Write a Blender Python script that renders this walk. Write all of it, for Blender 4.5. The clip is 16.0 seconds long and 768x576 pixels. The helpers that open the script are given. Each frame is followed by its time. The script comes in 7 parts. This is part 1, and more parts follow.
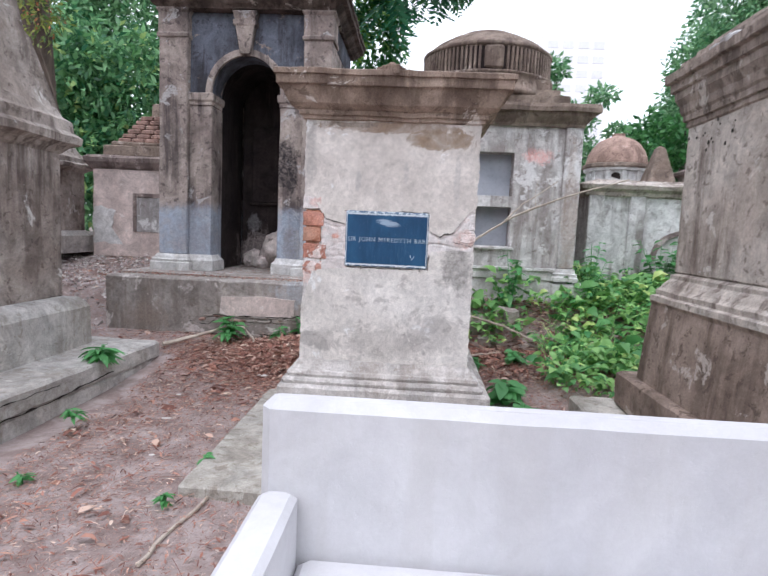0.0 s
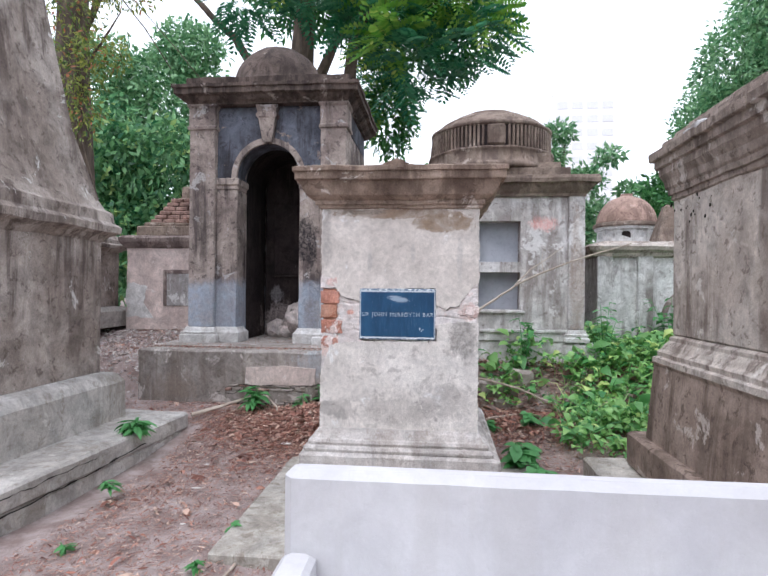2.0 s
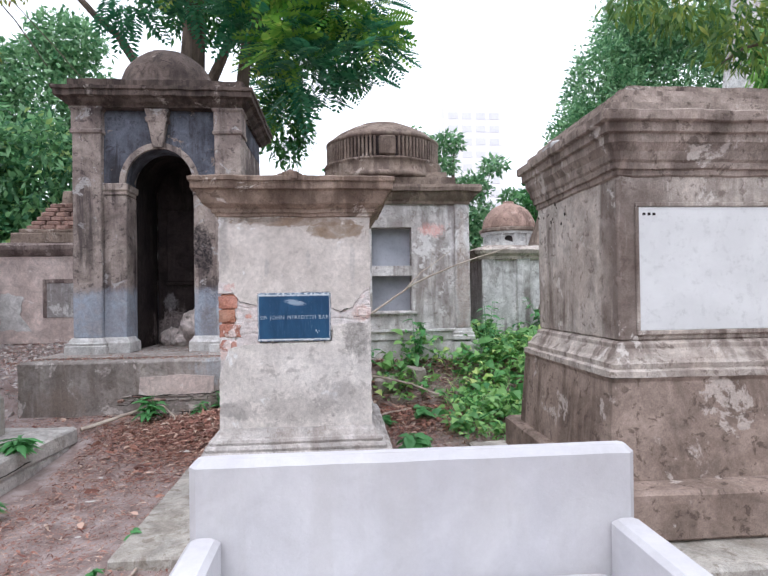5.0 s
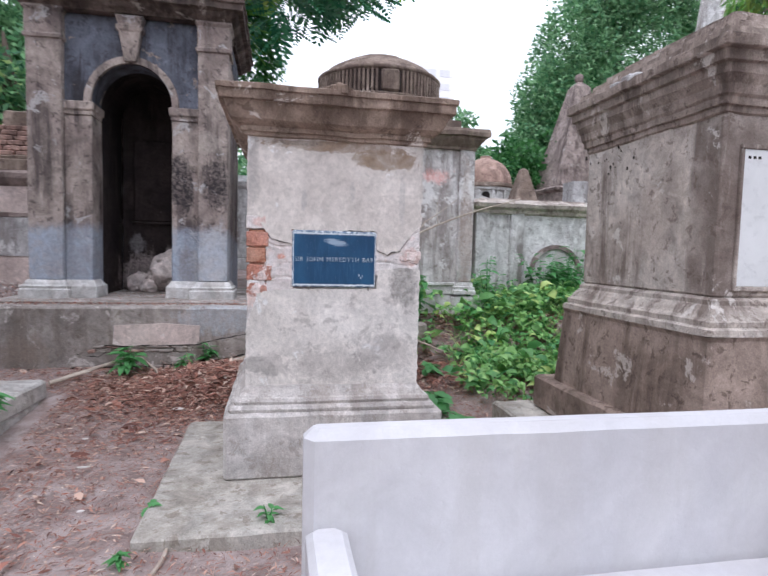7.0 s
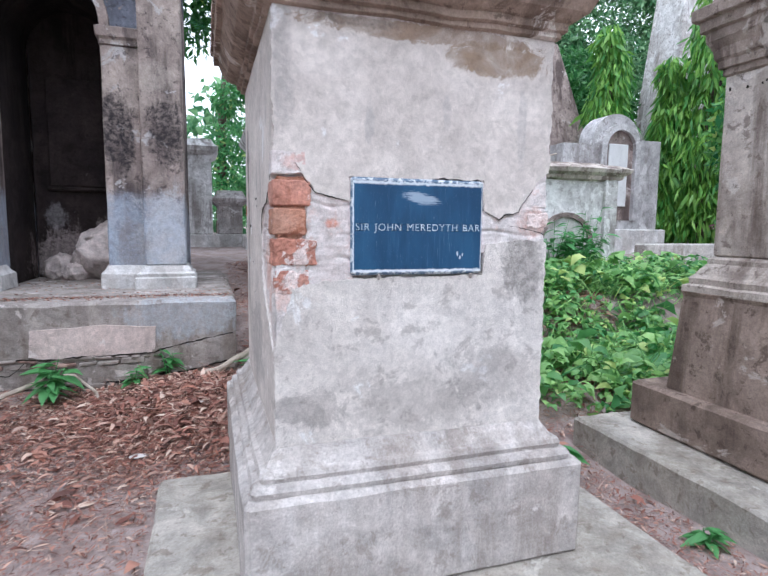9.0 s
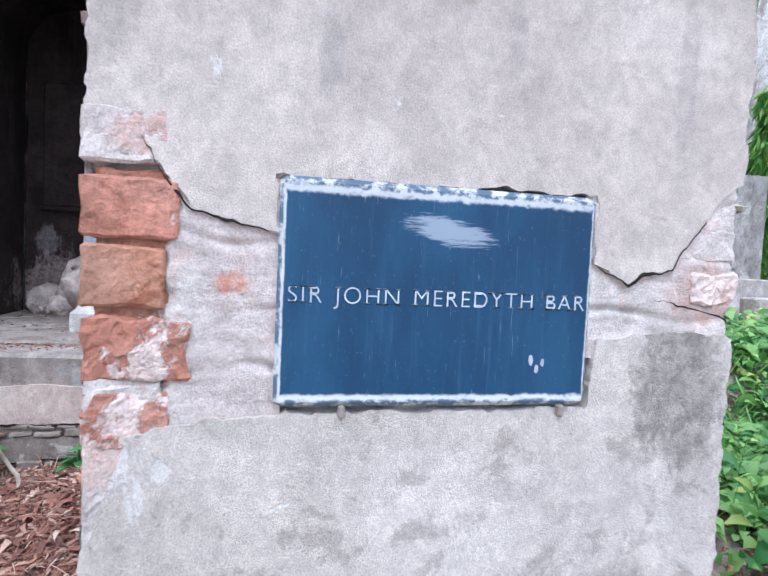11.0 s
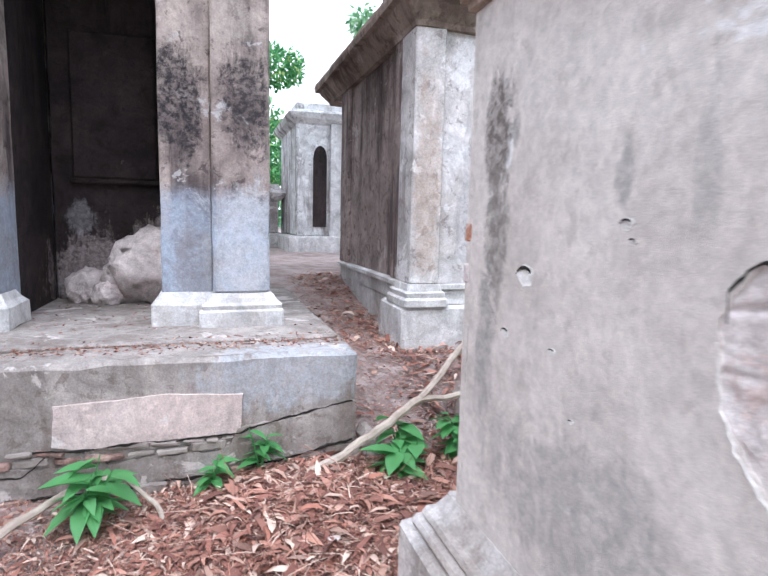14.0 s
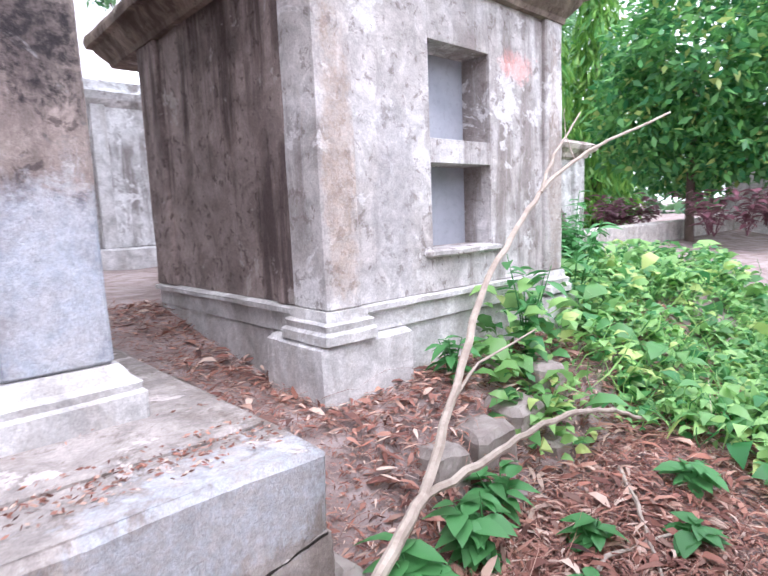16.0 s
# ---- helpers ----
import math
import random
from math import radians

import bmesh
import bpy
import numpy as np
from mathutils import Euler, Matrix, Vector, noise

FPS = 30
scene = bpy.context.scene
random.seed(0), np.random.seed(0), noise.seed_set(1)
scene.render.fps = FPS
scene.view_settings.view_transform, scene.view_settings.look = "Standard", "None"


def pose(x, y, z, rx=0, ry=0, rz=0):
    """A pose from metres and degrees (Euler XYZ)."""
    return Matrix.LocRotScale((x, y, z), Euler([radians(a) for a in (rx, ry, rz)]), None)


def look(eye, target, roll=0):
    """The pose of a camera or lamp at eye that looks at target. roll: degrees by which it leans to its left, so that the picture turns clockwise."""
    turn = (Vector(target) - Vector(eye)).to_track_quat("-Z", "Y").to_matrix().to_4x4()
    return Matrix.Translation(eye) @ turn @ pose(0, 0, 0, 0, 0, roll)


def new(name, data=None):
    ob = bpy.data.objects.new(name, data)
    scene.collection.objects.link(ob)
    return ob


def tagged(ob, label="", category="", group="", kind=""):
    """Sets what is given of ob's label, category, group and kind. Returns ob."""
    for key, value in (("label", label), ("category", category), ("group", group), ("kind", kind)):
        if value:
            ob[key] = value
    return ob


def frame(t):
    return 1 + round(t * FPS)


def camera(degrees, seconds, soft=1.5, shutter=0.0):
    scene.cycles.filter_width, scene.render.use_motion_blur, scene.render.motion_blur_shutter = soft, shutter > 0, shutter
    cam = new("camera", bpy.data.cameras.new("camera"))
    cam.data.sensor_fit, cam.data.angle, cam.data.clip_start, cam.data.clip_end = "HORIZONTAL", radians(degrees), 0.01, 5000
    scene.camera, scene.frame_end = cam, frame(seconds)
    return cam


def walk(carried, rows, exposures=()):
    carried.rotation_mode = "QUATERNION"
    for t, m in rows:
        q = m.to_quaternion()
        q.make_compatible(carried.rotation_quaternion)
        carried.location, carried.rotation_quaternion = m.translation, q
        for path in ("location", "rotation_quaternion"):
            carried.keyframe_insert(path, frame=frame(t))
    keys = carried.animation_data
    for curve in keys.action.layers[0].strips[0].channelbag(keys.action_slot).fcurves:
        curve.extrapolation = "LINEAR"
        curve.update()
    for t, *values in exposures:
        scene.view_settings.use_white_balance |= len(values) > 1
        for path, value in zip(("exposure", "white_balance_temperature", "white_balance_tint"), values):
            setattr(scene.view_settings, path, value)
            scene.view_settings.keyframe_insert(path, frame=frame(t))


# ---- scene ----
from mathutils.geometry import tessellate_polygon

cam = camera(70.3, 16.0, shutter=0.3)
PATH = [
    (0, (0.186, 0.038, 1.377), (0.072, 2.023, 1.167), 2.6),
    (0.5, (0.097, -0.064, 1.395), (0.177, 1.929, 1.248), 3.9),
    (1, (0.113, -0.094, 1.423), (0.365, 1.888, 1.333), 3.5),
    (1.5, (0.187, -0.129, 1.462), (0.263, 1.869, 1.415), 2.2),
    (2, (0.269, -0.231, 1.48), (0.068, 1.759, 1.486), 0.6),
    (2.5, (0.311, -0.347, 1.499), (0.148, 1.643, 1.614), -0.4),
    (3, (0.331, -0.508, 1.498), (0.278, 1.488, 1.601), 0.6),
    (3.5, (0.366, -0.586, 1.52), (0.314, 1.408, 1.662), -0.3),
    (4, (0.378, -0.542, 1.511), (0.45, 1.452, 1.641), -0.5),
    (4.2, (0.379, -0.517, 1.506), (0.515, 1.476, 1.599), -0.3),
    (6.3, (-0.01, -0.2, 1.401), (0.163, 1.792, 1.353), -0.8),
    (6.5, (-0.077, -0.106, 1.396), (0.073, 1.886, 1.296), 1.1),
    (7, (-0.323, 0.08, 1.372), (0.058, 2.039, 1.24), 1.5),
    (7.5, (-0.532, 0.355, 1.351), (0.046, 2.258, 1.137), 2.3),
    (8, (-0.655, 0.81, 1.324), (-0.105, 2.729, 1.19), 4.0),
    (8.5, (-0.776, 1.154, 1.331), (-0.293, 3.087, 1.161), 0.2),
    (9, (-0.706, 1.501, 1.317), (-0.095, 3.393, 1.098), 0.6),
    (9.2, (-0.624, 1.626, 1.333), (-0.051, 3.53, 1.113), 1.1),
    (11.3, (-0.225, 2.599, 1.375), (0.157, 4.559, 1.272), 2.1),
    (11.5, (-0.211, 2.639, 1.367), (0.154, 4.601, 1.238), 1.0),
    (12, (-0.235, 2.654, 1.371), (0.166, 4.608, 1.219), 0.7),
    (12.5, (-0.433, 2.628, 1.35), (-0.201, 4.603, 1.133), 2.0),
    (13, (-0.763, 2.683, 1.368), (-0.371, 4.628, 1.112), 2.7),
    (13.5, (-1.007, 2.815, 1.386), (-0.425, 4.705, 1.091), 4.8),
    (14, (-1.214, 3.1, 1.426), (-0.608, 4.991, 1.182), 1.4),
    (14.5, (-1.353, 3.381, 1.403), (-0.55, 5.189, 1.106), 3.1),
    (15, (-1.437, 3.667, 1.425), (-0.392, 5.333, 1.065), 2.4),
    (15.5, (-1.409, 4.07, 1.431), (-0.273, 5.695, 1.165), -1.6),
    (16, (-1.401, 4.433, 1.445), (-0.069, 5.901, 1.178), -2.4),
]
EXPOSURES = [(0, 0.28, 6150, 13), (4, 0.28, 6200, 12.5), (6.5, 0.14, 6150, 15), (8, 0.28, 5950, 15), (9, 0.46, 5850, 12), (12, 0.66, 5750, 12.5), (13.5, 0.83, 5850, 12), (14, 1.04, 5900, 12.5), (15, 1.08, 6000, 12.5), (16, 1.20, 6050, 20)]
walk(cam, [(t, look(eye, target, roll)) for t, eye, target, roll in PATH], EXPOSURES)

# ---------- sky, sun, exposure ----------
world = bpy.data.worlds.new("overcast_sky")
scene.world = world
world.use_nodes = True
wn, wl = world.node_tree.nodes, world.node_tree.links
sky = wn.new("ShaderNodeTexSky")
sky.sky_type = "NISHITA"
sky.sun_disc = False
sky.sun_elevation, sky.sun_rotation = radians(62), radians(200)
sky.air_density, sky.dust_density, sky.ozone_density = 1.0, 4.0, 1.0
soft_sky = wn.new("ShaderNodeHueSaturation")
soft_sky.inputs["Saturation"].default_value = 0.22
wl.new(sky.outputs["Color"], soft_sky.inputs["Color"])
veil = wn.new("ShaderNodeMix")  # an even cloud cover over the sky
veil.data_type = "RGBA"
veil.inputs[0].default_value = 0.85
veil.inputs[7].default_value = (9.6, 10.0, 10.7, 1)
wl.new(soft_sky.outputs["Color"], veil.inputs[6])
wl.new(veil.outputs[2], wn["Background"].inputs["Color"])
wn["Background"].inputs["Strength"].default_value = 0.15
sun = new("sun", bpy.data.lights.new("sun", "SUN"))
sun.data.energy, sun.data.angle, sun.data.color = 0.9, radians(30), (1.0, 0.98, 0.96)
sun.matrix_world = look((-6, -14, 30), (0, 0, 0))


# ---------- materials ----------
def material(name):
    m = bpy.data.materials.new(name)
    m.use_nodes = True
    return m, m.node_tree.nodes, m.node_tree.links, m.node_tree.nodes["Principled BSDF"]


def ramp(nodes, links, src, a, b):
    r = nodes.new("ShaderNodeMapRange")
    r.interpolation_type = "SMOOTHSTEP"
    r.inputs[1].default_value, r.inputs[2].default_value = a, b
    links.new(src, r.inputs[0])
    return r.outputs[0]


def blend(nodes, links, fac, a, b, mode="MIX"):
    n = nodes.new("ShaderNodeMix")
    n.data_type, n.blend_type = "RGBA", mode
    for sock, v in ((n.inputs[0], fac), (n.inputs[6], a), (n.inputs[7], b)):
        if isinstance(v, (int, float)):
            sock.default_value = v
        elif isinstance(v, tuple):
            sock.default_value = (*v, 1)
        else:
            links.new(v, sock)
    return n.outputs[2]


def times(nodes, links, a, v):
    n = nodes.new("ShaderNodeMath")
    n.operation = "MULTIPLY"
    links.new(a, n.inputs[0])
    if isinstance(v, (int, float)):
        n.inputs[1].default_value = v
    else:
        links.new(v, n.inputs[1])
    return n.outputs[0]


def noisy(nodes, links, vec, scale, detail=6, rough=0.6, distort=0.0):
    n = nodes.new("ShaderNodeTexNoise")
    n.inputs["Scale"].default_value, n.inputs["Detail"].default_value = scale, detail
    n.inputs["Roughness"].default_value, n.inputs["Distortion"].default_value = rough, distort
    links.new(vec, n.inputs["Vector"])
    return n.outputs["Fac"]


def place_vec(nodes, links, seed=0.0, scale=(1, 1, 1)):
    g = nodes.new("ShaderNodeNewGeometry")
    mp = nodes.new("ShaderNodeMapping")
    mp.inputs["Location"].default_value = (seed * 3.1, seed * 7.7, seed * 1.3)
    mp.inputs["Scale"].default_value = scale
    links.new(g.outputs["Position"], mp.inputs["Vector"])
    return mp.outputs["Vector"]


def relief(nodes, links, bsdf, heights, distance=0.01):
    """heights: pairs of a socket and its share of the relief."""
    total = None
    for src, share in heights:
        v = times(nodes, links, src, share)
        if total is None:
            total = v
        else:
            n = nodes.new("ShaderNodeMath")
            links.new(total, n.inputs[0])
            links.new(v, n.inputs[1])
            total = n.outputs[0]
    b = nodes.new("ShaderNodeBump")
    b.inputs["Strength"].default_value, b.inputs["Distance"].default_value = 0.8, distance
    links.new(total, b.inputs["Height"])
    links.new(b.outputs["Normal"], bsdf.inputs["Normal"])


def rich(c, k=1.28):
    """The colour with more chroma and the same lightness."""
    g = 0.3 * c[0] + 0.6 * c[1] + 0.1 * c[2]
    return tuple(max(0.004, g + (v - g) * k) for v in c)


def plaster(name, light, mid, dark, seed, streak=0.6, flake=None, flake_at=0.6, spots=0.5, patch=0.5, bump=0.01, rough=0.92, stains=(), grain=1.0, contrast=1.0, strata=0.0, sand=110):
    """Weathered lime plaster: two tones in patches, algae streaks, flaked places, dark specks and a sandy grain."""
    m, n, l, bsdf = material(name)
    light, mid, dark, flake = rich(light), rich(mid), rich(dark, 1.5), rich(flake) if flake else None
    v = place_vec(n, l, seed)
    big = noisy(n, l, v, 1.5, 7, 0.62, 0.3)
    col = blend(n, l, ramp(n, l, big, patch - 0.1, patch + 0.12), light, mid)
    patchy = noisy(n, l, place_vec(n, l, seed + 1), 5.5, 9, 0.7, 0.6)
    tone = n.new("ShaderNodeMapRange")
    tone.inputs[1].default_value, tone.inputs[2].default_value = 0.32, 0.68
    tone.inputs[3].default_value, tone.inputs[4].default_value = 1 - 0.42 * contrast, 1 + 0.22 * contrast
    l.new(patchy, tone.inputs[0])
    col = blend(n, l, 1.0, col, tone.outputs[0], "MULTIPLY")
    sv = place_vec(n, l, seed + 2, (5.0, 5.0, 0.55))
    st = noisy(n, l, sv, 1.0, 7, 0.65, 0.2)
    broad = noisy(n, l, place_vec(n, l, seed + 4), 0.9, 4, 0.6)
    wet = times(n, l, ramp(n, l, st, 0.45, 0.60), ramp(n, l, broad, 0.36, 0.56))
    col = blend(n, l, times(n, l, wet, streak), col, dark)
    fl = noisy(n, l, place_vec(n, l, seed + 6), 3.2, 9, 0.68, 0.5)
    flk = ramp(n, l, fl, flake_at, flake_at + 0.035)
    if flake:
        col = blend(n, l, times(n, l, flk, 0.8), col, flake)
    sp = noisy(n, l, place_vec(n, l, seed + 8), 13, 8, 0.7, 0.4)
    col = blend(n, l, times(n, l, ramp(n, l, sp, 0.55, 0.62), spots), col, dark)
    if stains:
        pos = n.new("ShaderNodeNewGeometry").outputs["Position"]
        edge = noisy(n, l, place_vec(n, l, seed + 9), 11, 12, 0.78, 0.8)
        streaky = blend(n, l, 0.5, edge, noisy(n, l, place_vec(n, l, seed + 3, (9.0, 9.0, 1.6)), 1.0, 8, 0.7, 0.3))
        speck = n.new("ShaderNodeMapRange")
        speck.inputs[1].default_value, speck.inputs[2].default_value = 0.42, 0.58
        speck.inputs[3].default_value = 0.5
        l.new(noisy(n, l, place_vec(n, l, seed + 7), 30, 6, 0.72, 0.3), speck.inputs[0])
    for centre, radii, tint, amount, *hard in stains:
        a, b, c = (n.new("ShaderNodeVectorMath") for _ in range(3))
        a.operation, b.operation, c.operation = "SUBTRACT", "DIVIDE", "LENGTH"
        a.inputs[1].default_value, b.inputs[1].default_value = centre, radii
        l.new(pos, a.inputs[0])
        l.new(a.outputs[0], b.inputs[0])
        l.new(b.outputs[0], c.inputs[0])
        add = n.new("ShaderNodeMath")
        add.operation = "MULTIPLY_ADD"
        add.inputs[1].default_value = hard[0] if hard else 4.2
        l.new(edge if hard else streaky, add.inputs[0])
        l.new(c.outputs["Value"], add.inputs[2])
        if hard:
            worn = n.new("ShaderNodeMapRange")
            worn.inputs[1].default_value, worn.inputs[2].default_value, worn.inputs[3].default_value = 0.60, 0.40, 0.50
            l.new(patchy, worn.inputs[0])
            mask = times(n, l, times(n, l, ramp(n, l, add.outputs[0], 1.10 + 0.5 * hard[0], 0.88 + 0.5 * hard[0]), amount), worn.outputs[0])
        else:
            mask = times(n, l, times(n, l, ramp(n, l, add.outputs[0], 3.2, 2.7), speck.outputs[0]), amount)
        col = blend(n, l, mask, col, rich(tint))
    fine = noisy(n, l, v, sand, 4, 0.75)
    grey = n.new("ShaderNodeMapRange")
    grey.inputs[1].default_value, grey.inputs[2].default_value = 0.3, 0.7
    grey.inputs[3].default_value, grey.inputs[4].default_value = 1 - 0.22 * grain, 1 + 0.16 * grain
    l.new(fine, grey.inputs[0])
    col = blend(n, l, 1.0, col, grey.outputs[0], "MULTIPLY")
    coarse = n.new("ShaderNodeMapRange")
    coarse.inputs[1].default_value, coarse.inputs[2].default_value = 0.36, 0.64
    coarse.inputs[3].default_value, coarse.inputs[4].default_value = 1 - 0.12 * grain, 1 + 0.08 * grain
    l.new(noisy(n, l, place_vec(n, l, seed + 13), 34, 7, 0.72, 0.4), coarse.inputs[0])
    col = blend(n, l, 1.0, col, coarse.outputs[0], "MULTIPLY")
    l.new(col, bsdf.inputs["Base Color"])
    bsdf.inputs["Roughness"].default_value = rough
    bsdf.inputs["Specular IOR Level"].default_value = 0.25
    pit = ramp(n, l, noisy(n, l, place_vec(n, l, seed + 11), 42, 5, 0.6), 0.60, 0.68)
    parts = [(fine, 0.5), (flk, -0.25), (sp, 0.45), (patchy, 0.4), (pit, -0.18)]
    if strata:
        lay = noisy(n, l, place_vec(n, l, seed + 5, (16, 16, 21)), 1.0, 10, 0.8, 0.3)
        col = blend(n, l, times(n, l, ramp(n, l, lay, 0.54, 0.66), strata), col, dark)
        l.new(col, bsdf.inputs["Base Color"])
        parts.append((lay, 0.6))
    relief(n, l, bsdf, parts, bump)
    return m


def leafy(name, dark, light, tip=None, gloss=0.45):
    m, n, l, bsdf = material(name)
    g = n.new("ShaderNodeNewGeometry")
    col = blend(n, l, g.outputs["Random Per Island"], dark, light)
    if tip:
        r = n.new("ShaderNodeMath")
        r.operation = "GREATER_THAN"
        r.inputs[1].default_value = 0.93
        l.new(g.outputs["Random Per Island"], r.inputs[0])
        col = blend(n, l, r.outputs[0], col, tip)
    tone = noisy(n, l, g.outputs["Position"], 1.4, 3)
    col = blend(n, l, ramp(n, l, tone, 0.3, 0.75), col, blend(n, l, 1.0, col, (0.62, 0.7, 0.6), "MULTIPLY"))
    l.new(col, bsdf.inputs["Base Color"])
    bsdf.inputs["Roughness"].default_value = gloss
    tr = n.new("ShaderNodeBsdfTranslucent")
    l.new(col, tr.inputs["Color"])
    mx = n.new("ShaderNodeMixShader")
    mx.inputs[0].default_value = 0.35
    l.new(bsdf.outputs[0], mx.inputs[1])
    l.new(tr.outputs[0], mx.inputs[2])
    l.new(mx.outputs[0], n["Material Output"].inputs["Surface"])
    return m


def plain(name, a, b, scale, rough=0.8, bump=0.004, seed=0.0, spec=0.3, stretch=(1, 1, 1)):
    m, n, l, bsdf = material(name)
    v = place_vec(n, l, seed, stretch)
    f = noisy(n, l, v, scale, 7, 0.65, 0.3)
    g = noisy(n, l, v, scale * 9, 5, 0.65)
    col = blend(n, l, ramp(n, l, f, 0.35, 0.65), a, b)
    col = blend(n, l, times(n, l, ramp(n, l, g, 0.5, 0.75), 0.4), col, tuple(c * 0.55 for c in a))
    l.new(col, bsdf.inputs["Base Color"])
    bsdf.inputs["Roughness"].default_value = rough
    bsdf.inputs["Specular IOR Level"].default_value = spec
    relief(n, l, bsdf, ((f, 0.6), (g, 0.4)), bump)
    return m


def litter_material(name, colours):
    m, n, l, bsdf = material(name)
    g = n.new("ShaderNodeNewGeometry")
    cr = n.new("ShaderNodeValToRGB")
    cr.color_ramp.interpolation = "LINEAR"
    for i, c in enumerate(colours):
        e = cr.color_ramp.elements[i] if i < 2 else cr.color_ramp.elements.new(1.0)
        e.position, e.color = i / (len(colours) - 1), (*c, 1)
    l.new(g.outputs["Random Per Island"], cr.inputs["Fac"])
    l.new(cr.outputs["Color"], bsdf.inputs["Base Color"])
    bsdf.inputs["Roughness"].default_value = 0.8
    return m


BROWN, DARK, SOOT = (0.36, 0.29, 0.24), (0.20, 0.17, 0.155), (0.03, 0.027, 0.03)
TOMB_STAINS = (((0.02, 3.3, 1.975), (0.40, 0.4, 0.032), (0.31, 0.24, 0.195), 1.0, 2.6), ((0.29, 3.3, 1.91), (0.19, 0.3, 0.055), (0.32, 0.25, 0.20), 1.0, 2.4), ((-0.47, 3.3, 1.80), (0.04, 0.2, 0.28), (0.38, 0.36, 0.35), 0.7), ((-0.22, 3.3, 1.985), (0.16, 0.3, 0.02), (0.20, 0.17, 0.15), 0.8),
               ((-0.38, 3.3, 0.70), (0.12, 0.3, 0.07), (0.24, 0.22, 0.21), 0.6, 3.2), ((0.0, 3.3, 0.68), (0.3, 0.3, 0.09), (0.30, 0.275, 0.26), 0.35, 3.6), ((0.30, 3.3, 0.76), (0.18, 0.3, 0.12), (0.27, 0.245, 0.235), 0.40, 3.2),
               ((0.43, 3.3, 1.17), (0.10, 0.3, 0.12), (0.33, 0.31, 0.295), 0.95), ((-0.18, 3.3, 1.66), (0.02, 0.3, 0.08), (0.46, 0.44, 0.43), 0.7), ((0.10, 3.3, 1.72), (0.02, 0.3, 0.07), (0.46, 0.44, 0.43), 0.6), ((0.40, 3.3, 1.68), (0.02, 0.3, 0.14), (0.46, 0.44, 0.43), 0.6),
               ((-0.5, 4.385, 1.63), (0.2, 0.07, 0.18), (0.17, 0.15, 0.14), 1.0), ((-0.5, 4.375, 1.38), (0.2, 0.065, 0.22), (0.25, 0.23, 0.215), 1.0), ((-0.5, 4.41, 1.10), (0.2, 0.05, 0.25), (0.33, 0.315, 0.305), 0.8), ((-0.5, 4.30, 1.66), (0.2, 0.02, 0.05), (0.3, 0.28, 0.27), 0.8),
               ((-0.5, 3.92, 1.52), (0.2, 0.025, 0.07), (0.36, 0.345, 0.335), 0.8), ((-0.5, 3.75, 1.52), (0.2, 0.03, 0.16), (0.40, 0.385, 0.375), 0.7), ((-0.5, 3.5, 1.72), (0.2, 0.05, 0.06), (0.44, 0.42, 0.41), 0.5),
               ((-0.5, 4.0, 0.80), (0.2, 0.36, 0.20), (0.36, 0.345, 0.335), 0.75))
M_TOMB = plaster("tomb_plaster", (0.79, 0.74, 0.705), (0.66, 0.612, 0.58), (0.40, 0.37, 0.35), 1, 0.12, (0.92, 0.91, 0.91), 0.62, 0.30, bump=0.006, grain=1.2, stains=TOMB_STAINS, contrast=0.42, sand=330)
M_TOMB_LOWER = plaster("pitted_tomb_plaster", (0.87, 0.83, 0.80), (0.79, 0.745, 0.71), (0.30, 0.27, 0.255), 1, 0.10, (0.92, 0.91, 0.905), 0.60, 0.40, bump=0.013, grain=1.2, stains=TOMB_STAINS[4:8], contrast=0.5, sand=330)
M_LIP = plaster("clean_plaster_edge", (0.82, 0.80, 0.78), (0.76, 0.73, 0.71), (0.6, 0.55, 0.52), 33, 0.1, bump=0.004, contrast=0.3)
M_TOMB_CORNICE = plaster("cornice_plaster", (0.44, 0.355, 0.305), (0.29, 0.226, 0.19), (0.08, 0.06, 0.052), 2, 0.75, (0.72, 0.66, 0.62), 0.60, 0.55, bump=0.010)
M_TOMB_BASE = plaster("base_plaster", (0.68, 0.65, 0.635), (0.57, 0.535, 0.515), (0.27, 0.24, 0.22), 3, 0.55, (0.74, 0.71, 0.69), 0.60, 0.5)
M_RUBBLE = plaster("exposed_mortar", (0.87, 0.835, 0.825), (0.78, 0.715, 0.70), (0.62, 0.44, 0.39), 4, 0.10, (0.70, 0.47, 0.40), 0.66, 0.3, bump=0.008, grain=1.2, strata=0.06, sand=260,
                   stains=(((-0.49, 3.50, 1.18), (0.1, 0.10, 0.10), (0.56, 0.34, 0.27), 0.65), ((-0.49, 3.44, 1.12), (0.1, 0.06, 0.16), (0.58, 0.36, 0.29), 0.65), ((-0.31, 3.31, 1.33), (0.028, 0.05, 0.02), (0.60, 0.32, 0.26), 0.9), ((-0.46, 3.3, 1.10), (0.06, 0.04, 0.07), (0.62, 0.42, 0.36), 0.6), ((-0.44, 3.31, 1.53), (0.05, 0.06, 0.03), (0.66, 0.42, 0.37), 0.6), ((0.46, 3.3, 1.34), (0.06, 0.05, 0.05), (0.64, 0.44, 0.39), 0.7)))
M_BRICK = plaster("old_brick", (0.56, 0.385, 0.32), (0.52, 0.295, 0.225), (0.24, 0.11, 0.08), 5, 0.35, (0.70, 0.56, 0.51), 0.57, 0.65, bump=0.008, grain=1.2)
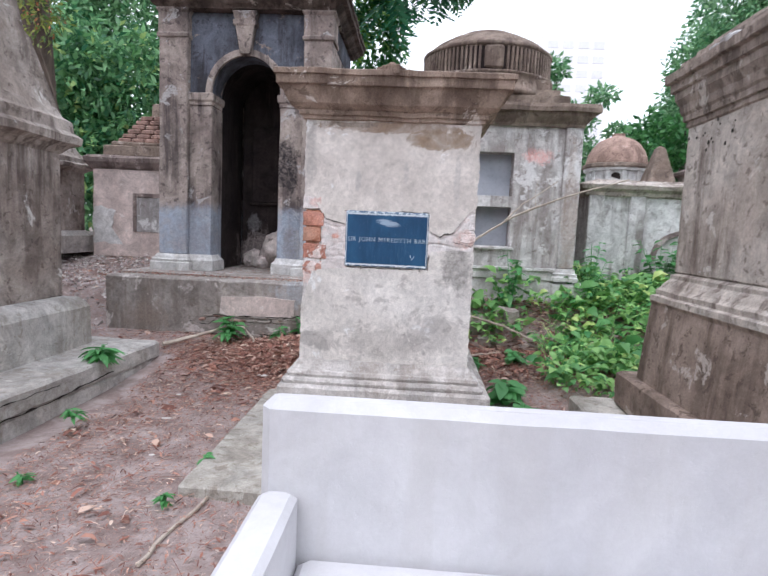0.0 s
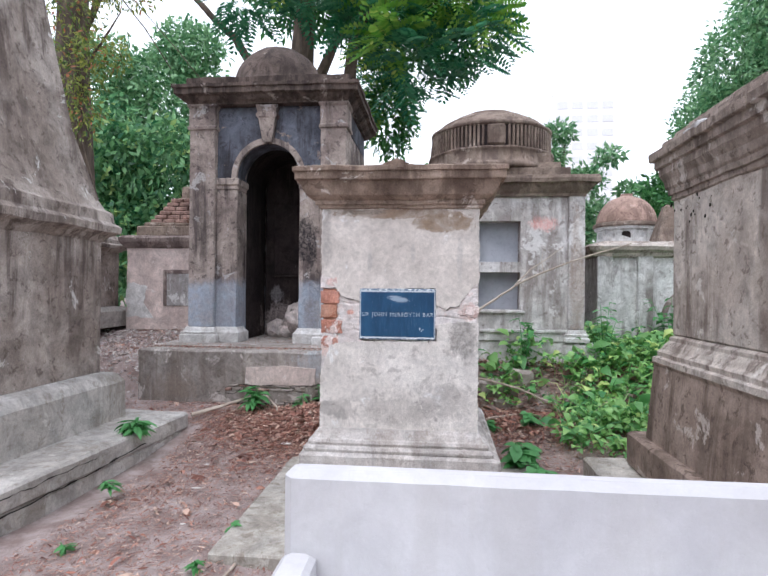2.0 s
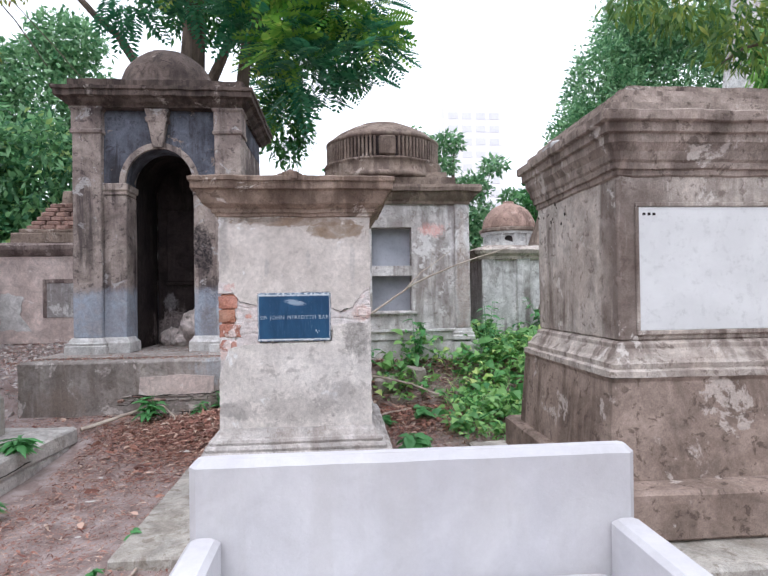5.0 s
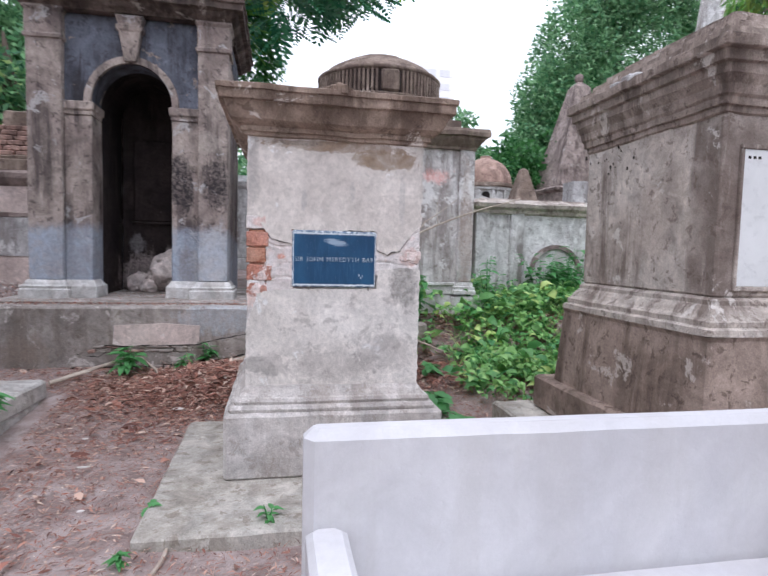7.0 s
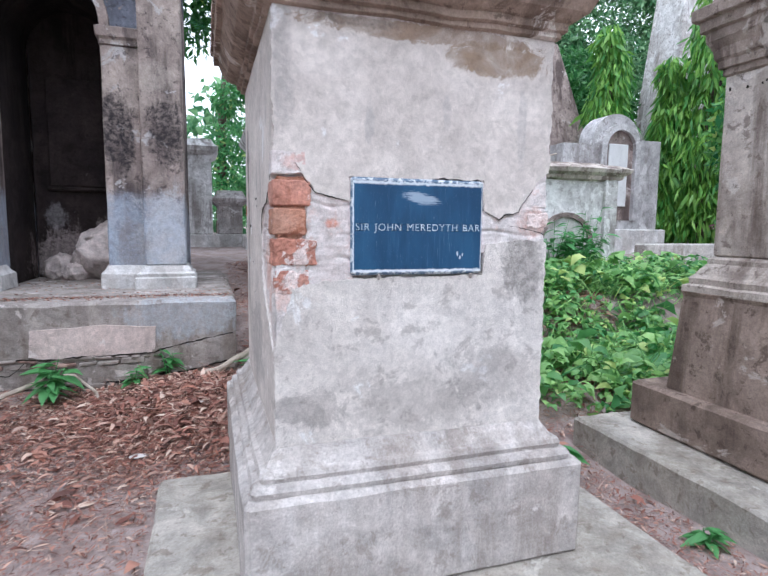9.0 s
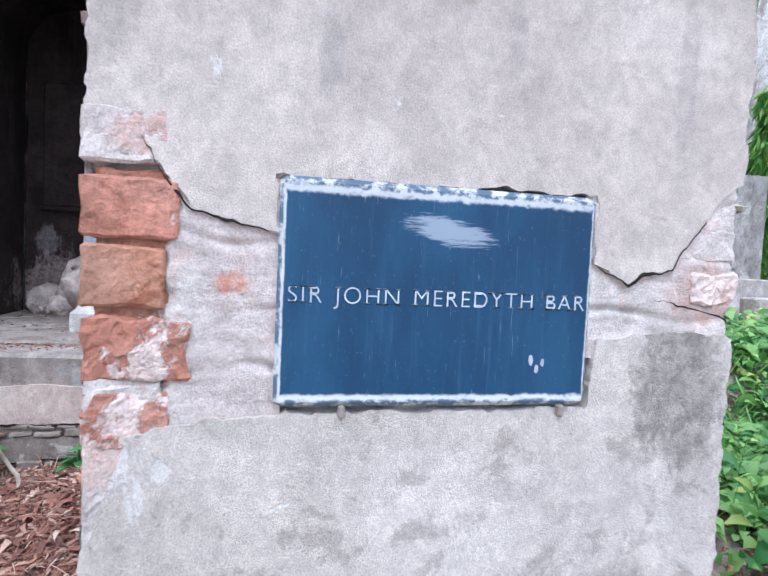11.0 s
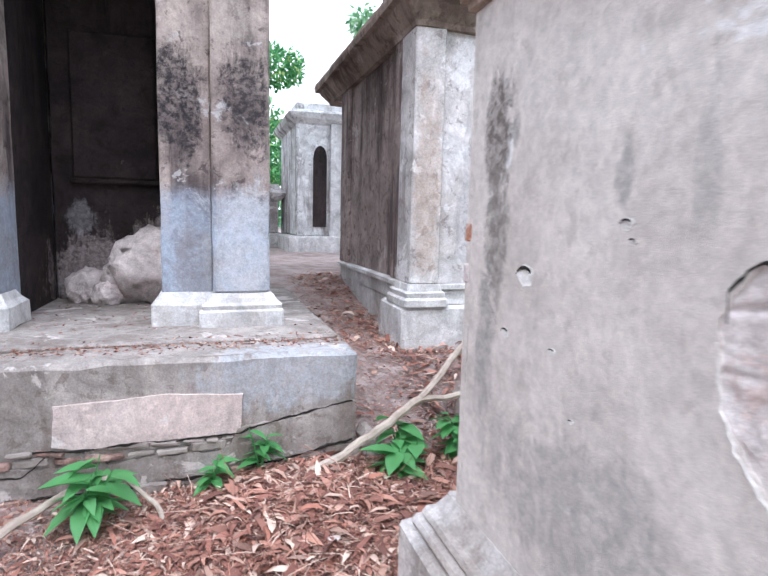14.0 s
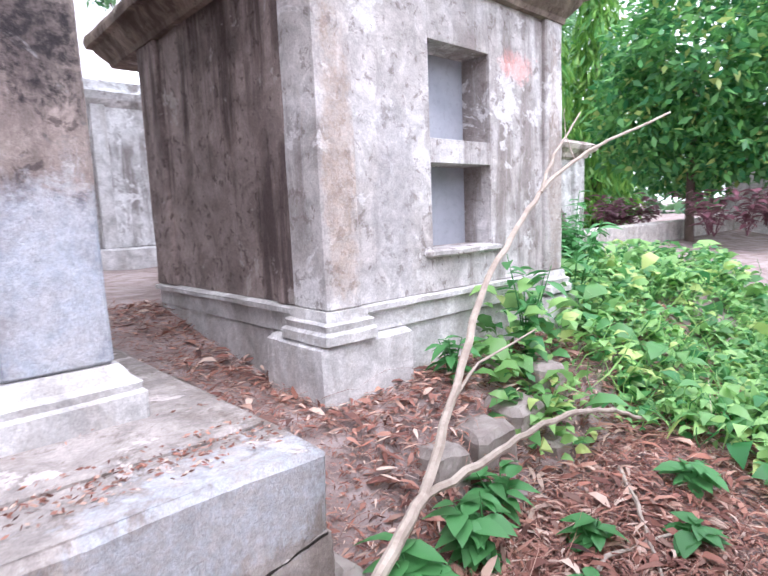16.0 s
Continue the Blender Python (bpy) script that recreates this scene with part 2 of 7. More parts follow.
M_BRICK_FLECKED = plaster("flecked_brick", (0.60, 0.40, 0.355), (0.54, 0.30, 0.245), (0.28, 0.13, 0.10), 45, 0.3, (0.86, 0.79, 0.77), 0.49, 0.4, bump=0.010, grain=1.2)
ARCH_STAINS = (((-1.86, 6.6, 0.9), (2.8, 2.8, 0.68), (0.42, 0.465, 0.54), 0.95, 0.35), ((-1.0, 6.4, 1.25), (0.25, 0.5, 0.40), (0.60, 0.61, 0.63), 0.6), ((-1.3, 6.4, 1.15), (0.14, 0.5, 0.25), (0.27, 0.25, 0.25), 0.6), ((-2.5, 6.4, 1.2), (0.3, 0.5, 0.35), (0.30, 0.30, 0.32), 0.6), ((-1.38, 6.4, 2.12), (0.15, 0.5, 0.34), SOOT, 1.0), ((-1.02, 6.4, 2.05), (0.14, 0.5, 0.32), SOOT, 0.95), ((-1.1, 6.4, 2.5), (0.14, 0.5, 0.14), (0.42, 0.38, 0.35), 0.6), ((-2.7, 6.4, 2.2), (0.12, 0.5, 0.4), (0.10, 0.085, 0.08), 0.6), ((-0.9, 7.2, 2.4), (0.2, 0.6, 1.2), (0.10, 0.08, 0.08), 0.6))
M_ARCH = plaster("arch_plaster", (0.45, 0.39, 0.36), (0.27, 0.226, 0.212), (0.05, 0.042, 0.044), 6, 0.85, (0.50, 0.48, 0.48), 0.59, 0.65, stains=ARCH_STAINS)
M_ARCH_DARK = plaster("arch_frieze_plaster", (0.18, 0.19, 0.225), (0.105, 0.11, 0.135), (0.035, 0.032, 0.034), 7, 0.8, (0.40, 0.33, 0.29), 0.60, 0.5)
M_WHITE = plaster("white_limewash", (0.75, 0.74, 0.735), (0.64, 0.63, 0.62), (0.38, 0.35, 0.33), 9, 0.4, (0.66, 0.63, 0.61), 0.64, 0.35)
# Near-black plaster: soot, plus the shade of recesses put into the colour
M_SOOT_SHADE = plaster("shaded_niche_plaster", (0.052, 0.041, 0.040), (0.030, 0.024, 0.025), (0.012, 0.010, 0.010), 10, 0.8, (0.17, 0.145, 0.145), 0.66, 0.4,
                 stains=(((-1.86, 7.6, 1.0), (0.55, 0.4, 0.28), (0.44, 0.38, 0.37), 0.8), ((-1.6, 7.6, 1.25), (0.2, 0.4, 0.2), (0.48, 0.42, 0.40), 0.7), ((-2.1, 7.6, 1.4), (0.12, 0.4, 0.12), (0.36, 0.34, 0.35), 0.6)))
M_PLATFORM = plaster("platform_plaster", (0.45, 0.415, 0.395), (0.34, 0.31, 0.292), (0.18, 0.155, 0.14), 11, 0.65, (0.68, 0.63, 0.61), 0.58, 0.6, stains=(((-0.85, 5.68, 0.67), (0.5, 0.3, 0.17), (0.50, 0.53, 0.57), 0.8), ((-2.2, 5.68, 0.6), (0.10, 0.3, 0.15), (0.16, 0.14, 0.13), 0.7), ((-2.7, 5.68, 0.35), (0.35, 0.3, 0.16), (0.30, 0.25, 0.22), 0.6)))
M_PINK = plaster("pink_render", (0.74, 0.65, 0.62), (0.66, 0.57, 0.54), (0.40, 0.34, 0.32), 12, 0.35, (0.80, 0.75, 0.73), 0.62, 0.3)
M_LUMP = plaster("fallen_plaster", (0.84, 0.76, 0.735), (0.74, 0.66, 0.64), (0.40, 0.34, 0.32), 27, 0.2, (0.88, 0.83, 0.81), 0.62, 0.3, bump=0.02)
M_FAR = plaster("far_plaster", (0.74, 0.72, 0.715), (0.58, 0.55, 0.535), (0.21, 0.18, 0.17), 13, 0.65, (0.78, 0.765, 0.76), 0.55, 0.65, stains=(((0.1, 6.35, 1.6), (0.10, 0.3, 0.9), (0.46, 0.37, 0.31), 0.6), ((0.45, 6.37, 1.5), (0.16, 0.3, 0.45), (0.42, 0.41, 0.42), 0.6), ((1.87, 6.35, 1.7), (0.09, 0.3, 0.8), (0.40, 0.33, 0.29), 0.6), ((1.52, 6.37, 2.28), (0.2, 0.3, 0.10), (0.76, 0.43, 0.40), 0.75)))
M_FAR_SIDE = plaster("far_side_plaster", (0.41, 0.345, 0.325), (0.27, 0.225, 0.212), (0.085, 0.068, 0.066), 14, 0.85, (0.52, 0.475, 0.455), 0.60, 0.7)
M_ARCH_CORNICE = plaster("arch_cornice_plaster", (0.16, 0.128, 0.115), (0.095, 0.077, 0.07), (0.035, 0.028, 0.027), 37, 0.8, (0.36, 0.32, 0.295), 0.62, 0.6, bump=0.014)
M_NICHE = plaster("pale_streaked_plaster", (0.80, 0.795, 0.79), (0.66, 0.65, 0.645), (0.20, 0.18, 0.172), 38, 0.85, (0.84, 0.835, 0.83), 0.58, 0.5)
M_DRUM = plaster("drum_plaster", (0.33, 0.275, 0.24), (0.22, 0.175, 0.15), (0.085, 0.066, 0.06), 15, 0.7, (0.44, 0.385, 0.35), 0.61, 0.6)
M_RIGHT = plaster("brown_plaster", (0.62, 0.565, 0.525), (0.46, 0.405, 0.37), (0.13, 0.105, 0.095), 16, 0.85, (0.66, 0.62, 0.59), 0.59, 0.65)
M_RIGHT_BASE = plaster("brown_plinth_plaster", (0.37, 0.30, 0.265), (0.25, 0.198, 0.172), (0.10, 0.08, 0.07), 17, 0.8, (0.56, 0.50, 0.465), 0.575, 0.75)
M_RIGHT_TOP = plaster("stained_cornice_plaster", (0.44, 0.375, 0.34), (0.29, 0.24, 0.215), (0.08, 0.064, 0.058), 39, 0.8, (0.60, 0.55, 0.52), 0.60, 0.65, bump=0.014)
M_LEFT = plaster("grey_left_plaster", (0.50, 0.45, 0.42), (0.32, 0.275, 0.25), (0.09, 0.073, 0.068), 18, 0.85, (0.72, 0.70, 0.68), 0.61, 0.6)
M_LEDGE = plaster("grey_ledge_cement", (0.60, 0.58, 0.56), (0.48, 0.455, 0.43), (0.24, 0.215, 0.19), 19, 0.5, (0.67, 0.65, 0.62), 0.61, 0.5)
M_SLAB = plaster("slab_cement", (0.53, 0.505, 0.47), (0.42, 0.395, 0.36), (0.20, 0.175, 0.15), 20, 0.4, (0.60, 0.58, 0.54), 0.61, 0.6)
M_BENCH = plaster("bench_white_paint", (0.615, 0.605, 0.62), (0.545, 0.535, 0.555), (0.46, 0.44, 0.43), 21, 0.18, (0.70, 0.68, 0.67), 0.74, 0.08, bump=0.0015, rough=0.7, grain=0.12, contrast=0.2)
M_DOME = plaster("red_dome_plaster", (0.50, 0.37, 0.325), (0.37, 0.27, 0.235), (0.14, 0.10, 0.09), 22, 0.7, (0.60, 0.48, 0.43), 0.6, 0.6)
M_GREY = plaster("grey_stele_plaster", (0.62, 0.61, 0.615), (0.48, 0.47, 0.475), (0.20, 0.18, 0.175), 23, 0.75, (0.70, 0.69, 0.69), 0.58, 0.6)
M_OLDBRICK = plaster("blackened_brick", (0.42, 0.30, 0.265), (0.29, 0.20, 0.175), (0.08, 0.06, 0.055), 24, 0.7, (0.42, 0.32, 0.28), 0.6, 0.5)
M_MARBLE = plain("white_marble", (0.72, 0.725, 0.735), (0.64, 0.645, 0.655), 2.5, 0.45, 0.001, 3)
# Bluish white marble, greyed to hold the shade of its recess
M_PANEL = plain("shaded_marble_panel", (0.44, 0.46, 0.51), (0.34, 0.36, 0.41), 2.5, 0.5, 0.001, 5)


def slate_plaque():
    """Blue slate: vertical sheen painted as paler streaks, fine scratches, a pale scuff and a rim worn white."""
    m, n, l, bsdf = material("navy_slate")
    g = n.new("ShaderNodeNewGeometry").outputs["Position"]
    xyz = n.new("ShaderNodeSeparateXYZ")
    l.new(g, xyz.inputs[0])

    def calc(op, a, b=0.0, c=0.0):
        k = n.new("ShaderNodeMath")
        k.operation = op
        for sock, v in zip(k.inputs, (a, b, c)):
            if isinstance(v, (int, float)):
                sock.default_value = v
            else:
                l.new(v, sock)
        return k.outputs[0]

    x, z = xyz.outputs[0], xyz.outputs[2]
    col = blend(n, l, ramp(n, l, noisy(n, l, place_vec(n, l, 6, (1, 1, 0.35)), 9, 6, 0.6, 0.2), 0.35, 0.68), (0.010, 0.050, 0.118), (0.019, 0.084, 0.178))
    # The slate's vertical sheen, put into the colour as lighter blue
    sheen_streaks = ramp(n, l, noisy(n, l, place_vec(n, l, 7, (90, 90, 5)), 1.0, 6, 0.7), 0.52, 0.75)
    col = blend(n, l, times(n, l, sheen_streaks, 0.30), col, (0.06, 0.15, 0.26))
    dust = ramp(n, l, noisy(n, l, place_vec(n, l, 8), 260, 3, 0.6), 0.66, 0.74)
    col = blend(n, l, times(n, l, dust, 0.35), col, (0.26, 0.36, 0.48))
    scratch = ramp(n, l, noisy(n, l, place_vec(n, l, 12, (150, 150, 9)), 1.0, 2, 0.5, 2.5), 0.70, 0.74)
    col = blend(n, l, times(n, l, scratch, 0.35), col, (0.30, 0.40, 0.52))
    edge = calc("MINIMUM", calc("MINIMUM", calc("ADD", x, 0.246), calc("SUBTRACT", 0.248, x)), calc("MINIMUM", calc("MULTIPLY", calc("SUBTRACT", z, 1.155), 0.50), calc("MULTIPLY", calc("SUBTRACT", 1.487, z), 0.42)))
    wob = noisy(n, l, place_vec(n, l, 9), 70, 6, 0.7)
    edge = calc("ADD", edge, calc("MULTIPLY", calc("SUBTRACT", wob, 0.5), 0.006))
    rim = ramp(n, l, edge, 0.0085, 0.0055)
    patch = ramp(n, l, noisy(n, l, place_vec(n, l, 10), 38, 7, 0.72), 0.46, 0.58)
    col = blend(n, l, times(n, l, rim, 0.55), col, (0.17, 0.23, 0.31))
    col = blend(n, l, times(n, l, times(n, l, rim, patch), 0.9), col, (0.66, 0.70, 0.74))
    line = calc("MULTIPLY", ramp(n, l, edge, 0.0045, 0.0065), ramp(n, l, edge, 0.0105, 0.0080))
    worn = ramp(n, l, noisy(n, l, place_vec(n, l, 14), 22, 7, 0.75), 0.30, 0.48)
    col = blend(n, l, times(n, l, times(n, l, line, worn), 0.85), col, (0.70, 0.75, 0.80))
    sx = calc("DIVIDE", calc("ADD", x, calc("MULTIPLY", z, 0.35), -0.0), 0.062)
    sx = calc("SUBTRACT", sx, (0.005 + 1.42 * 0.35) / 0.062)
    sz = calc("DIVIDE", calc("SUBTRACT", z, calc("MULTIPLY_ADD", x, -0.12, 1.421)), 0.019)
    far = calc("SQRT", calc("ADD", calc("MULTIPLY", sx, sx), calc("MULTIPLY", sz, sz)))
    rub = noisy(n, l, place_vec(n, l, 16, (28, 28, 240)), 1.0, 5, 0.7)
    scuff = ramp(n, l, calc("ADD", far, calc("MULTIPLY", calc("SUBTRACT", rub, 0.5), 2.0)), 1.15, 0.65)
    col = blend(n, l, times(n, l, scuff, 0.62), col, (0.46, 0.55, 0.66))
    l.new(col, bsdf.inputs["Base Color"])
    bsdf.inputs["Roughness"].default_value = 0.42
    bsdf.inputs["Specular IOR Level"].default_value = 0.35
    relief(n, l, bsdf, ((wob, 0.25), (rim, 0.6), (sheen_streaks, 0.2)), 0.0012)
    return m


M_NAVY = slate_plaque()
M_CHIP = plain("chipped_white_edge", (0.58, 0.62, 0.70), (0.34, 0.40, 0.50), 30, 0.7, 0.003, 8)
M_LETTER = plain("cut_lettering", (0.60, 0.67, 0.74), (0.40, 0.50, 0.60), 40, 0.7, 0.0005, 9)
M_GROUND = plain("bare_earth", (0.43, 0.36, 0.345), (0.27, 0.205, 0.19), 5.0, 0.95, 0.035, 10, 0.1)
M_WOOD = plain("dry_branch", (0.52, 0.45, 0.38), (0.38, 0.31, 0.26), 12, 0.8, 0.004, 11)
M_TRUNK = plain("tree_bark", (0.19, 0.145, 0.12), (0.09, 0.07, 0.06), 6, 0.9, 0.03, 12, 0.2, (1, 1, 0.35))
M_STONE = plain("broken_stone", (0.38, 0.34, 0.31), (0.28, 0.24, 0.22), 9, 0.9, 0.015, 13)
M_CRACK = plain("deep_crack", (0.03, 0.025, 0.022), (0.02, 0.017, 0.015), 20, 0.95, 0.002, 14)
# Distance haze is mixed into these wall and window colours
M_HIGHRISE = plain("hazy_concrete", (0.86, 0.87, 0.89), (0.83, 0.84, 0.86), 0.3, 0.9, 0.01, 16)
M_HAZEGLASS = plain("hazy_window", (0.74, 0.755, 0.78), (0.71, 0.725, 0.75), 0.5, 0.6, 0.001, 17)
M_LITTER = litter_material("dead_leaves", [(0.06, 0.028, 0.024), (0.36, 0.155, 0.115), (0.15, 0.06, 0.047), (0.52, 0.27, 0.20), (0.20, 0.08, 0.06), (0.72, 0.57, 0.47), (0.42, 0.18, 0.125), (0.09, 0.036, 0.03), (0.56, 0.36, 0.28)])
M_CHIPS = litter_material("pale_chips", [(0.42, 0.38, 0.37), (0.62, 0.58, 0.56), (0.34, 0.29, 0.29), (0.70, 0.67, 0.64)])
M_WEED = leafy("weed_leaves", (0.04, 0.22, 0.075), (0.20, 0.53, 0.19), (0.50, 0.66, 0.24))
M_UNDER = leafy("undergrowth_leaves", (0.06, 0.28, 0.09), (0.50, 0.80, 0.29), (0.62, 0.76, 0.28))
M_LEAF = leafy("dark_tree_leaves", (0.03, 0.15, 0.05), (0.12, 0.34, 0.1))
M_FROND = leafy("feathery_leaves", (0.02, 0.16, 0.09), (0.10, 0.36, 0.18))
# The same fronds with sunlight painted in as a brighter yellow green
M_FROND_LIT = leafy("sunlit_feathery_leaves", (0.14, 0.42, 0.07), (0.40, 0.64, 0.12), (0.55, 0.68, 0.16))
M_PALE = leafy("pale_tree_leaves", (0.07, 0.24, 0.11), (0.36, 0.60, 0.32))
M_HANG = leafy("hanging_leaves", (0.07, 0.29, 0.06), (0.32, 0.58, 0.11))
M_FOLI = leafy("bushy_leaves", (0.03, 0.20, 0.07), (0.22, 0.52, 0.14), (0.5, 0.62, 0.2))
M_OVER = leafy("overhanging_leaves", (0.04, 0.16, 0.05), (0.30, 0.42, 0.08), (0.45, 0.50, 0.12))
M_AUTUMN = leafy("rusty_leaves", (0.07, 0.16, 0.05), (0.44, 0.46, 0.10), (0.52, 0.20, 0.10))
M_PURPLE = leafy("purple_leaves", (0.15, 0.045, 0.08), (0.36, 0.17, 0.21))


# ---------- mesh helpers ----------
def finish(name, mesh, mat, parent=None, label=""):
    ob = new(name, mesh)
    if mat:
        mesh.materials.append(mat)
    if parent:
        ob.parent = parent
    if label:
        ob["label"] = label
    return ob


def part(name, bm, mat, parent=None, label="", smooth=False):
    mesh = bpy.data.meshes.new(name)
    bmesh.ops.recalc_face_normals(bm, faces=bm.faces)
    bm.to_mesh(mesh)
    bm.free()
    if smooth:
        mesh.polygons.foreach_set("use_smooth", [True] * len(mesh.polygons))
    return finish(name, mesh, mat, parent, label)


def thing(name, label, category, group="", at=(0, 0, 0), rz=0.0, kind=""):
    e = new(name)
    e.matrix_basis = pose(*at, 0, 0, rz)
    return tagged(e, label, category, group, kind)


def wobble(bm, amp, freq=3.0, seed=0.0):
    for v in bm.verts:
        p = v.co * freq + Vector((seed, seed * 2.3, seed * 0.7))
        v.co += noise.noise_vector(p) * amp + noise.noise_vector(p * 3.7) * amp * 0.5


def perimeter(x0, x1, y0, y1, nx, ny, c):
    pts = []
    for i in range(nx + 1):
        pts.append((x0 + c + (x1 - x0 - 2 * c) * i / nx, y0))
    for i in range(ny + 1):
        pts.append((x1, y0 + c + (y1 - y0 - 2 * c) * i / ny))
    for i in range(nx + 1):
        pts.append((x1 - c - (x1 - x0 - 2 * c) * i / nx, y1))
    for i in range(ny + 1):
        pts.append((x0, y1 - c - (y1 - y0 - 2 * c) * i / ny))
    return pts


def loft(levels, step=0.15, amp=0.004, c=0.012, freq=5.0, seed=0.0, bm=None):
    """A solid through rectangles (z, x0, x1, y0, y1), bottom to top, with worn corners."""
    own = bm is None
    bm = bm or bmesh.new()
    w = max(v[2] - v[1] for v in levels)
    d = max(v[4] - v[3] for v in levels)
    nx, ny = max(1, int(w / step)), max(1, int(d / step))
    made, rings = [], []
    for z, x0, x1, y0, y1 in levels:
        ring = [bm.verts.new((x, y, z)) for x, y in perimeter(x0, x1, y0, y1, nx, ny, min(c, (x1 - x0) / 3, (y1 - y0) / 3))]
        rings.append(ring)
        made += ring
    for a, b in zip(rings, rings[1:]):
        for i in range(len(a)):
            j = (i + 1) % len(a)
            bm.faces.new((a[i], a[j], b[j], b[i]))
    bm.faces.new(rings[0][::-1])
    bm.faces.new(rings[-1])
    if amp:
        for v in made:
            p = v.co * freq + Vector((seed, seed * 2.3, 0))
            v.co += noise.noise_vector(p) * amp + noise.noise_vector(p * 3.1) * amp * 0.6
    return bm


def box(x0, x1, y0, y1, z0, z1, b=0.012, step=0.15, amp=0.004, rise=0.2, seed=0.0, bm=None):
    b = min(b, (z1 - z0) / 3)
    k = max(1, int((z1 - z0 - 2 * b) / rise))
    lv = [(z0, x0 + b, x1 - b, y0 + b, y1 - b)]
    for i in range(k + 1):
        lv.append((z0 + b + (z1 - z0 - 2 * b) * i / k, x0, x1, y0, y1))
    lv.append((z1, x0 + b, x1 - b, y0 + b, y1 - b))
    return loft(lv, step, amp, b, seed=seed, bm=bm)


def moulding(rect, profile, step=0.12, amp=0.005, c=0.012, seed=0.0):
    """rect (x0, x1, y0, y1) grown by each (outset, z) of the profile."""
    x0, x1, y0, y1 = rect
    return loft([(z, x0 - o, x1 + o, y0 - o, y1 + o) for o, z in profile], step, amp, c, seed=seed)


def turned(profile, seg=40, at=(0, 0), amp=0.0, seed=0.0):
    bm = bmesh.new()
    rings = []
    for r, z in profile:
        rings.append([bm.verts.new((at[0] + r * math.cos(i * math.tau / seg), at[1] + r * math.sin(i * math.tau / seg), z)) for i in range(seg)])
    for a, b in zip(rings, rings[1:]):
        for i in range(seg):
            j = (i + 1) % seg
            bm.faces.new((a[i], a[j], b[j], b[i]))
    bm.faces.new(rings[0][::-1])
    bm.faces.new(rings[-1])
    if amp:
        wobble(bm, amp, 4, seed)
    return bm


def sheet(outline, depth, plane="y", at=0.0, ragged=0.0, seed=0, cell=0.035):
    """A flat piece of the given thickness with an uneven outline. plane 'y': outline is (x, z), front at y=at, back at at+depth;
    plane 'x': outline is (y, z), outer face at x=at, inner at at+depth."""
    pts = []
    for a, b in zip(outline, outline[1:] + outline[:1]):
        k = max(1, int(math.dist(a, b) / cell)) if ragged else 1
        for i in range(k):
            t = i / k
            u, w = a[0] + (b[0] - a[0]) * t, a[1] + (b[1] - a[1]) * t
            if ragged:
                off = noise.noise_vector(Vector((u, w, seed * 0.37)) / (cell * 5.0)) * ragged * 1.2 + noise.noise_vector(Vector((u, w, seed * 0.53)) / (cell * 1.7)) * ragged * 0.8
                u, w = u + off.x, w + off.y
            pts.append((u, w))
    bm = bmesh.new()
    if plane == "y":
        f = [bm.verts.new((u, at, w)) for u, w in pts]
        g = [bm.verts.new((u, at + depth, w)) for u, w in pts]
    else:
        f = [bm.verts.new((at, u, w)) for u, w in pts]
        g = [bm.verts.new((at + depth, u, w)) for u, w in pts]
    n = len(pts)
    for i, j, k in tessellate_polygon([[Vector((u, w, 0)) for u, w in pts]]):
        bm.faces.new((f[i], f[j], f[k]))
        bm.faces.new((g[k], g[j], g[i]))
    for i in range(n):
        j = (i + 1) % n
        bm.faces.new((f[i], g[i], g[j], f[j]))
    return bm


def tube(points, radii, seg=8, bm=None, wob=0.0):
    """A tapering limb through the points."""
    bm = bm or bmesh.new()
    pts = [Vector(p) for p in points]
    rings = []
    for i, p in enumerate(pts):
        d = (pts[min(i + 1, len(pts) - 1)] - pts[max(i - 1, 0)]).normalized()
        u = d.cross(Vector((0.31, 0.17, 0.93))).normalized()
        w = d.cross(u)
        ring = []
        for k in range(seg):
            a = k * math.tau / seg
            r = radii[i] * (1 + wob * noise.noise(p * 3 + Vector((k, 0, 0))))
            ring.append(bm.verts.new(p + (u * math.cos(a) + w * math.sin(a)) * r))
        rings.append(ring)
    for a, b in zip(rings, rings[1:]):
        for k in range(seg):
            j = (k + 1) % seg
            bm.faces.new((a[k], a[j], b[j], b[k]))
    bm.faces.new(rings[0][::-1])
    bm.faces.new(rings[-1])
    return bm


def curved(points, n=6, sag=0.0, jitter=0.0, rnd=random):
    """More points along a line of points, softly bent."""
    out = []
    pts = [Vector(p) for p in points]
    for a, b in zip(pts, pts[1:]):
        for i in range(n):
            t = i / n
            out.append(a.lerp(b, t) + Vector((rnd.uniform(-1, 1), rnd.uniform(-1, 1), rnd.uniform(-1, 1))) * jitter)
    return out + [pts[-1]]


def quads(name, verts, mat, parent=None, label=""):
    """One mesh from an array (n, 4, 3) of separate four-cornered leaves."""
    k = len(verts)
    mesh = bpy.data.meshes.new(name)
    mesh.vertices.add(4 * k)
    mesh.vertices.foreach_set("co", np.ascontiguousarray(verts, dtype=np.float32).ravel())
    mesh.loops.add(4 * k)
    mesh.loops.foreach_set("vertex_index", np.arange(4 * k, dtype=np.int32))
    mesh.polygons.add(k)
    mesh.polygons.foreach_set("loop_start", np.arange(0, 4 * k, 4, dtype=np.int32))
    mesh.update(calc_edges=True)
    return finish(name, mesh, mat, parent, label)


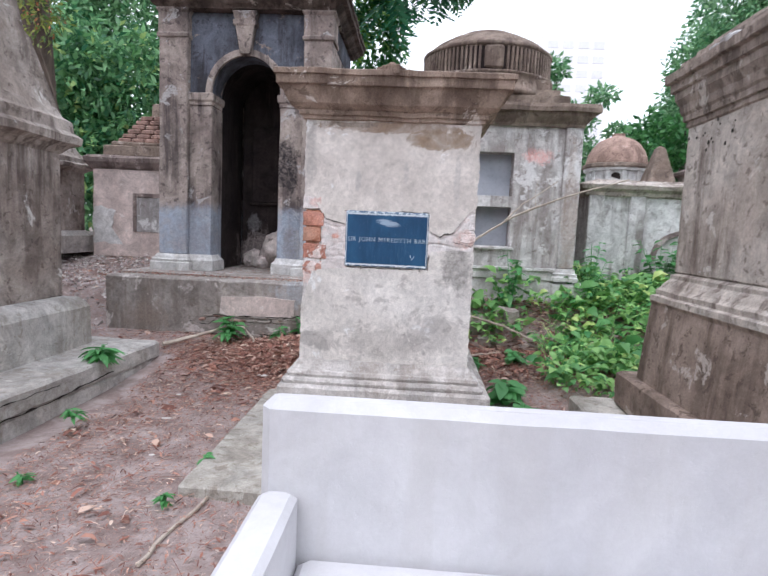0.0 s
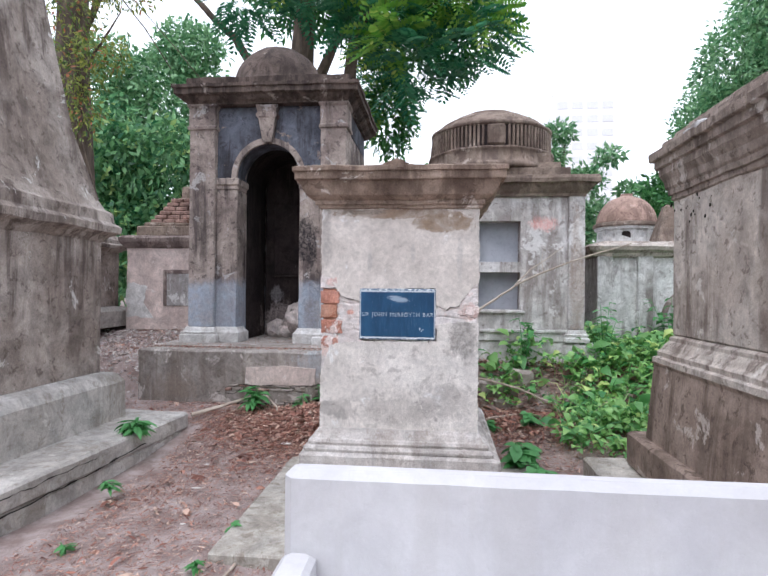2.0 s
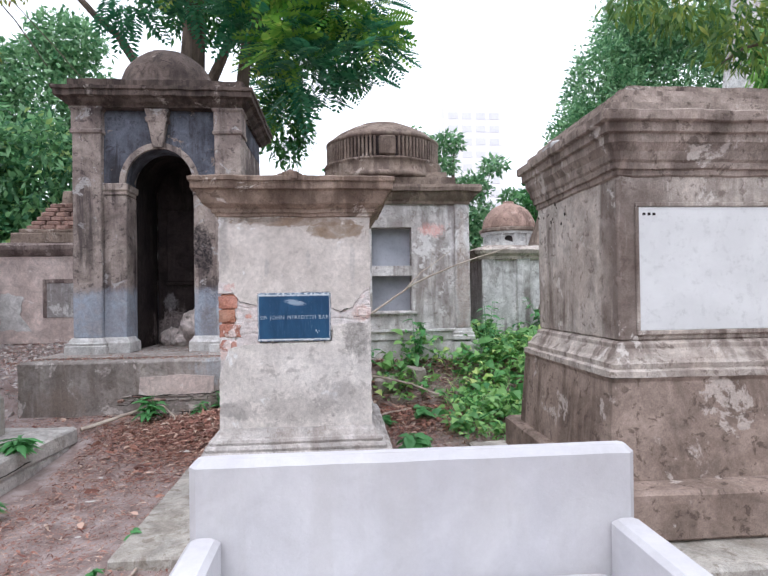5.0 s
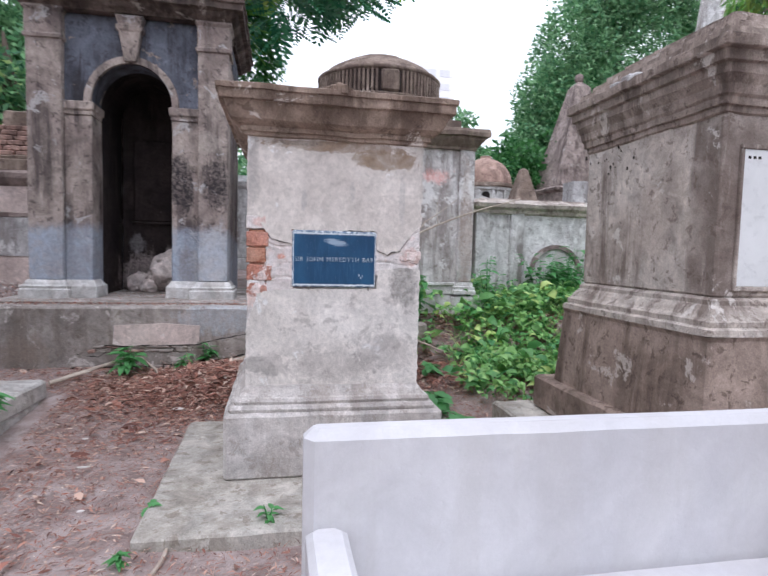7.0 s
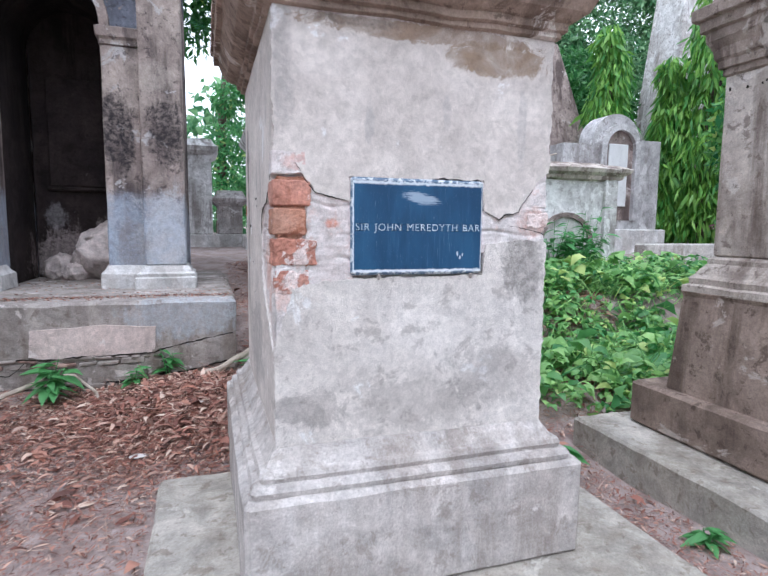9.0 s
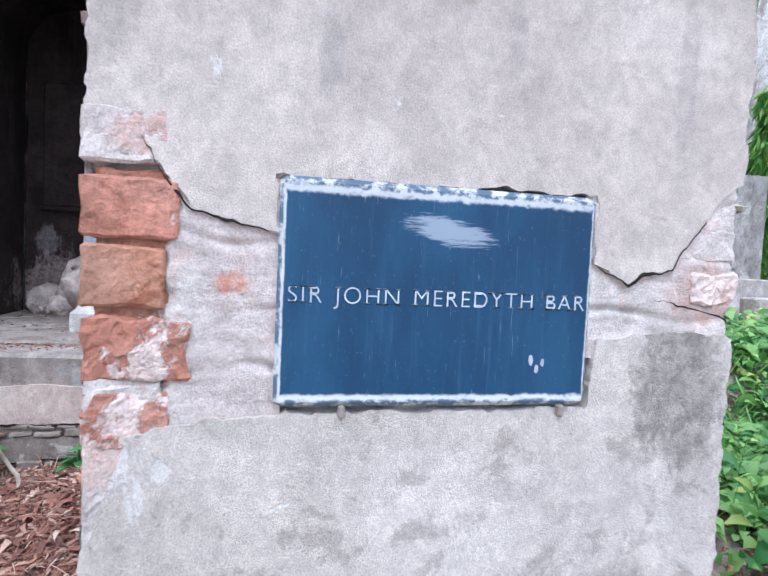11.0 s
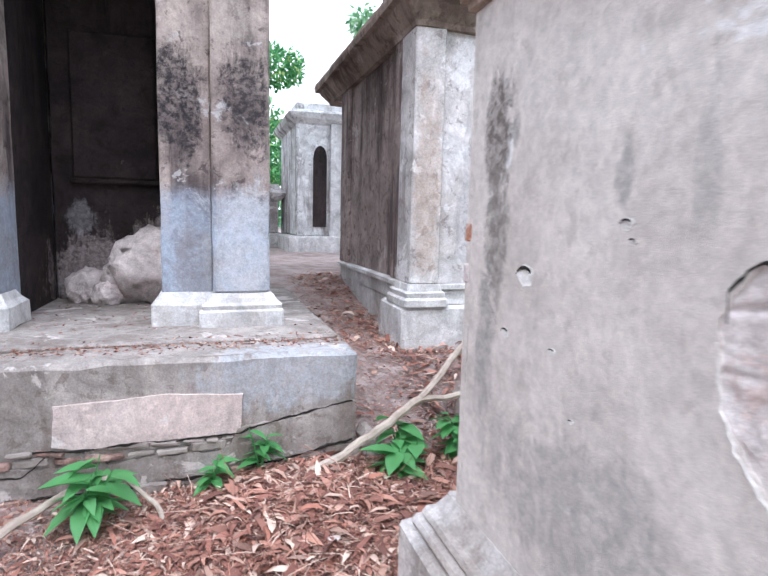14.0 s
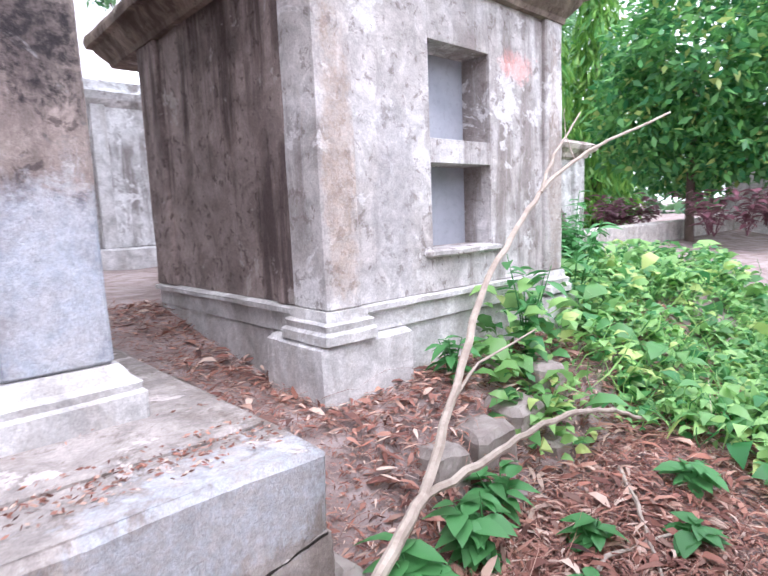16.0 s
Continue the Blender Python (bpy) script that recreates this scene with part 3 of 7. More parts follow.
def blades(name, base, ahead, side, length, width, curl, mat, skew=None):
    """One mesh of separate six-cornered leaves, curled along their length and cupped across."""
    k = len(base)
    up = np.cross(side, ahead)
    sk = np.zeros((k, 1)) if skew is None else skew
    rows = []
    for f, w, s in ((0.0, 0.0, 0), (0.32, 0.5, 1), (0.70, 0.36, 1), (1.0, 0.0, 0), (0.70, -0.36, 1), (0.32, -0.5, 1)):
        rows.append(base + ahead * length * f + side * (width * w + sk * length * f * f) + up * (curl * length * 4 * f * (f - 1) * -0.5 + 0.22 * width * s))
    verts = np.stack(rows, 1)
    mesh = bpy.data.meshes.new(name)
    mesh.vertices.add(6 * k)
    mesh.vertices.foreach_set("co", np.ascontiguousarray(verts, dtype=np.float32).ravel())
    mesh.loops.add(10 * k)
    mesh.loops.foreach_set("vertex_index", (np.array([0, 1, 5, 1, 2, 4, 5, 2, 3, 4]) + 6 * np.arange(k)[:, None]).astype(np.int32).ravel())
    mesh.polygons.add(3 * k)
    mesh.polygons.foreach_set("loop_start", (np.array([0, 3, 7]) + 10 * np.arange(k)[:, None]).astype(np.int32).ravel())
    mesh.update(calc_edges=True)
    return finish(name, mesh, mat)


def unit(v):
    return v / np.maximum(np.linalg.norm(v, axis=-1, keepdims=True), 1e-6)


def leaves_at(centres, length, width, rng, along=None, droop=0.0, fold=0.25):
    """Folded leaves at the centres; along: their own direction, else any."""
    k = len(centres)
    d = along if along is not None else rng.normal(size=(k, 3))
    d = d + np.array([0, 0, -droop])
    d = unit(d)
    s = unit(np.cross(d, rng.normal(size=(k, 3))))
    nrm = np.cross(d, s)
    ln = (length * rng.uniform(0.6, 1.3, k))[:, None]
    wd = (width * rng.uniform(0.7, 1.2, k))[:, None]
    mid = centres + d * ln * 0.45
    return np.stack([centres, mid + s * wd / 2 + nrm * wd * fold, centres + d * ln, mid - s * wd / 2 + nrm * wd * fold], axis=1)


def cloud(blobs, n, rng, shell=0.55):
    """n places in the outer part of several ellipsoids (x, y, z, rx, ry, rz), clumped."""
    vol = np.array([b[3] * b[4] * b[5] for b in blobs]) ** 0.75
    pick = rng.choice(len(blobs), n, p=vol / vol.sum())
    bl = np.array(blobs)[pick]
    d = unit(rng.normal(size=(n, 3)))
    clump = np.round(d * 3.3 + rng.normal(size=(n, 3)) * 0.13)
    h = np.sin(clump @ np.array([12.99, 78.2, 37.7]) + pick * 3.1) * 43758.5
    h = h - np.floor(h)
    r = shell + (1 - shell) * rng.uniform(0, 1, n) ** 0.5 + (h - 0.5) * 0.35
    return bl[:, :3] + d * r[:, None] * bl[:, 3:], d


def smooth01(a, b, v):
    t = np.clip((v - a) / (b - a), 0, 1)
    return t * t * (3 - 2 * t)


def ground_z(x, y):
    x, y = np.asarray(x, float), np.asarray(y, float)
    h = 0.19 * smooth01(3.9, 5.6, y) + 0.44 * smooth01(5.65, 6.25, y) + 0.28 * smooth01(6.6, 9.0, y)
    h = h + 0.10 * np.exp(-((x + 0.75) ** 2 / 0.18 + (y - 5.2) ** 2 / 0.25))
    return h + 0.012 * np.sin(x * 3.1 + y * 1.7) + 0.010 * np.sin(x * 5.7 - y * 4.3) - 0.02


# ---------- ground ----------
def build_ground():
    xs = np.concatenate([[-900, -200, -60, -25, -12], np.arange(-7, 8.01, 0.16), [12, 25, 60, 200, 900]])
    ys = np.concatenate([[-900, -200, -60, -20, -6], np.arange(-2.5, 13.01, 0.16), [18, 30, 60, 200, 900]])
    gx, gy = np.meshgrid(xs, ys)
    gz = ground_z(gx, gy)
    verts = np.stack([gx, gy, gz], -1).reshape(-1, 3)
    w = len(xs)
    faces = [(j * w + i, j * w + i + 1, (j + 1) * w + i + 1, (j + 1) * w + i) for j in range(len(ys) - 1) for i in range(w - 1)]
    mesh = bpy.data.meshes.new("ground")
    mesh.from_pydata(verts.tolist(), [], faces)
    mesh.polygons.foreach_set("use_smooth", [True] * len(faces))
    tagged(finish("ground", mesh, M_GROUND), "bare reddish brown earth of a graveyard", "ground", kind="structure")


build_ground()


# ---------- the plaque tomb ----------
def main_tomb():
    t = thing("pedestal_tomb", "tall weathered plaster pedestal tomb with broken corner brickwork", "tomb")
    part("base_block", box(-0.62, 0.66, 3.19, 4.74, 0.05, 0.435, 0.018, 0.10, 0.006, seed=1), M_TOMB_BASE, t)
    prof = [(0.085, 0.436), (0.09, 0.455), (0.082, 0.470), (0.060, 0.474), (0.066, 0.492), (0.058, 0.508), (0.040, 0.514), (0.026, 0.534), (0.008, 0.560), (0.0, 0.575)]
    part("base_moulding", moulding((-0.505, 0.525, 3.30, 4.60), prof, 0.09, 0.005, seed=2), M_TOMB_BASE, t)
    part("shaft_core", box(-0.476, 0.497, 3.328, 4.52, 0.57, 2.03, 0.012, 0.04, 0.005, 0.04, seed=3), M_RUBBLE, t, "pale exposed mortar and rubble")
    # plaster coats, proud of the core
    upper = [(-0.502, 2.03), (-0.503, 1.56), (-0.435, 1.537), (-0.401, 1.475), (-0.364, 1.431), (-0.25, 1.407), (-0.25, 1.485), (0.252, 1.492), (0.256, 1.385),
             (0.317, 1.352), (0.345, 1.374), (0.40, 1.38), (0.425, 1.43), (0.46, 1.47), (0.49, 1.51), (0.523, 1.53), (0.523, 2.03)]
    lower = [(-0.503, 0.572), (0.523, 0.572), (0.523, 1.268), (0.45, 1.277), (0.34, 1.272), (0.266, 1.262), (0.254, 1.150), (-0.242, 1.142), (-0.376, 1.131), (-0.442, 1.113), (-0.472, 1.02), (-0.503, 0.93)]
    part("upper_plaster", sheet(upper, 0.034, "y", 3.30, 0.006, 1, 0.007), M_TOMB, t)
    part("lower_plaster", sheet(lower, 0.034, "y", 3.298, 0.006, 2, 0.007), M_TOMB_LOWER, t)
    side = [(3.322, 2.03), (4.51, 2.03), (4.51, 0.572), (3.322, 0.572), (3.322, 0.87), (3.379, 0.913), (3.459, 0.967), (3.587, 1.037), (3.686, 1.166), (3.704, 1.282),
            (3.651, 1.383), (3.486, 1.408), (3.47, 1.432), (3.362, 1.467), (3.365, 1.518), (3.322, 1.535)]
    part("side_plaster", sheet(side, 0.034, "x", -0.503, 0.006, 3, 0.007), M_TOMB, t)
    part("side_plaster", sheet([(3.331, 0.572), (4.51, 0.572), (4.51, 2.03), (3.331, 2.03)], -0.034, "x", 0.523), M_TOMB, t)
    part("back_plaster", sheet([(-0.503, 0.572), (0.523, 0.572), (0.523, 2.03), (-0.503, 2.03)], -0.03, "y", 4.541), M_TOMB, t)
    cor = [(0.0, 2.005), (0.016, 2.01), (0.016, 2.028), (0.032, 2.032), (0.032, 2.058), (0.048, 2.064), (0.082, 2.085), (0.102, 2.120), (0.118, 2.155), (0.124, 2.172), (0.146, 2.175), (0.148, 2.182), (0.150, 2.222), (0.162, 2.226), (0.163, 2.252), (0.14, 2.262), (0.05, 2.275)]
    part("cornice", moulding((-0.506, 0.526, 3.297, 4.545), cor, 0.03, 0.006, 0.008, seed=4), M_TOMB_CORNICE, t, "brown stained moulded cornice")
    bm = bmesh.new()
    rnd = random.Random(5)
    for i in range(9):
        x = -0.11 + i * 0.022
        box(x, x + rnd.uniform(0.03, 0.06), 3.13 + rnd.uniform(0, 0.02), 3.22, 2.225 + rnd.uniform(0, 0.02), 2.262 + 0.03 * math.sin(i / 8 * math.pi), 0.008, 0.03, 0.008, 0.03, seed=i, bm=bm)
    part("broken_crest", bm, M_TOMB_CORNICE, t)
    # broken masonry: thin beds of brick and mortar, worn back unevenly
    def rough_face(name, plane, u0, u1, w0, w1, at, seed, label, meets_brick=False, inward=1):
        step = 0.0045
        nu, nw = int((u1 - u0) / step), int((w1 - w0) / step)
        verts, faces = [], []
        for j in range(nw + 1):
            for i in range(nu + 1):
                u, w = u0 + (u1 - u0) * i / nu, w0 + (w1 - w0) * j / nw
                dip = w + 0.05 * (u - u0 if plane == "x" else 0) * -1
                q = Vector((u * 1.0, dip, seed))
                bed = (dip * 10.4 + 0.25 * noise.noise(q * 9)) % 1.0
                joint = max(0.0, 1 - abs(bed - 0.5) / 0.10) * (0.4 + noise.noise(Vector((u * 14, dip * 5, seed + 3))))
                layer = noise.noise(Vector((u * 9, dip * 60, seed + 1))) * 0.0020 + noise.noise(Vector((u * 30, dip * 110, seed + 2))) * 0.0014
                lump = noise.noise(Vector((u * 17, dip * 17, seed + 5))) * 0.006 + noise.noise(q * 95) * 0.0016
                corner = (-0.392 - u if plane == "y" else 3.402 - u) if meets_brick else -1.0
                sink = 0.03 * max(0.0, min(1.0, (corner + 0.012 * noise.noise(q * 40)) / 0.03))
                d = at + inward * (max(0.0, 0.004 - layer - lump + 0.011 * max(0.0, joint)) + sink)
                verts.append((u, d, w) if plane == "y" else (d, u, w))
        for j in range(nw):
            for i in range(nu):
                k = j * (nu + 1) + i
                faces.append((k, k + 1, k + nu + 2, k + nu + 1))
        mesh = bpy.data.meshes.new(name)
        mesh.from_pydata(verts, [], faces)
        mesh.polygons.foreach_set("use_smooth", [True] * len(faces))
        finish(name, mesh, M_RUBBLE, t, label)

    rough_face("mortar", "y", -0.43, -0.235, 0.90, 1.50, 3.3007, 3.0, "pale layered mortar and brick", True)
    rough_face("mortar", "y", -0.497, -0.400, 0.90, 1.20, 3.3007, 4.0, "pale crumbled masonry")
    rough_face("mortar", "y", 0.235, 0.515, 1.23, 1.56, 3.3007, 5.0, "pale crumbled masonry")
    rough_face("mortar", "x", 3.365, 3.735, 0.86, 1.50, -0.5018, 6.0, "pinkish layered brick beds", True)
    rough_face("mortar", "x", 3.305, 3.42, 0.86, 1.20, -0.5018, 7.0, "pinkish layered brick beds")
    part("plaster_lip", tube(curved([(-0.503, 3.33, 0.885), (-0.503, 3.379, 0.913), (-0.503, 3.459, 0.967), (-0.503, 3.587, 1.037), (-0.503, 3.655, 1.11), (-0.503, 3.686, 1.166), (-0.503, 3.703, 1.26)], 8, jitter=0.0022, rnd=random.Random(77)), [0.0026] * 49, 6, wob=0.9), M_LIP, t, "clean white broken plaster edge")
    for y, z, r in ((4.222, 1.305, 0.034), (3.903, 1.43, 0.016), (4.30, 1.153, 0.017), (3.885, 1.40, 0.009), (4.10, 1.15, 0.010), (4.02, 1.02, 0.007)):
        k = int(y * 100)
        bm = bmesh.new()
        rings = []
        for q, dx in ((1.0, 0.0003), (0.93, 0.0014), (0.78, 0.0002), (0.45, 0.0009), (0.0, 0.0003)):
            rings.append([bm.verts.new((-0.5032 - dx + 0.0007 * noise.noise(Vector((a * 3, q * 5, k))), y + q * r * math.cos(a) * (1 + 0.25 * math.sin(3 * a + k) + 0.12 * math.sin(7 * a)), z + 0.8 * q * r * math.sin(a) * (1 + 0.1 * math.sin(5 * a + k)))) for a in np.linspace(0, math.tau, 29)[:-1]])
        for a, b in zip(rings, rings[1:]):
            for i in range(28):
                bm.faces.new((a[i], a[(i + 1) % 28], b[(i + 1) % 28], b[i]))
        part("chip", bm, M_LIP, t, "chipped pale plaster")
        # A dark crescent paints the shade below the chip's upper rim
        arc = [(y + 0.95 * r * math.cos(a) + 0.1 * r, z + 0.72 * r * math.sin(a)) for a in np.linspace(0.25, 2.6, 12)]
        low = [(u + 0.10 * r, w - r * (0.10 + 0.16 * math.sin(math.pi * i / 11) + 0.05 * math.sin(i * 2.3 + k))) for i, (u, w) in enumerate(arc)]
        part("hole", sheet(arc + low[::-1], 0.002, "x", -0.5075, r * 0.05, k, r * 0.2), M_CRACK, t, "dark crescent of shade painted in a chip")
    for z0, z1, y0, y1 in ((1.372, 1.43, 4.512, 4.549), (1.25, 1.31, 4.515, 4.549)):
        part("brick", box(-0.507, -0.44, y0, y1, z0, z1, 0.006, 0.012, 0.005, 0.012, seed=z0), M_BRICK if z0 > 1.3 else M_RUBBLE, t, "exposed brick at the back corner")
    # Flat dark strips: cracks and the shade under the broken plaster edge
    def crack(points, plane, at, w, seed):
        line = [(a[0] + (b[0] - a[0]) * i / 8, a[1] + (b[1] - a[1]) * i / 8) for a, b in zip(points, points[1:]) for i in range(8)]
        n = len(line)
        wide = [w * max(0.12, (0.55 + 1.1 * noise.noise(Vector((u * 22, v * 22, seed)))) * math.sin(math.pi * (i + 1) / (n + 1)) ** 0.4) for i, (u, v) in enumerate(line)]
        line = [(u + 0.004 * noise.noise(Vector((u * 60, v * 60, seed))), v + 0.005 * noise.noise(Vector((u * 60, v * 60, seed + 4)))) for u, v in line]
        part("crack", sheet([(u, v + k) for (u, v), k in zip(line, wide)] + [(u, v - k) for (u, v), k in zip(line[::-1], wide[::-1])], 0.002, plane, at), M_CRACK, t, "open crack, its shade a flat dark strip")

    crack([(-0.43, 1.528), (-0.401, 1.473), (-0.364, 1.429), (-0.31, 1.416), (-0.252, 1.405)], "y", 3.2978, 0.0035, 31)
    crack([(3.69, 1.29), (3.69, 1.34), (3.655, 1.378), (3.57, 1.396), (3.49, 1.404), (3.475, 1.426), (3.42, 1.447), (3.365, 1.464)], "x", -0.5055, 0.007, 32)
    crack([(0.26, 1.38), (0.317, 1.350), (0.345, 1.370), (0.395, 1.377), (0.425, 1.426), (0.46, 1.466)], "y", 3.2978, 0.003, 33)
    crack([(3.375, 1.47), (3.372, 1.51), (3.36, 1.535), (3.335, 1.545)], "x", -0.5055, 0.0022, 34)
    crack([(0.505, 1.30), (0.44, 1.315), (0.40, 1.325), (0.36, 1.33)], "y", 3.2945, 0.002, 35)
    # corner bricks
    def worn_brick(x0, x1, y0, y1, z0, z1, seed, mat, label, amp=0.0042):
        bm = box(x0, x1, y0, y1, z0, z1, 0.004, 0.007, 0.0, 0.007)
        for v in bm.verts:
            p = v.co
            v.co = p + noise.noise_vector(p * 24 + Vector((seed, 0, 0))) * amp + noise.noise_vector(p * 75 + Vector((0, seed, 0))) * amp * 0.5 + noise.noise_vector(p * 190) * amp * 0.3
        part("brick", bm, mat, t, label)

    worn_brick(-0.505, -0.380, 3.297, 3.43, 1.386, 1.468, 1, M_BRICK_FLECKED, "red corner brick flecked with old plaster")
    worn_brick(-0.504, -0.396, 3.298, 3.435, 1.292, 1.376, 2, M_BRICK, "orange red corner brick")
    worn_brick(-0.501, -0.362, 3.298, 3.43, 1.190, 1.277, 3, M_BRICK_FLECKED, "orange red corner brick flecked with mortar", 0.007)
    worn_brick(-0.489, -0.375, 3.312, 3.445, 1.185, 1.480, 4, M_BRICK, "crumbling red joints", 0.007)
    worn_brick(-0.506, -0.395, 3.299, 3.385, 1.487, 1.562, 5, M_RUBBLE, "pale plastered brick", 0.004)
    worn_brick(-0.500, -0.385, 3.302, 3.41, 1.095, 1.176, 6, M_BRICK_FLECKED, "pale crumbled brick", 0.007)
    worn_brick(-0.499, -0.43, 3.304, 3.40, 1.005, 1.085, 7, M_RUBBLE, "pale crumbled brick", 0.006)
    worn_brick(-0.4985, -0.40, 3.303, 3.40, 0.87, 1.185, 10, M_RUBBLE, "pale crumbled corner masonry", 0.004)
    worn_brick(0.435, 0.522, 3.299, 3.40, 1.325, 1.378, 8, M_BRICK_FLECKED, "broken red corner brick", 0.007)
    worn_brick(0.415, 0.520, 3.302, 3.38, 1.395, 1.45, 9, M_RUBBLE, "pale crumbled brick", 0.006)
    # slate plaque
    p = part("plaque", box(-0.246, 0.248, 3.291, 3.33, 1.155, 1.487, 0.008, 0.06, 0.0, 0.1), M_NAVY, t, "dark blue slate plaque with cut white lettering")
    rnd = random.Random(6)
    for k, x in enumerate((-0.147, 0.205)):
        part("fixing_stud", box(x - 0.005, x + 0.005, 3.286, 3.31, 1.137, 1.157, 0.003, 0.006, 0.002, 0.006, seed=k), M_STONE, p, "rusty fixing stud")
    for x, z, r in ((0.148, 1.228, 0.004), (0.158, 1.214, 0.003), (0.168, 1.224, 0.003)):
        part("chip", sheet([(x + r * math.cos(a), z + 2.2 * r * math.sin(a)) for a in np.linspace(0, math.tau, 12)[:-1]], 0.002, "y", 3.2893, 0.0012, int(r * 1e4), 0.002), M_CHIP, p, "white chip")
    words = bpy.data.curves.new("lettering", "FONT")
    words.body, words.size, words.extrude, words.space_character, words.space_word, words.offset = "SIR JOHN MEREDYTH BAR", 0.040, 0.0006, 1.14, 1.3, -0.0006
    src = bpy.data.objects.new("lettering_source", words)
    scene.collection.objects.link(src)
    bpy.context.view_layer.update()
    mesh = bpy.data.meshes.new_from_object(src.evaluated_get(bpy.context.evaluated_depsgraph_get()))
    bpy.data.objects.remove(src)
    k = 0.466 / max(v.co.x for v in mesh.vertices)
    mesh.transform(Matrix.Translation((-0.232, 3.2904, 1.3075)) @ pose(0, 0, 0, 90) @ Matrix.Diagonal((k, 0.90, 1, 1)))
    bm = bmesh.new()
    bm.from_mesh(mesh)
    bpy.data.meshes.remove(mesh)
    left = set(bm.verts)
    while left:
        seed_v = left.pop()
        group, stack = {seed_v}, [seed_v]
        while stack:
            for e in stack.pop().link_edges:
                for o in e.verts:
                    if o not in group:
                        group.add(o)
                        stack.append(o)
        left -= group
        lo, hi = min(v.co.z for v in group), max(v.co.z for v in group)
        one = bmesh.new()
        copy = {v: one.verts.new(v.co) for v in group}
        for f in bm.faces:
            if f.verts[0] in group:
                one.faces.new([copy[v] for v in f.verts])
        ends = set()
        for v in group:  # short feet on the stroke ends
            for e in v.link_edges:
                a, b = (w.co for w in e.verts)
                if abs(a.z - b.z) < 1e-5 and (abs(a.z - lo) < 1e-4 or abs(a.z - hi) < 1e-4) and 0.0012 < abs(a.x - b.x) < 0.008:
                    ends.add((round(min(a.x, b.x), 5), round(max(a.x, b.x), 5), round(a.z, 5)))
        for k, (a, b, z) in enumerate(sorted(ends)):
            z0 = z if abs(z - lo) < 1e-4 else z - 0.0019
            box(a - 0.0034, b + 0.0034, 3.2896 - 0.0001 * (k % 3), 3.2906, z0, z0 + 0.0019, 0.0003, 1, 0.0, bm=one)
        part("letter", one, M_LETTER, p)
    bm.free()
    s = part("tomb_slab", box(-0.96, 1.03, 2.60, 4.32, -0.06, 0.055, 0.012, 0.12, 0.006, seed=11), M_SLAB)
    tagged(s, "grey green cement slab under the plaque tomb", "slab")


main_tomb()


# ---------- bench ----------
def bench():
    b = thing("bench", "white painted masonry garden bench with armrests", "bench")
    part("backrest", box(-0.245, 1.445, 1.56, 1.66, 0.02, 0.872, 0.028, 0.1, 0.003, seed=2), M_BENCH, b)
    part("seat", box(-0.12, 1.325, 1.09, 1.56, 0.30, 0.40, 0.02, 0.1, 0.002, seed=3), M_BENCH, b)
    for x in (-0.240, 1.328):
        part("armrest", box(x, x + 0.115, 1.05, 1.558, 0.0, 0.605, 0.018, 0.1, 0.002, seed=x), M_BENCH, b)
    part("seat_front", box(-0.12, 1.325, 1.12, 1.20, -0.03, 0.30, 0.01, 0.1, 0.002, seed=5), M_BENCH, b)


bench()


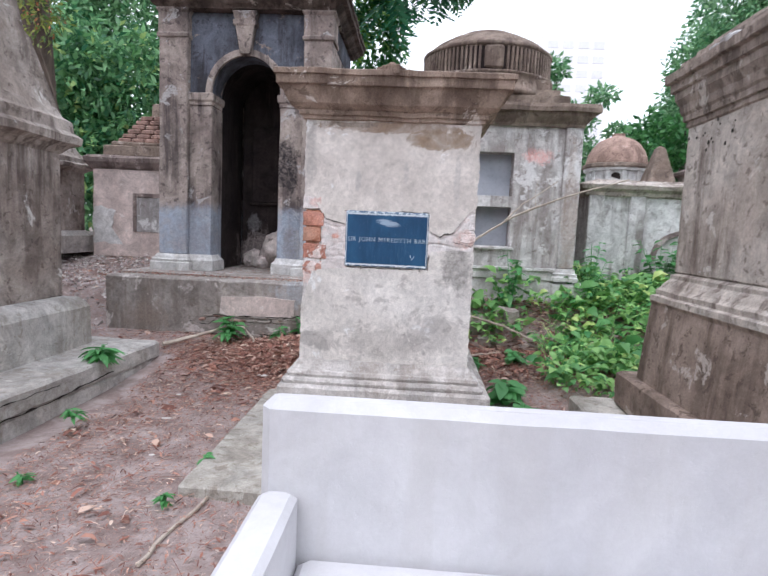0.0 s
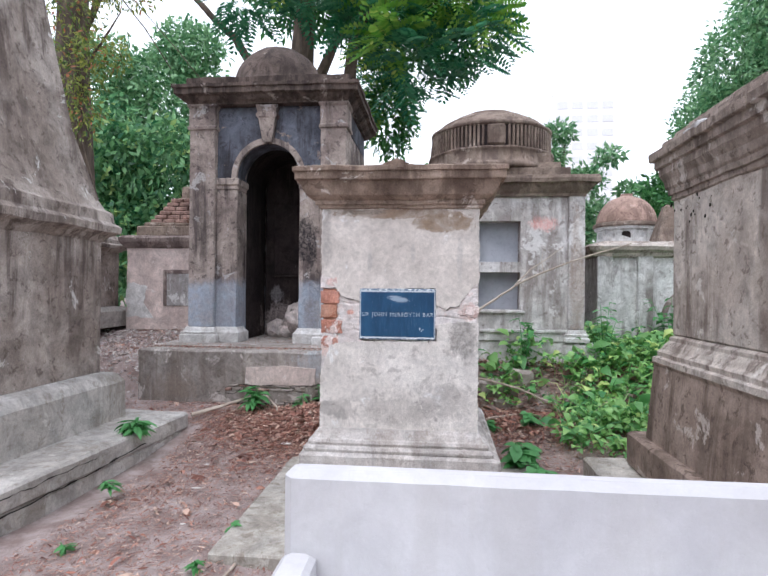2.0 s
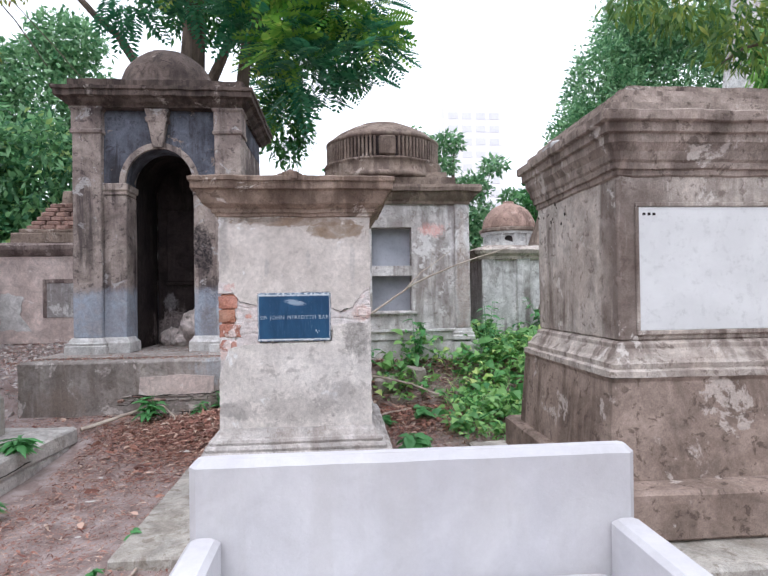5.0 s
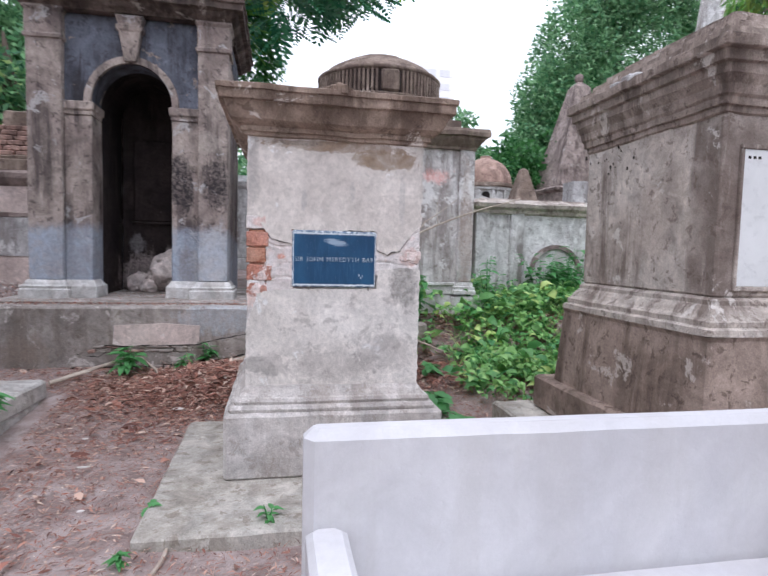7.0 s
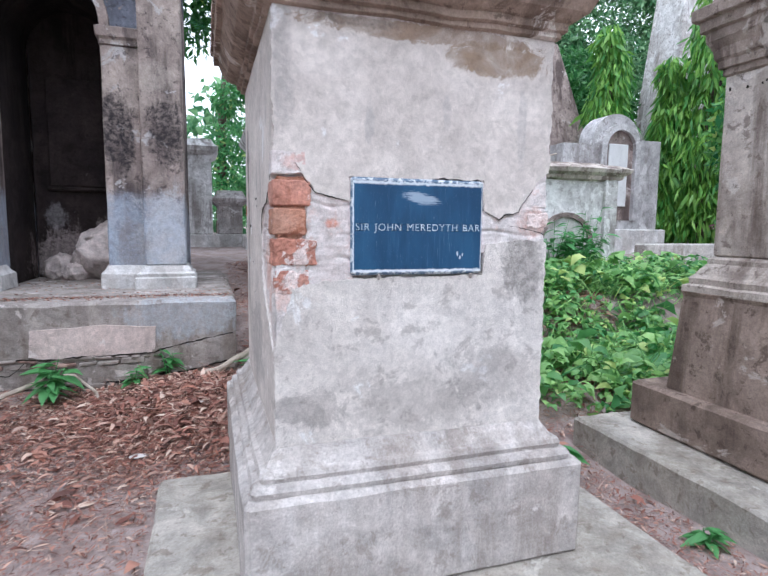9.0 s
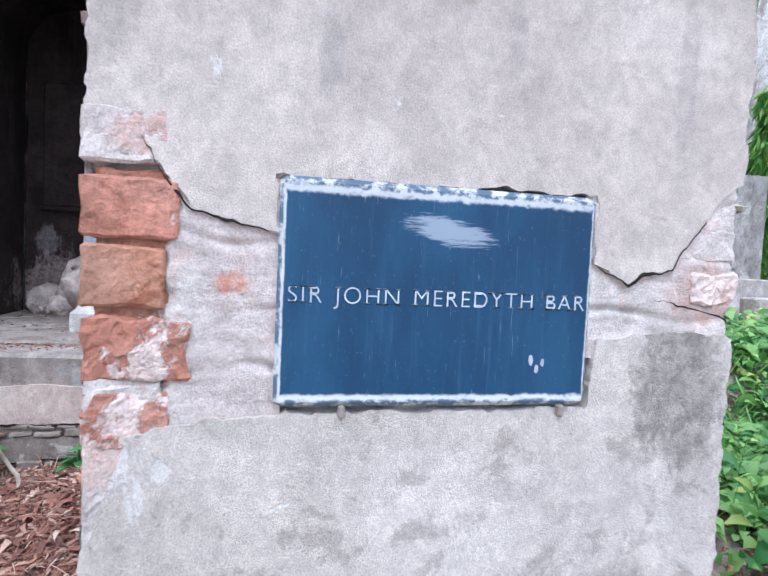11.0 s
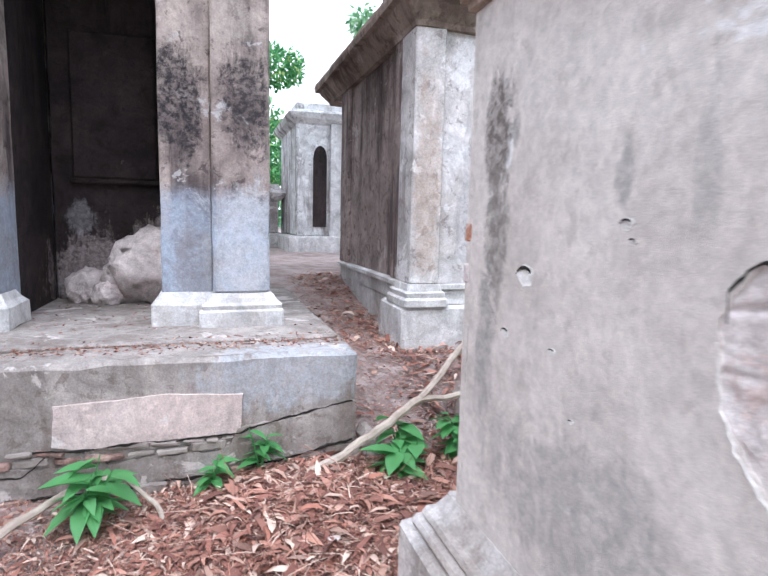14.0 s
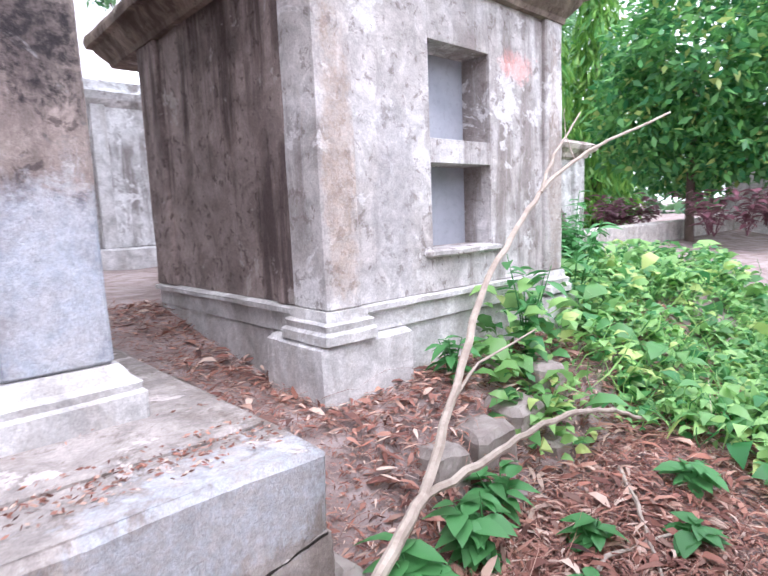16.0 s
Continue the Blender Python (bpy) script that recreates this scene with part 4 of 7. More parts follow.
# ---------- arched tomb on its platform ----------
def arched_tomb():
    p = thing("tomb_platform", "cracked plaster platform with fallen render and exposed rubble", "platform")
    part("body", box(-3.15, -0.515, 5.685, 9.0, 0.0, 0.78, 0.02, 0.12, 0.012, seed=21), M_PLATFORM, p)
    part("top_slab", box(-3.13, -0.56, 5.97, 8.95, 0.775, 0.80, 0.008, 0.12, 0.006, seed=22), M_PLATFORM, p, "pale plastered top")
    part("pink_patch", sheet([(-1.87, 0.60), (-1.4, 0.62), (-1.08, 0.60), (-1.09, 0.41), (-1.5, 0.405), (-1.75, 0.395), (-1.88, 0.42)], 0.02, "y", 5.672, 0.006, 7), M_PINK, p, "faded pink render patch")
    t = thing("arched_tomb", "dark stained arched tomb with pilasters and low dome", "tomb")
    z0 = 0.80
    for x0, x1 in ((-2.88, -2.55), (-1.20, -0.88)):
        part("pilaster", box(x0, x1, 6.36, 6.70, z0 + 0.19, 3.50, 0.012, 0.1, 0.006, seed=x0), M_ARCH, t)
        part("pilaster_base", moulding((x0, x1, 6.36, 6.70), [(0.075, z0), (0.075, z0 + 0.09), (0.06, z0 + 0.10), (0.065, z0 + 0.125), (0.04, z0 + 0.14), (0.03, z0 + 0.165), (0.01, z0 + 0.19)], 0.08, 0.005), M_WHITE, t, "white limewashed base")
        part("pilaster_capital", moulding((x0, x1, 6.36, 6.70), [(0.0, 3.46), (0.02, 3.47), (0.025, 3.50), (0.01, 3.52), (0.01, 3.73), (0.03, 3.76), (0.03, 3.78)], 0.08, 0.005), M_ARCH, t)
    for x0, x1 in ((-2.55, -2.285), (-1.48, -1.20)):
        # Behind the jamb the wall colour carries the niche's shade
        part("reveal", box(x0 + 0.004, x1 - 0.004, 6.802, 7.60, z0, 3.3, 0.006, 0.1, 0.004, seed=x1), M_SOOT_SHADE, t, "sooty inner wall with niche shade painted in")
        part("jamb", box(x0, x1, 6.44, 6.80, z0, 2.73, 0.01, 0.1, 0.006, seed=x1), M_ARCH, t)
        part("jamb_base", moulding((x0 + 0.002, x1 - 0.002, 6.44, 6.7), [(0.06, z0), (0.06, z0 + 0.12), (0.03, z0 + 0.15), (0.01, z0 + 0.19)], 0.08, 0.008), M_WHITE, t, "white limewashed base")
        part("impost", moulding((x0 + 0.004, x1 - 0.004, 6.44, 6.76), [(0.0, 2.73), (0.012, 2.735), (0.012, 2.77), (0.03, 2.79), (0.035, 2.86), (0.02, 2.87)], 0.1, 0.004), M_ARCH, t)
        arc = [(-1.883 - 0.412 * math.cos(a), 2.87 + 0.44 * math.sin(a)) for a in np.linspace(0, math.pi, 25)]
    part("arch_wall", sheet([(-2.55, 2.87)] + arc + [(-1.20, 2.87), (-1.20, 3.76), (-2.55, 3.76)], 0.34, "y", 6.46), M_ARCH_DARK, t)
    part("vault", sheet([(-2.55, 2.87)] + arc + [(-1.20, 2.87), (-1.20, 3.76), (-2.55, 3.76)], 0.79, "y", 6.805), M_SOOT_SHADE, t, "sooty vault with niche shade painted in")
    bm = bmesh.new()
    ring = []
    for a in np.linspace(0, math.pi, 25):
        ca, sa = math.cos(a), math.sin(a)
        ring.append([bm.verts.new((-1.883 - r * ca, y, 2.87 + r * 1.06 * sa)) for r, y in ((0.407, 6.47), (0.407, 6.425), (0.475, 6.425), (0.48, 6.47))])
    for a, b in zip(ring, ring[1:]):
        for i in range(4):
            bm.faces.new((a[i], b[i], b[(i + 1) % 4], a[(i + 1) % 4]))
    part("archivolt", bm, M_ARCH, t)
    bm = loft([(3.31, -1.945, -1.825, 6.38, 6.47), (3.40, -1.96, -1.81, 6.37, 6.47), (3.60, -1.995, -1.775, 6.35, 6.47), (3.62, -2.02, -1.75, 6.34, 6.47), (3.66, -2.02, -1.75, 6.335, 6.47), (3.67, -2.0, -1.77, 6.345, 6.47), (3.76, -2.03, -1.74, 6.33, 6.47)], 0.05, 0.004)
    part("keystone", bm, M_ARCH, t)
    for x0, x1 in ((-2.86, -2.30), (-1.45, -0.90)):
        part("side_wall", box(x0, x1, 6.71, 8.1, z0, 3.5, 0.01, 0.15, 0.008, seed=x0), M_ARCH, t)
    part("back_wall", box(-2.285, -1.48, 7.60, 8.08, z0, 3.5, 0.01, 0.1, 0.01, seed=31), M_SOOT_SHADE, t, "sooty niche back wall with shade painted in")
    part("niche_panel", box(-2.14, -1.58, 7.55, 7.61, 1.68, 2.7, 0.015, 0.1, 0.004, seed=32), M_SOOT_SHADE, t)
    part("niche_ledge", box(-2.16, -1.56, 7.54, 7.61, 1.645, 1.68, 0.01, 0.1, 0.004, seed=33), M_SOOT_SHADE, t)
    part("entablature", box(-2.86, -0.90, 6.47, 8.1, 3.5, 3.78, 0.008, 0.12, 0.005, seed=34), M_ARCH_DARK, t)
    part("cornice", moulding((-2.88, -0.88, 6.36, 8.12), [(0.02, 3.775), (0.03, 3.79), (0.07, 3.82), (0.10, 3.86), (0.15, 3.88), (0.15, 3.94), (0.17, 3.95), (0.17, 3.99), (0.06, 4.02), (0.04, 4.03), (0.04, 4.11), (0.0, 4.12)], 0.06, 0.012, seed=35), M_ARCH_CORNICE, t, "dark stained projecting cornice")
    dome = [(0.72, 4.11), (0.70, 4.20), (0.64, 4.22)] + [(0.62 * math.cos(a), 4.23 + 0.60 * math.sin(a)) for a in np.linspace(0.05, 1.5, 9)]
    part("dome", turned(dome, 36, (-1.99, 7.25), 0.012), M_ARCH_CORNICE, t, "dark low dome", True)
    rnd = random.Random(9)
    for i, (x, y, z, r) in enumerate(((-1.64, 7.36, 1.06, 0.25), (-1.80, 7.42, 0.93, 0.17), (-1.58, 7.48, 1.18, 0.17), (-2.05, 7.45, 0.9, 0.14), (-1.9, 7.3, 0.86, 0.10))):
        bm = bmesh.new()
        bmesh.ops.create_icosphere(bm, subdivisions=4, radius=r)
        wobble(bm, r * 0.26, 1.3 / r, i)
        wobble(bm, r * 0.12, 3.2 / r, i + 9)
        wobble(bm, r * 0.02, 12.0 / r, i + 5)
        bmesh.ops.translate(bm, verts=bm.verts, vec=(x, y, z))
        tagged(part("rubble_lump", bm, M_LUMP, smooth=True), "lump of fallen pale plaster in the niche", "rubble", "rubble in the niche")


arched_tomb()


# ---------- drum-topped tomb with two recessed panels ----------
def far_tomb():
    t = thing("drum_tomb", "stained plaster tomb with recessed panels and fluted drum roof", "tomb")
    X1, Y0, Y1 = 1.96, 6.36, 8.36
    part("plinth", box(0.02, X1 - 0.02, Y0 + 0.03, Y1, 0.4, 0.89, 0.012, 0.12, 0.01, seed=41), M_WHITE, t, "white limewashed plinth")
    part("corner_block", box(-0.06, 0.50, Y0 - 0.05, Y0 + 0.45, 0.4, 0.885, 0.02, 0.1, 0.012, seed=42), M_WHITE, t, "white limewashed block")
    part("corner_block", box(1.72, 2.13, Y0 - 0.06, Y0 + 0.4, 0.4, 0.86, 0.02, 0.1, 0.012, seed=43), M_WHITE, t, "white limewashed block")
    for x0, x1 in ((-0.005, 0.195), (1.775, 1.965)):
        part("pilaster_base", moulding((x0, x1, Y0 - 0.02, Y0 + 0.25), [(0.05, 0.888), (0.05, 0.93), (0.035, 0.945), (0.04, 0.975), (0.02, 0.985), (0.012, 1.03)], 0.08, 0.004), M_WHITE, t, "white limewashed base")
        part("pilaster", box(x0, x1, Y0 - 0.02, Y0 + 0.25, 1.03, 2.62, 0.01, 0.1, 0.006, seed=x1), M_FAR, t)
    part("base_moulding", moulding((0.03, X1 - 0.03, Y0 + 0.03, Y1 - 0.03), [(0.02, 0.89), (0.02, 0.985), (0.045, 0.995), (0.045, 1.02), (0.0, 1.03)], 0.1, 0.005), M_WHITE, t)
    # front wall round the two recesses
    f0, f1 = Y0 + 0.012, Y0 + 0.22
    for nm, x0, x1, z0, z1 in (("a", 0.195, 0.72, 1.03, 2.62), ("b", 1.225, 1.775, 1.03, 2.62), ("c", 0.72, 1.225, 2.31, 2.62), ("d", 0.72, 1.225, 1.70, 1.825), ("e", 0.72, 1.225, 1.03, 1.255)):
        part("front_wall", box(x0, x1, f0, f1, z0, z1, 0.002, 0.1, 0.0), M_FAR, t)
    for z0, z1 in ((1.825, 2.31), (1.255, 1.70)):
        part("recessed_panel", box(0.70, 1.245, f1 - 0.01, f1 + 0.05, z0 - 0.02, z1 + 0.02, 0.004, 0.1, 0.001), M_PANEL, t, "bluish marble tablet greyed by painted recess shade")
    part("panel_sill", box(0.66, 1.28, Y0 - 0.03, Y0 + 0.05, 1.215, 1.25, 0.008, 0.1, 0.004, seed=3), M_FAR, t)
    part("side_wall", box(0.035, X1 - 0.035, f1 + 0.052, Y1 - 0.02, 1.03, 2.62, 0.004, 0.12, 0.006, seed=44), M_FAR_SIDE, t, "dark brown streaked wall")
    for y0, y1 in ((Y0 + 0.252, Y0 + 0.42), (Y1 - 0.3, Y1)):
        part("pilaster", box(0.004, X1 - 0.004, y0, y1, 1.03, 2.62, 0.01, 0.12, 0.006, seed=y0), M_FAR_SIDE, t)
    cor = [(0.01, 2.60), (0.02, 2.63), (0.05, 2.66), (0.09, 2.71), (0.10, 2.74), (0.14, 2.745), (0.145, 2.79), (0.13, 2.83), (0.02, 2.85)]
    part("cornice", moulding((0.0, X1, Y0 - 0.02, Y1 + 0.5), cor, 0.1, 0.008, seed=45), M_DRUM, t, "dark moulded cornice")
    part("roof_step", moulding((0.12, X1 - 0.12, Y0 + 0.15, Y1), [(0.0, 2.84), (0.0, 2.98), (-0.1, 3.0), (-0.1, 3.06), (-0.2, 3.08), (-0.2, 3.2)], 0.12, 0.01, seed=46), M_DRUM, t)
    cx, cy = 0.95, 7.35
    prof = [(0.90, 3.00), (0.89, 3.06), (0.84, 3.08), (0.82, 3.22), (0.835, 3.235), (0.835, 3.26), (0.80, 3.27), (0.765, 3.275), (0.765, 3.535), (0.80, 3.545), (0.805, 3.58), (0.76, 3.605), (0.66, 3.695), (0.5, 3.78), (0.42, 3.795), (0.40, 3.83), (0.25, 3.865), (0.05, 3.88)]
    part("drum", turned(prof, 56, (cx, cy), 0.008), M_DRUM, t, "dark drum with low cap", True)
    # Dark core: the shade of the gaps between flutes, as colour
    part("drum_band", turned([(0.769, 3.277), (0.769, 3.533)], 56, (cx, cy)), M_SOOT_SHADE, t, "dark band, shade painted between the flutes")
    for i in range(92):
        a = math.tau * i / 92
        if abs(((a - 1.5 * math.pi + math.pi) % math.tau) - math.pi) < 0.14:
            continue
        bm = box(-0.015, 0.015, -0.008, 0.025, 3.273, 3.537, 0.004, 0.1, 0.0, 0.5)
        bmesh.ops.transform(bm, matrix=Matrix.Translation((cx, cy, 0)) @ Matrix.Rotation(a + math.pi / 2, 4, "Z") @ Matrix.Translation((0, -0.79, 0)), verts=bm.verts)
        part("flute", bm, M_DRUM, t)
    bm = box(-0.11, 0.11, -0.03, 0.03, 3.275, 3.53, 0.02, 0.05, 0.012, 0.06)
    bmesh.ops.translate(bm, verts=bm.verts, vec=(cx, cy - 0.79, 0))
    part("carved_panel", bm, M_DRUM, t)


far_tomb()


# ---------- big tomb with the white marble panel ----------
def right_tomb():
    t = thing("panel_tomb", "brown stained pedestal tomb with white marble panel", "tomb")
    X0, X1, Y0, Y1 = 1.90, 3.5, 2.53, 3.78
    part("step", box(1.42, 4.0, 1.95, 4.25, -0.05, 0.17, 0.015, 0.08, 0.008, seed=51), M_SLAB, t, "grey cement step")
    part("step", box(1.70, 3.8, 2.22, 4.10, 0.17, 0.43, 0.02, 0.15, 0.008, seed=52), M_RIGHT_BASE, t)
    part("plinth", loft([(0.43, X0 - 0.13, X1 + 0.13, Y0 - 0.13, Y1 + 0.13), (0.7, X0 - 0.11, X1 + 0.11, Y0 - 0.11, Y1 + 0.11), (0.96, X0 - 0.09, X1 + 0.09, Y0 - 0.09, Y1 + 0.09), (0.985, X0 - 0.10, X1 + 0.1, Y0 - 0.1, Y1 + 0.1)], 0.1, 0.006, seed=53), M_RIGHT_BASE, t)
    part("base_moulding", moulding((X0, X1, Y0, Y1), [(0.10, 0.985), (0.10, 1.02), (0.075, 1.03), (0.08, 1.06), (0.06, 1.08), (0.045, 1.11), (0.02, 1.14), (0.02, 1.165), (0.0, 1.18)], 0.1, 0.005, seed=54), M_RIGHT, t)
    part("shaft", box(X0, X1, Y0, Y1, 1.18, 2.16, 0.012, 0.12, 0.004, seed=55), M_RIGHT, t)
    for x0, x1, z0, z1 in ((2.0, 3.4, 1.95, 1.975), (2.0, 3.4, 1.215, 1.24), (2.0, 2.02, 1.24, 1.95), (3.38, 3.4, 1.24, 1.95)):
        part("panel_frame", box(x0, x1, Y0 - 0.016, Y0 + 0.01, z0, z1, 0.004, 0.15, 0.001), M_RIGHT, t)
    p = part("marble_panel", box(2.02, 3.38, Y0 - 0.008, Y0 + 0.01, 1.24, 1.95, 0.003, 0.2, 0.0), M_MARBLE, t, "plain white marble panel")
    for i in range(3):
        part("worn_letter", box(2.045 + i * 0.03, 2.063 + i * 0.03, Y0 - 0.0095, Y0, 1.90, 1.915, 0.001, 0.1, 0.0), M_CRACK, p)
    cor = [(0.0, 2.12), (0.012, 2.13), (0.012, 2.16), (0.028, 2.165), (0.030, 2.20), (0.042, 2.215), (0.05, 2.26), (0.072, 2.30), (0.076, 2.305), (0.078, 2.35), (0.098, 2.36), (0.10, 2.41), (0.122, 2.415), (0.126, 2.42), (0.128, 2.47), (0.11, 2.48), (0.065, 2.49), (0.06, 2.535), (0.005, 2.545), (0.0, 2.59), (-0.065, 2.60), (-0.07, 2.65), (-0.15, 2.665), (-0.155, 2.71), (-0.26, 2.73), (-0.32, 2.77), (-0.45, 2.80)]
    part("cornice", moulding((X0, X1, Y0, Y1), cor, 0.035, 0.007, 0.009, seed=56), M_RIGHT_TOP, t, "broken brown moulded cornice")
    bm = bmesh.new()
    for i in range(4):
        y = 3.10 + i * 0.07
        box(1.77 + 0.01 * i, 1.87, y, y + 0.10, 2.45, 2.49 + 0.02 * (i % 2), 0.012, 0.04, 0.01, 0.04, seed=i, bm=bm)
    part("broken_edge", bm, M_GREY, t, "pale broken cornice edge")
    rnd = random.Random(12)
    for i in range(14):
        y, z, r = rnd.gauss(3.45, 0.14), rnd.gauss(2.0, 0.06), rnd.uniform(0.003, 0.010)
        part("pit", sheet([(y + r * math.cos(a), z + 1.5 * r * math.sin(a)) for a in np.linspace(0, math.tau, 9)[:-1]], 0.004, "x", X0 - 0.008 - 0.0003 * i, r * 0.35, i, r * 0.5), M_CRACK, t, "dark pit in the plaster")


right_tomb()


# ---------- obelisk tomb on the grey ledge ----------
def obelisk_tomb(name, label, x1, y1, z0, scale, mat, waist=0.60, top=6.6):
    """Its far, inner corner is at x1, y1; the top of its footing at z0."""
    t = thing(name, label, "tomb", at=(x1, y1, z0))
    s = scale
    L = 2.3 * s
    part("plinth", loft([(0.0, -L, 0.0, -L, 0.0), (0.34 * s, -L, 0.0, -L, 0.0), (0.42 * s, -L + 0.06, -0.06, -L + 0.06, -0.06), (0.44 * s, -L + 0.14, -0.14, -L + 0.14, -0.14)], 0.12, 0.008, seed=x1), M_LEDGE, t)
    part("shaft", box(-L + 0.16, -0.16, -L + 0.16, -0.16, 0.43 * s, 1.66 * s, 0.014, 0.12, 0.006, seed=x1 + 1), mat, t)
    cor = [(0.0, 1.64), (0.02, 1.66), (0.06, 1.70), (0.12, 1.73), (0.125, 1.79), (0.08, 1.83), (0.07, 1.92), (0.02, 1.95), (-0.02, 2.02)]
    part("cornice", moulding((-L + 0.16, -0.16, -L + 0.16, -0.16), [(o, z * s) for o, z in cor], 0.12, 0.010, seed=x1 + 2), mat, t)
    part("obelisk", loft([(2.0 * s, -L + 0.19, -0.19, -L + 0.19, -0.19), (2.25 * s, -L + 0.28, -0.28, -L + 0.28, -0.28), (top * 0.63 * s, -L * 0.5 - waist * s, -L * 0.5 + waist * s, -L * 0.5 - waist * s, -L * 0.5 + waist * s), (top * s, -L * 0.5 - 0.26 * s, -L * 0.5 + 0.26 * s, -L * 0.5 - 0.26 * s, -L * 0.5 + 0.26 * s), ((top + 0.3) * s, -L * 0.5 - 0.05, -L * 0.5 + 0.05, -L * 0.5 - 0.05, -L * 0.5 + 0.05)], 0.2, 0.01, seed=x1 + 3), mat, t)
    return t


obelisk_tomb("obelisk_tomb", "dark streaked obelisk tomb on a grey cement ledge", -2.70, 4.72, 0.25, 1.0, M_LEFT)
obelisk_tomb("obelisk_tomb", "brown obelisk tomb behind the grey one", -4.80, 8.4, 0.85, 0.72, M_LEFT, 0.66, 4.2)


def ledge():
    t = thing("stone_ledge", "cracked grey cement ledge with a fern on it", "ledge", at=(-2.17, 4.93, 0), rz=-4.0)
    part("slab", box(-3.0, 0.0, -5.5, 0.0, 0.10, 0.255, 0.018, 0.15, 0.008, seed=61), M_LEDGE, t)
    part("footing", box(-2.98, -0.015, -5.48, -0.015, -0.1, 0.095, 0.015, 0.15, 0.012, seed=62), M_LEDGE, t)


ledge()


# ---------- low tomb with a brick pyramid ----------
def brick_tomb():
    t = thing("brick_pyramid_tomb", "whitewashed low tomb with ruined brick pyramid roof", "tomb")
    X0, X1, Y0, Y1 = -4.70, -2.9, 8.02, 9.8
    part("wall", box(X0, X1, Y0, Y1, 0.8, 2.12, 0.014, 0.12, 0.01, seed=71), M_PINK, t, "flaking whitewashed wall")
    part("white_patch", sheet([(-4.68, 1.55), (-4.35, 1.5), (-4.4, 1.2), (-4.25, 1.0), (-4.68, 1.0)], 0.012, "y", Y0 - 0.008, 0.03, 5), M_WHITE, t, "whitewashed patch")
    part("niche_frame", box(-4.08, -3.5, Y0 - 0.02, Y0 + 0.02, 1.70, 1.76, 0.008, 0.1, 0.004), M_FAR_SIDE, t)
    part("niche_frame", box(-4.08, -4.02, Y0 - 0.02, Y0 + 0.02, 1.19, 1.70, 0.008, 0.1, 0.004), M_FAR_SIDE, t)
    part("niche_panel", box(-4.02, -3.5, Y0 - 0.012, Y0 + 0.02, 1.19, 1.70, 0.004, 0.1, 0.002), M_GREY, t)
    part("cornice", moulding((X0, X1, Y0, Y1), [(0.0, 2.10), (0.04, 2.13), (0.09, 2.20), (0.10, 2.26), (0.06, 2.29), (0.0, 2.30)], 0.12, 0.012, seed=72), M_FAR_SIDE, t)
    rnd = random.Random(4)
    sizes = ((0.10, 2.30, 2.47), (0.18, 2.47, 2.53))
    for o, a, b in sizes:
        part("roof_step", box(X0 + o, X1 - o, Y0 + o, Y1 - o, a, b, 0.015, 0.12, 0.012, seed=a), M_DRUM, t)
    mesh = None
    for k in range(6):
        o = 0.26 + k * 0.045
        z = 2.53 + k * 0.075
        x = X0 + o
        while x < X1 - o - 0.1:
            bm = box(0, 0.20, 0, 0.11, 0, 0.066, 0.012, 0.05, 0.008, 0.03)
            if mesh is None:
                b = part("brick", bm, M_OLDBRICK, t)
                mesh = b.data
            else:
                bm.free()
                b = finish("brick", mesh, None, t)
            b.location = (x + rnd.uniform(-0.01, 0.01), Y0 + o + rnd.uniform(-0.02, 0.015), z)
            x += 0.212
    part("roof_core", moulding((X0 + 0.34, X1 - 0.34, Y0 + 0.36, Y1 - 0.34), [(0, 2.52), (-0.22, 2.97), (-0.26, 3.0), (-0.26, 3.18), (-0.3, 3.2)], 0.12, 0.015, seed=73), M_DRUM, t)


brick_tomb()


